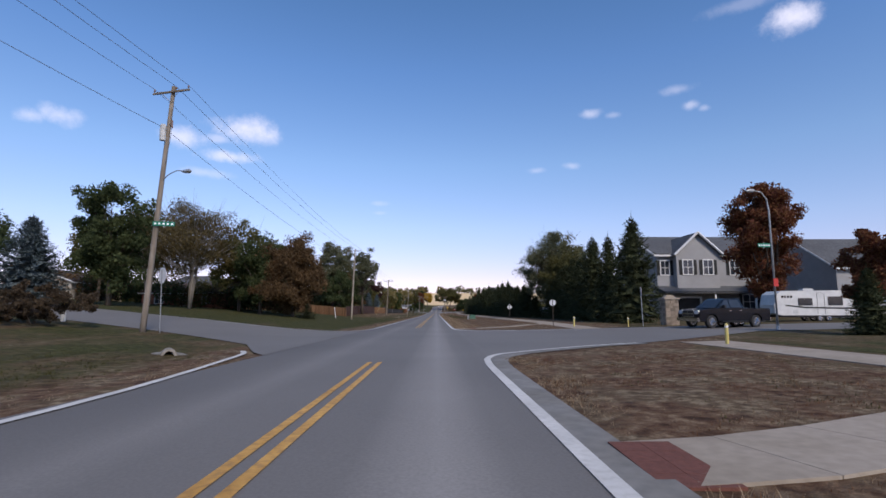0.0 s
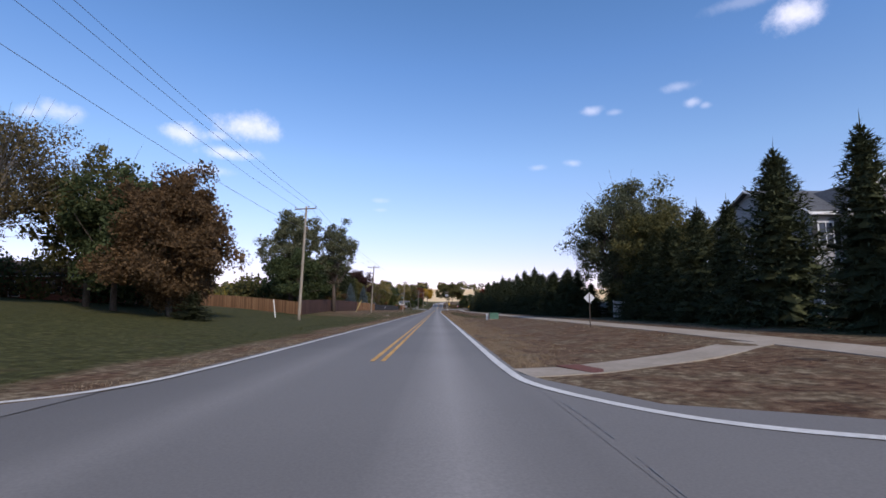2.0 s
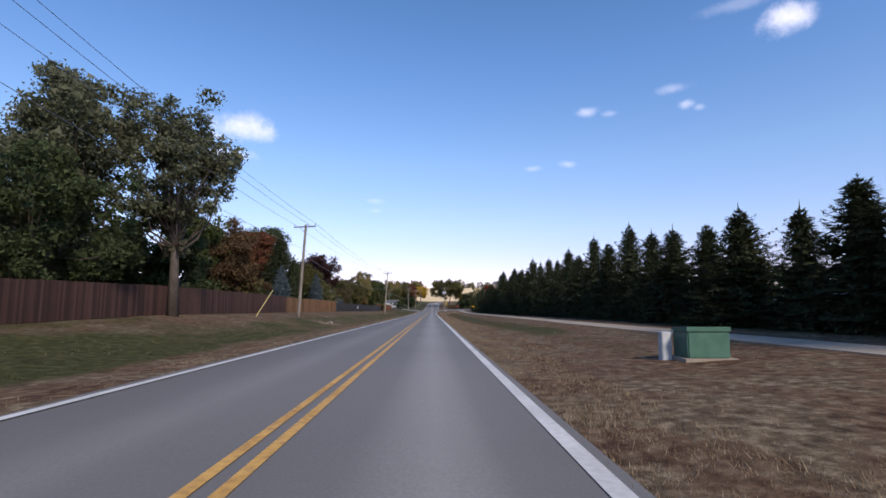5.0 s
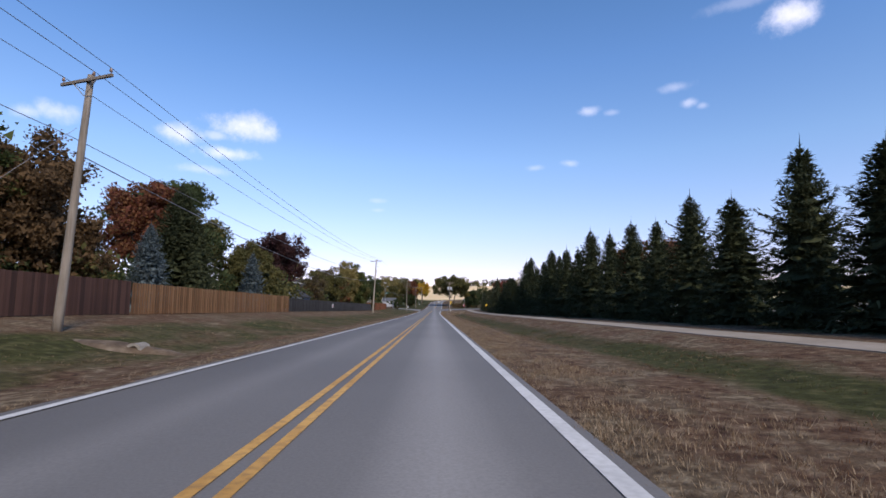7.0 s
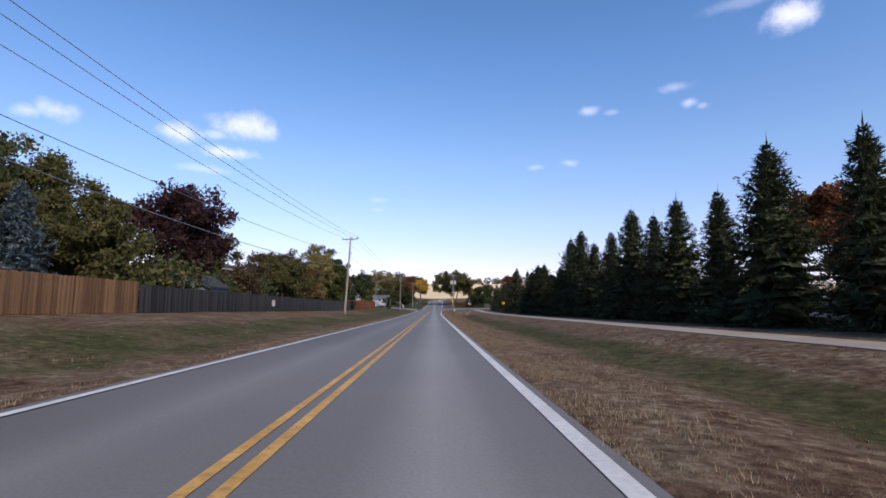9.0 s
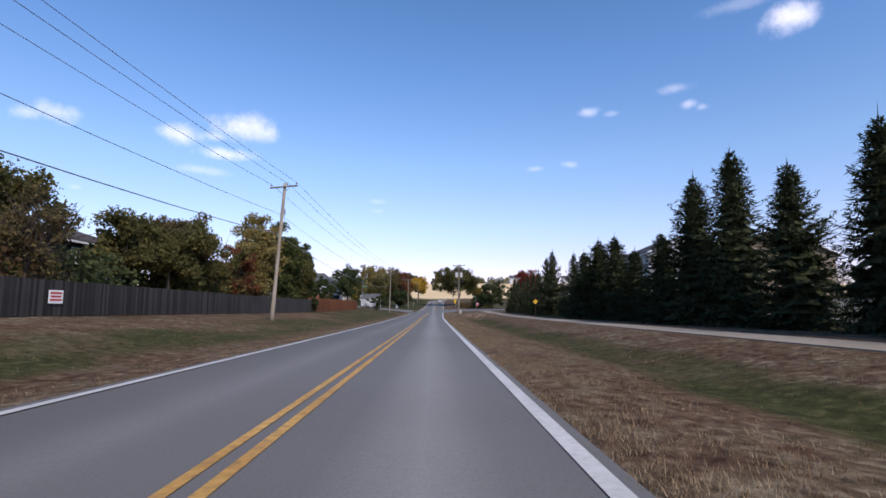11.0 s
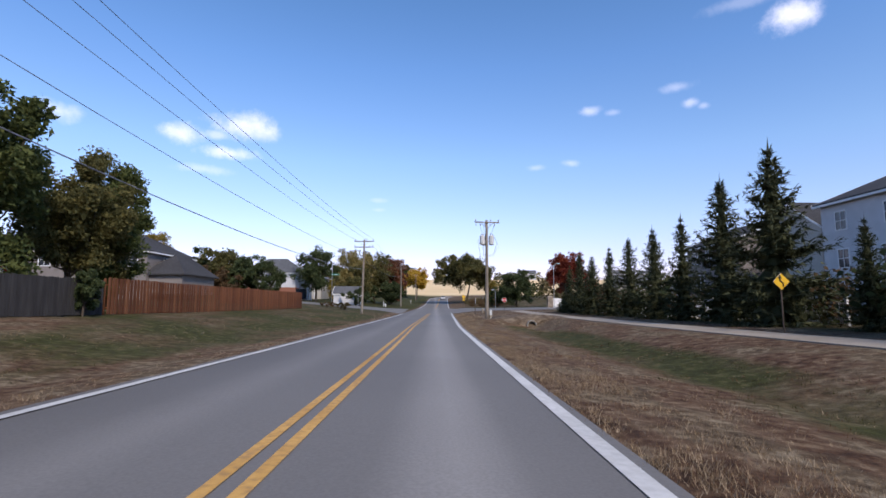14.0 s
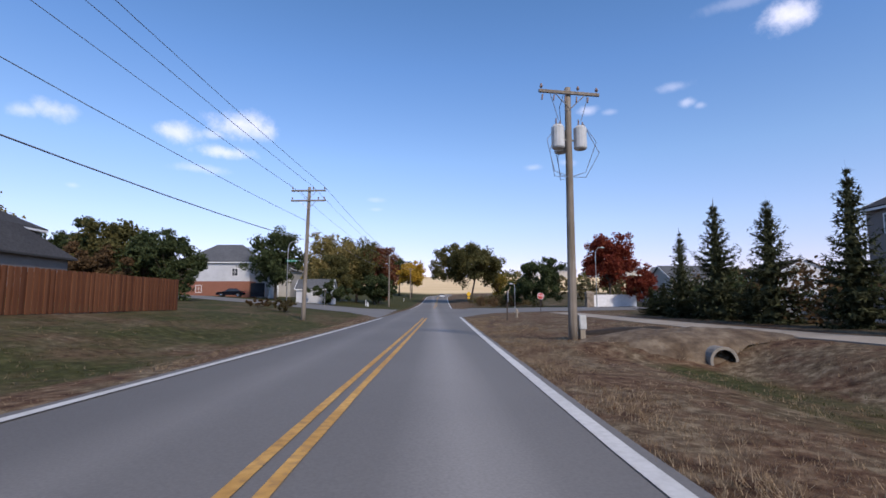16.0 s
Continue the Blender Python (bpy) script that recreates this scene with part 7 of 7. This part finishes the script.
plant("bush", leafy_mesh(410, 1.2, 3.4, L_TAN, clumps=20, leaves_per=150, leaf=.10, trunk_h=.03, base_lift=.03, stems=4), -13.4, 301.0, "low dry straw-coloured shrub at the corner", "shrub", turn=0)
plant("bush", leafy_mesh(411, 1.0, 2.4, L_RUST, clumps=16, leaves_per=150, leaf=.09, trunk_h=.03, base_lift=.03, stems=4), -16.2, 302.5, "low russet shrub at the corner", "shrub", turn=0)
plant("bush", leafy_mesh(412, 2.2, 5.0, L_TAN, clumps=26, leaves_per=150, leaf=.12, trunk_h=.03, base_lift=.03, stems=4), 15.2, 366.0, "tall dry weeds beyond the crossing", "shrub", turn=0)


# ---- vehicles ----
def wheel(veh, x, y, r, w=.26, rim=M_CHROME):
    ms = Mesher()
    n = 22
    for y0, y1, r0, r1 in ((-w / 2, -w / 2 + .04, r * .9, r), (-w / 2 + .04, w / 2 - .04, r, r), (w / 2 - .04, w / 2, r, r * .9)):
        for k in range(n):
            a0, a1 = 2 * math.pi * k / n, 2 * math.pi * (k + 1) / n
            ms.quad((x + math.cos(a0) * r0, y + y0, r + math.sin(a0) * r0), (x + math.cos(a1) * r0, y + y0, r + math.sin(a1) * r0),
                    (x + math.cos(a1) * r1, y + y1, r + math.sin(a1) * r1), (x + math.cos(a0) * r1, y + y1, r + math.sin(a0) * r1))
    for sd, rad in ((-1, r * .9), (1, r * .9)):
        ms.poly([(x + math.cos(2 * math.pi * k / n) * rad, y + sd * w / 2, r + math.sin(2 * math.pi * k / n) * rad) for k in range(n)])
    tyre = part("tyre", ms, M_DARK, veh)
    ms = Mesher()
    for sd in (-1, 1):
        ms.poly([(x + math.cos(2 * math.pi * k / n) * r * .6, y + sd * (w / 2 + .004), r + math.sin(2 * math.pi * k / n) * r * .6) for k in range(n)])
        for s in range(6):
            a = s * math.pi / 3
            ms.tube([(x, y + sd * (w / 2 + .01), r), (x + math.cos(a) * r * .55, y + sd * (w / 2 + .012), r + math.sin(a) * r * .55)], [.05, .035], 4)
    part("rim", ms, rim, tyre)


def side_body(outline, half, inset=0.0, top_z=99.0):
    """A body from its side outline (x, z), narrowed towards the top."""
    ms = Mesher()
    k = len(outline)
    for sd in (-1, 1):
        for x, z in outline:
            f = max(0.0, min(1.0, (z - top_z) / .6)) * inset
            ms.v.append((x, sd * (half - f), z))
    ms.f.append(tuple(range(k)))
    ms.f.append(tuple(reversed(range(k, 2 * k))))
    for s in range(k):
        t = (s + 1) % k
        ms.f.append((s, k + s, k + t, t))
    return ms


def arch(cx, r, z0, n=8):
    return [(cx - r * math.cos(math.pi * i / n), z0 + r * math.sin(math.pi * i / n)) for i in range(n + 1)]


def pickup(x, y, turn):
    """A crew-cab pickup, front towards -x before it is turned."""
    b = thing("pickup_truck", (x, y, ground_z(x, y) + .02), "dark blue-black crew-cab pickup truck with chrome front", "truck", turn=turn)
    low = [(-2.95, .62)] + [(-2.9, .5)] + [(p[0], p[1]) for p in arch(-1.95, .5, .45)] + [(p[0], p[1]) for p in arch(1.75, .5, .45)] + [(2.95, .5), (2.98, 1.22), (2.9, 1.27), (.62, 1.27), (.55, 1.30), (-1.5, 1.28), (-2.75, 1.2), (-2.95, 1.05)]
    part("body", side_body(low, .98), M_TRUCK, b)
    cab = [(-1.55, 1.27), (-.75, 1.86), (-.6, 1.92), (.45, 1.94), (.62, 1.88), (.78, 1.27)]
    part("cab", side_body(cab, .93, .2, 1.3), M_TRUCK, b)
    for sd in (-1, 1):
        for q in ([(-1.25, 1.33), (-.72, 1.8), (-.42, 1.84), (-.42, 1.33)], [(-.32, 1.33), (-.32, 1.84), (.44, 1.85), (.62, 1.33)]):
            ms = Mesher()
            pts = [(p[0], sd * (.935 - max(0, min(1, (p[1] - 1.3) / .6)) * .2 + .006), p[1]) for p in q]
            ms.poly(pts)
            part("side_window", ms, M_GLASS, b, fix=False)
        ms = Mesher()
        ms.box(-1.05, -.85, sd * 1.02 - .1, sd * 1.02 + .1, 1.28, 1.5, .03)
        part("mirror", ms, M_BLACK, b)
        for xx in (-.55, .35):
            ms = Mesher()
            ms.box(xx, xx + .2, sd * .985 - .02, sd * .985 + .02, 1.1, 1.14)
            part("door_handle", ms, M_CHROME, b)
        ms = Mesher()
        ms.box(-2.99, -2.80, sd * .72 - .18, sd * .72 + .18, .92, 1.14, .03)
        part("headlight", ms, M_LAMP, b)
        ms = Mesher()
        ms.box(2.90, 3.0, sd * .88 - .08, sd * .88 + .08, .85, 1.2, .02)
        part("taillight", ms, M_SIGNRED, b)
        ms = Mesher()
        ms.tube([(-1.2, sd * 1.02, .42), (1.0, sd * 1.02, .42)], .05, 6)
        part("side_step", ms, M_BLACK, b)
    ms = Mesher()
    ms.poly([(-1.53, -.86, 1.30), (-1.53, .86, 1.30), (-.78, .72, 1.84), (-.78, -.72, 1.84)])
    ms.v = [(v[0] - .02, v[1], v[2] + .01) for v in ms.v]
    part("windscreen", ms, M_GLASS, b, fix=False)
    ms = Mesher()
    ms.box(-3.0, -2.9, -.52, .52, .72, 1.15, .02)
    gr = part("grille", ms, M_CHROME, b, "chrome grille")
    ms = Mesher()
    for yy, z in ((-.26, .76), (.26, .76), (-.26, .96), (.26, .96)):
        ms.box(-3.012, -3.0, yy - .22, yy + .22, z, z + .15)
    part("grille_mesh", ms, M_BLACK, gr)
    ms = Mesher()
    ms.box(-3.12, -2.86, -.97, .97, .44, .68, .04)
    part("front_bumper", ms, M_CHROME, b, "chrome bumper")
    ms = Mesher()
    ms.box(2.9, 3.12, -.95, .95, .46, .66, .03)
    part("rear_bumper", ms, M_CHROME, b)
    for xx in (-1.95, 1.75):
        for yy in (-.84, .84):
            wheel(b, xx, yy, .42)
    return b


pickup(21.6, 37.4, 15).scale = (1.08, 1.08, 1.1)


def trailer(x, y, turn):
    b = thing("travel_trailer", (x, y, ground_z(x, y)), "white travel trailer with a dark swoosh and small windows", "trailer", turn=turn)
    out = [(-3.9, .75), (-3.95, 1.6), (-3.7, 2.6), (-3.2, 2.95), (3.8, 3.0), (3.95, 2.9), (3.95, .6), (-3.2, .6)]
    part("body", side_body(out, 1.2), M_TRAILER, b)
    ms = Mesher()
    ms.prism([(-2.9, 1.5), (-1.0, 1.28), (3.9, 1.18), (3.9, 1.34), (-1.0, 1.42), (-2.9, 1.62)], "y", -1.216, -1.204)
    part("dark_stripe", ms, M_BLACK, b, "dark painted swoosh")
    for x0, x1, z0, z1 in ((-1.7, -.35, 1.55, 2.25), (1.1, 2.5, 1.55, 2.4)):
        ms = Mesher()
        ms.box(x0, x1, -1.24, -1.218, z0, z1, .006)
        part("window", ms, M_GLASS, b)
    ms = Mesher()
    ms.box(.1, .12, -1.225, -1.2, .75, 2.75)
    ms.box(.78, .80, -1.225, -1.2, .75, 2.75)
    ms.box(.1, .8, -1.225, -1.2, 2.74, 2.76)
    part("door_seam", ms, M_BLACK, b)
    ms = Mesher()
    for k in range(4):
        ms.box(-3.25 + k * .28, -3.06 + k * .28, -1.215, -1.203, 2.28, 2.5)
    part("lettering_bars", ms, M_TRUCK, b, "dark blue lettering bars")
    ms = Mesher()
    ms.box(-2.2, -1.75, -1.222, -1.2, .8, 1.15)
    part("hatch", ms, M_CAN, b)
    ms = Mesher()
    ms.tube([(-3.9, -.4, .6), (-5.0, 0, .55)], .06, 5)
    ms.tube([(-3.9, .4, .6), (-5.0, 0, .55)], .06, 5)
    part("tow_bar", ms, M_BLACK, b)
    ms = Mesher()
    ms.box(-3.4, 3.9, -1.1, 1.1, .42, .62)
    part("chassis", ms, M_BLACK, b)
    ms = Mesher()
    ms.box(-.6, .4, -.4, .4, 3.0, 3.2, .05)
    part("air_conditioner", ms, M_TRAILER, b)
    for xx in (.3, 1.15):
        for yy in (-1.06, 1.06):
            wheel(b, xx, yy, .34, .22)


trailer(36.8, 49.2, -3)


def car(x, y, turn, mat, label, z=None):
    b = thing("car", (x, y, ground_z(x, y) + .02 if z is None else z), label, "car", turn=turn)
    low = [(-2.25, .55), (-2.2, .32)] + arch(-1.38, .38, .3) + arch(1.38, .38, .3) + [(2.2, .34), (2.28, .75), (2.2, .95), (1.4, 1.0), (-.9, .96), (-2.0, .82), (-2.25, .7)]
    part("body", side_body(low, .88), mat, b)
    cab = [(-.95, .95), (-.25, 1.38), (.1, 1.45), (.85, 1.43), (1.2, 1.35), (1.75, .98)]
    part("cabin", side_body(cab, .84, .2, .95), M_GLASS, b)
    ms = Mesher()
    ms.box(-.2, 1.05, -.6, .6, 1.40, 1.46, .02)
    part("roof", ms, mat, b)
    for sd in (-1, 1):
        ms = Mesher()
        ms.box(-2.27, -2.1, sd * .62 - .16, sd * .62 + .16, .6, .74, .02)
        part("headlight", ms, M_LAMP, b)
        ms = Mesher()
        ms.box(2.16, 2.29, sd * .66 - .14, sd * .66 + .14, .68, .84, .02)
        part("taillight", ms, M_SIGNRED, b)
    for xx in (-1.38, 1.38):
        for yy in (-.76, .76):
            wheel(b, xx, yy, .32, .2)
    return b


car(-35.6, 344.6, 8, M_TRUCK, "black car parked before a white house")
car(23.4, 39.6, 5, M_BLACK, "dark car parked behind the pickup")
car(road_x(437) - .2, 437, 90, M_CARWHITE, "white car far off on the road", road_z(437) + .05)


# ---- loose edge grass ----
RAMPS = (((2.0, 2.7, 4.5, 7.0, 11.0), (5.05, 5.05, 5.5, 6.5, 7.9), .9, 3, 10), ((1.9, 3.2, 5.0, 8.0, 11.0), (46.3, 46.5, 47.5, 49.4, 52.0), .9, 43, 54))


def grass_blades(name, bands, mat, label, seed, h0=.05, h1=.16, blades=8, wide=.006, lay_=1.0):
    """Tufts of single blades scattered over bands (x from road middle, y range, tufts per square metre)."""
    rng = np.random.default_rng(seed)
    at, hs = [], []
    for s0, s1, y0, y1, dens in bands:
        n = int(abs(s1 - s0) * (y1 - y0) * dens)
        for s, y, pick in zip(rng.uniform(s0, s1, n), rng.uniform(y0, y1, n), rng.uniform(-.55, .12, n)):
            x = s + road_x(y)
            lush = noise.noise(Vector((x * 1.1, y * .7, 9.0)))
            if lush < pick:
                continue
            if any(y0 < y < y1 and abs(y - np.interp(x, xs, ys)) < hw for xs, ys, hw, y0, y1 in RAMPS):
                continue
            if (y < 64 or y > 290 or s > 10.5) and max(street_depth(x, y), walk_depth(x, y)) > -.15:
                continue
            at.append((x, y, ground_z(x, y) - .03))
            hs.append(1 + .8 * max(-.4, lush))
    at, k = np.array(at), blades
    h = np.repeat(rng.uniform(h0, h1, len(at)) * np.array(hs), k)
    m = len(h)
    base = np.repeat(at, k, 0)
    base[:, :2] += rng.normal(size=(m, 2)) * .045
    a, ln = rng.uniform(0, 6.28, m), rng.uniform(.2, 1.5, m) * lay_
    w = rng.uniform(.6, 1.4, m) * wide
    side = np.stack([-np.sin(a) * w, np.cos(a) * w, np.zeros(m)], 1)
    tip = base + np.stack([np.cos(a) * h * ln, np.sin(a) * h * ln, h * rng.uniform(.45, 1.0, m) + .03], 1)
    V = np.stack([base - side, base + side, tip], 1).reshape(-1, 3)
    tagged(new(name, numpy_mesh(name, V, np.arange(len(V)).reshape(-1, 3), mat)), label, "grass", kind="stuff")


L_STRAW = leaves("straw_grass", (.115, .077, .045), (.225, .160, .098), (.39, .30, .195))
L_RUSSET = leaves("russet_grass", (.066, .031, .017), (.115, .055, .029), (.17, .092, .05))
L_TURF = leaves("green_grass", (.028, .029, .009), (.050, .050, .017), (.085, .078, .032))
grass_blades("dry_grass", [(1.84, 2.6, 46, 300, 140), (2.6, 3.5, 46, 300, 84), (3.5, 4.6, 46, 300, 26), (3.0, 11.0, 258, 284, 12), (2.2, 3.2, -2, 17, 50)], L_STRAW, "pale straw-coloured tufts along the road's edge", 1, .04, .11, 5, .0055)
grass_blades("dry_grass", [(3.4, 10.8, 46, 262, 5), (2.2, 10.8, -2, 17, 8)], L_STRAW, "thin dry grass on the verge", 4, .03, .07, 5, .005)
grass_blades("russet_grass", [(2.0, 4.6, 46, 300, 10), (4.6, 10.8, 46, 262, 7), (2.2, 10.8, -2, 17, 30)], L_RUSSET, "red-brown withered grass on the verge", 5, .03, .07, 5, .006)
grass_blades("dry_grass", [(-7.2, -6.1, 44, 300, 34), (-7.6, -6.3, -2, 17, 26), (-13.5, -7.2, 100, 300, 4)], L_STRAW, "dry straw-coloured grass along the road's edge", 2, .03, .09, 5, .0055)
grass_blades("green_grass", [(-11.5, -7.4, 44, 285, 8), (-13, -7.4, 0, 20, 20), (-15, -10, 250, 285, 4), (5.0, 8.6, 120, 268, 8), (3.5, 10.5, 6, 20, 5)], L_TURF, "short green grass in the ditch and on the lawn", 3, .03, .09, 6)

# ---- concrete paths with their slabs ----
slab_run("path", [(12.1, -24), (12.1, 22.6)], 2.2, M_CONC, "pale concrete path beside the road", 2.4)
slab_run("path", [(12.1 + road_x(y), y) for y in (39.4, 120, 200, 262, 308)], 2.2, M_CONC, "pale concrete path between the verge and the trees", 1.9)
slab_run("ramp_path", [(1.98, 5.05), (2.7, 5.05), (4.5, 5.5), (7.0, 6.5), (11.0, 7.9)], 1.5, M_CONC, "concrete ramp leading from the road to the path", 1.5)
slab_run("ramp_path", [(1.9, 46.3), (3.2, 46.5), (5.0, 47.5), (8.0, 49.4), (11.0, 52.0)], 1.5, M_CONC, "concrete ramp leading from the road to the path", 1.5)
for cx, cy, turn in ((2.33, 5.02, 0), (3.5, 46.75, 20)):
    tb = thing("tactile_paving", (cx, cy, ground_z(cx, cy) + .018), "dark red tactile paving at the ramp", "paving", turn=turn)
    for i in range(2):
        for j in range(4):
            ms = Mesher()
            ms.box(-.34 + i * .34, -.005 + i * .34, -.72 + j * .36, -.365 + j * .36, -.05, .012)
            part("tile", ms, M_BRICKPAD, tb)
# concrete gutter round the near corner
ribbon("gutter", bow([(1.93, -6), (1.93, 2), (1.93, 10), (1.96, 14.2), (2.14, 16.0), (2.6, 17.5), (3.6, 18.75), (5.2, 19.85), (6.9, 20.95), (9.2, 22.05)], 14), .46, M_GUTTER, "pale concrete gutter beside the road", "gutter", lift=.004, surface=street_top)
